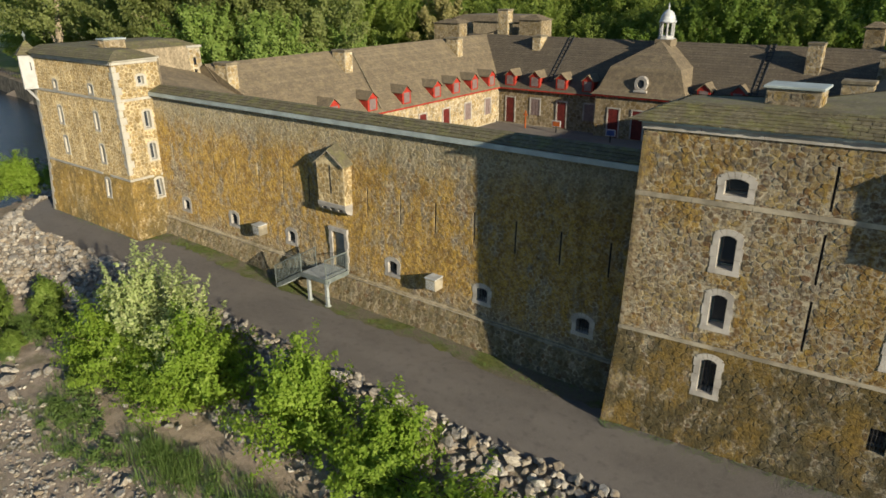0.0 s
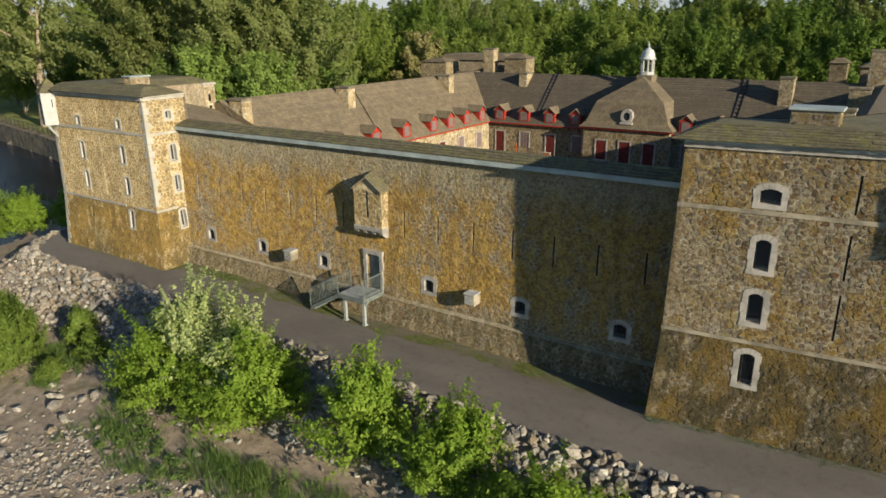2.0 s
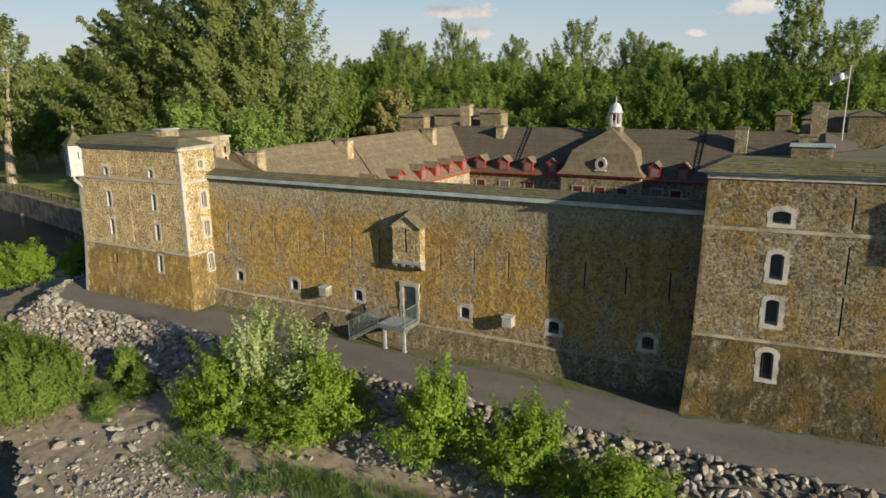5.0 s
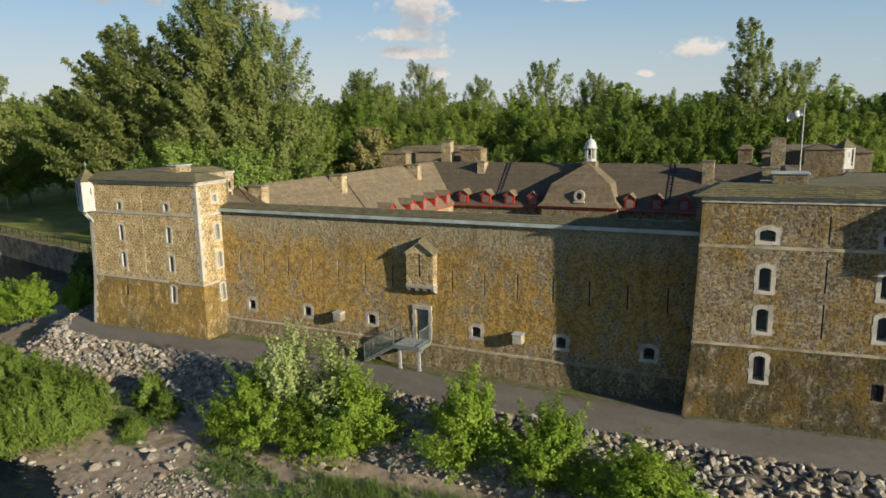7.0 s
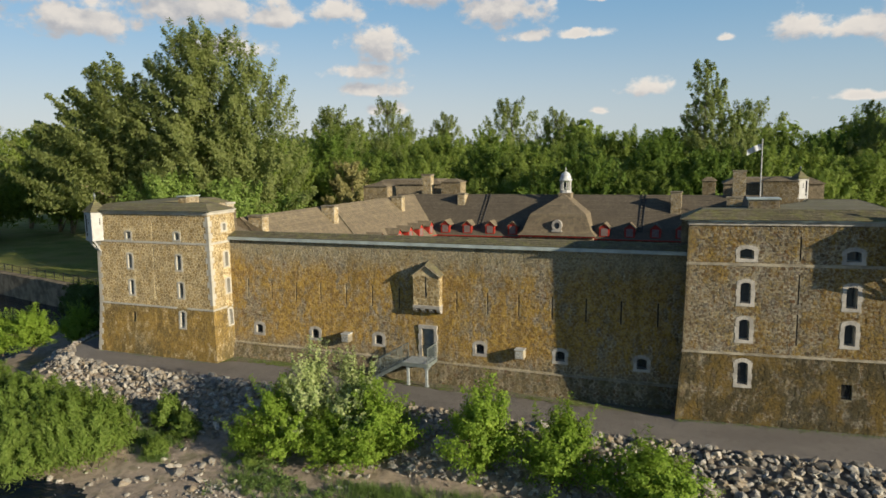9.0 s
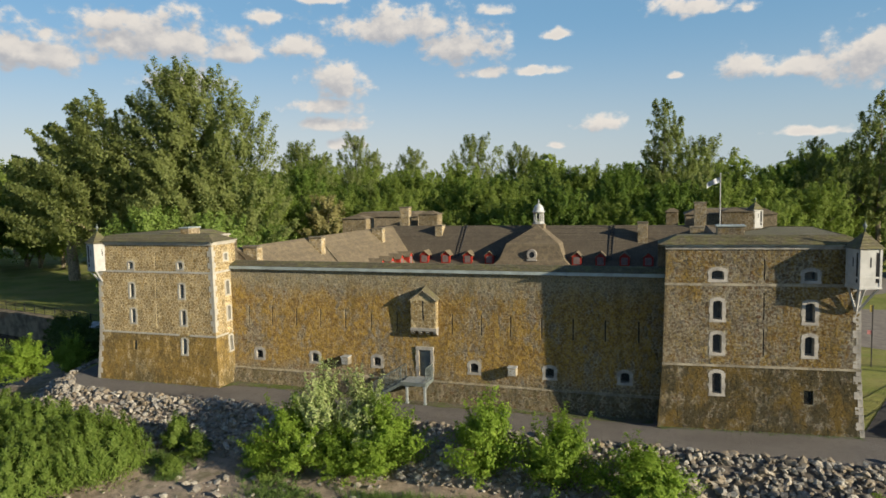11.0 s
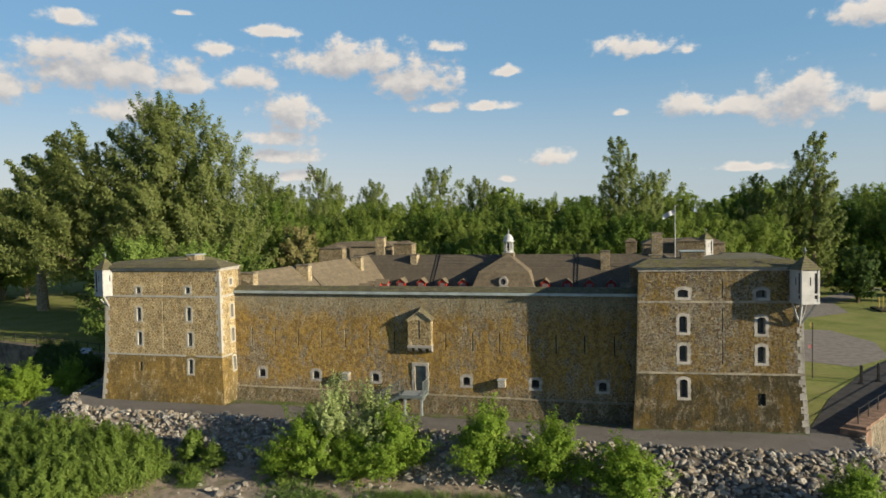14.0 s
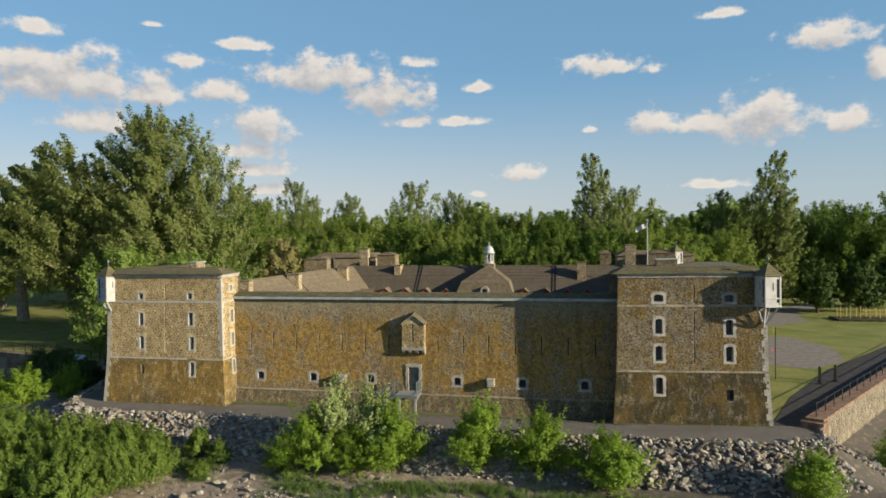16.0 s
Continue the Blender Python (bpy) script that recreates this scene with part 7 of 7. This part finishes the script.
# ---- backdrop: the cumulus sky far behind everything ----
CLOUDS = [(-43.4, 15.4, 2.0, 0.7), (-40.9, 12.3, 7.1, 2.0), (-49.5, 10.8, 4.6, 1.7), (-54.5, 12.5, 4.0, 1.2), (-44.1, 13.2, 3.2, 1.1), (-35.6, 11.5, 2.9, 1.0), (-30.3, 12.1, 2.4, 1.1), (-32.6, 14.3, 2.3, 0.7), (-39.0, 9.1, 3.3, 1.2), (-27.0, 9.3, 2.8, 1.7), (-28.1, 7.3, 2.8, 0.8), (-27.7, 5.8, 3.0, 0.7), (-26.4, 4.2, 1.6, 0.5),
          (-21.8, 13.8, 6.6, 1.6), (-16.6, 12.4, 4.0, 1.9), (-14.1, 14.7, 1.7, 0.5), (-9.0, 12.6, 1.4, 0.4), (-10.2, 9.8, 2.2, 0.4), (-14.4, 9.8, 2.0, 0.5), (1.5, 14.0, 3.0, 0.9), (5.9, 13.4, 1.0, 0.5), (-5.2, 5.4, 1.8, 0.8), (6.0, 9.1, 2.4, 1.1), (9.7, 9.0, 2.5, 1.0), (14.0, 9.0, 3.8, 2.1), (19.8, 8.3, 2.0, 1.0), (11.2, 17.0, 2.2, 0.4),
          (18.6, 14.6, 2.9, 1.2), (21.6, 12.0, 1.0, 1.3), (10.0, 4.0, 2.6, 0.4), (-35.3, 16.6, 1.1, 0.2), (-28.4, 15.7, 2.4, 0.5), (-8.9, 3.7, 0.8, 0.3), (0.5, 8.8, 0.6, 0.3)]
M_sky, nt, b = material("cumulus_backdrop")
nt.nodes.remove(b)
uv = nt.nodes.new("ShaderNodeTexCoord").outputs["UV"]


def vec(op, a, c):
    n = nt.nodes.new("ShaderNodeVectorMath")
    n.operation = op
    for i, v in enumerate((a, c)):
        if isinstance(v, tuple):
            n.inputs[i].default_value = v
        elif v is not None:
            nt.links.new(v, n.inputs[i])
    return n.outputs["Value"] if op == "LENGTH" else n.outputs[0]


def cloud_field(p):
    """Heaps with a domed top and a flat foot, roughened by billows."""
    best = None
    for az, el_, rx, ry in CLOUDS:
        v = vec("SUBTRACT", p, (az, el_ - ry * 0.25, 0))
        rx, ry = rx * 1.15, ry * 1.4
        d = vec("LENGTH", vec("MAXIMUM", vec("MULTIPLY", v, (1 / rx, 1 / ry, 0)), vec("MULTIPLY", v, (-1 / rx, -1.7 / ry, 0))), None)
        best = d if best is None else math_of(nt, "MINIMUM", best, d)
    body = math_of(nt, "MAXIMUM", math_of(nt, "SUBTRACT", 1.0, best), -1.2)
    n = noise_of(nt, 0.5, 5, (1, 1.3, 1), 0.5, p)
    n2 = noise_of(nt, 1.8, 5, (1, 1.3, 1), 0.6, p)
    puff = nt.nodes.new("ShaderNodeTexVoronoi")
    puff.feature = "SMOOTH_F1"
    puff.inputs["Scale"].default_value = 0.85
    nt.links.new(p, puff.inputs["Vector"])
    lump = math_of(nt, "ADD", math_of(nt, "MULTIPLY", math_of(nt, "SUBTRACT", n, 0.5), 3.4), math_of(nt, "MULTIPLY", math_of(nt, "SUBTRACT", n2, 0.5), 1.3))
    lump = math_of(nt, "ADD", lump, math_of(nt, "MULTIPLY", math_of(nt, "SUBTRACT", 0.45, puff.outputs["Distance"]), 0.8))
    return math_of(nt, "ADD", math_of(nt, "MULTIPLY", body, 1.75), lump)


den = cloud_field(uv)
den2 = cloud_field(vec("ADD", uv, (0.5, 1.1, 0)))
el = nt.nodes.new("ShaderNodeSeparateXYZ")
nt.links.new(uv, el.inputs[0])
haze = math_of(nt, "ADD", math_of(nt, "MULTIPLY", span(nt, el.outputs[1], -1.0, 15.0, 1.0, 0.0), 0.40), 0.58)
cloud = span(nt, den, -0.05, 1.05)
alpha = math_of(nt, "SUBTRACT", 1.0, math_of(nt, "MULTIPLY", math_of(nt, "SUBTRACT", 1.0, cloud), math_of(nt, "SUBTRACT", 1.0, haze)))
lit = math_of(nt, "ADD", math_of(nt, "MULTIPLY", span(nt, math_of(nt, "SUBTRACT", den, den2), -1.0, 1.7), 0.8), math_of(nt, "MULTIPLY", span(nt, den, 0.2, 1.8, 1.0, 0.0), 0.25))
col = mix(nt, lit, (0.52, 0.545, 0.60), (1.10, 1.02, 0.92))
low = mix(nt, span(nt, el.outputs[0], -40.0, 22.0), (0.80, 0.845, 0.86), (0.60, 0.71, 0.77))
air = mix(nt, span(nt, el.outputs[1], 1.0, 15.0), low, (0.275, 0.58, 0.88))
col = mix(nt, cloud, air, col)
em = nt.nodes.new("ShaderNodeEmission")
em.inputs[1].default_value = 0.495
nt.links.new(col, em.inputs[0])
tr = nt.nodes.new("ShaderNodeBsdfTransparent")
ms = nt.nodes.new("ShaderNodeMixShader")
nt.links.new(alpha, ms.inputs[0])
nt.links.new(tr.outputs[0], ms.inputs[1])
nt.links.new(em.outputs[0], ms.inputs[2])
nt.links.new(ms.outputs[0], nt.nodes["Material Output"].inputs[0])
bm = bmesh.new()
uvl = bm.loops.layers.uv.new("UVMap")
RAD = 2600
grid = {}
AZ, EL = list(range(-84, 37, 4)), [-1, 1, 4, 8, 12, 16, 20, 24, 27]
for a in AZ:
    for e in EL:
        grid[a, e] = bm.verts.new((RAD * math.sin(radians(a)), RAD * math.cos(radians(a)), 13 + RAD * math.tan(radians(e))))
back = {v: k for k, v in grid.items()}
for a, a2 in zip(AZ, AZ[1:]):
    for e, e2 in zip(EL, EL[1:]):
        f = bm.faces.new((grid[a, e], grid[a2, e], grid[a2, e2], grid[a, e2]))
        for l in f.loops:
            l[uvl].uv = back[l.vert]
bd = obj("backdrop", bm, M_sky)
tagged(bd, "sky of scattered white cumulus clouds far away", "sky", kind="structure")
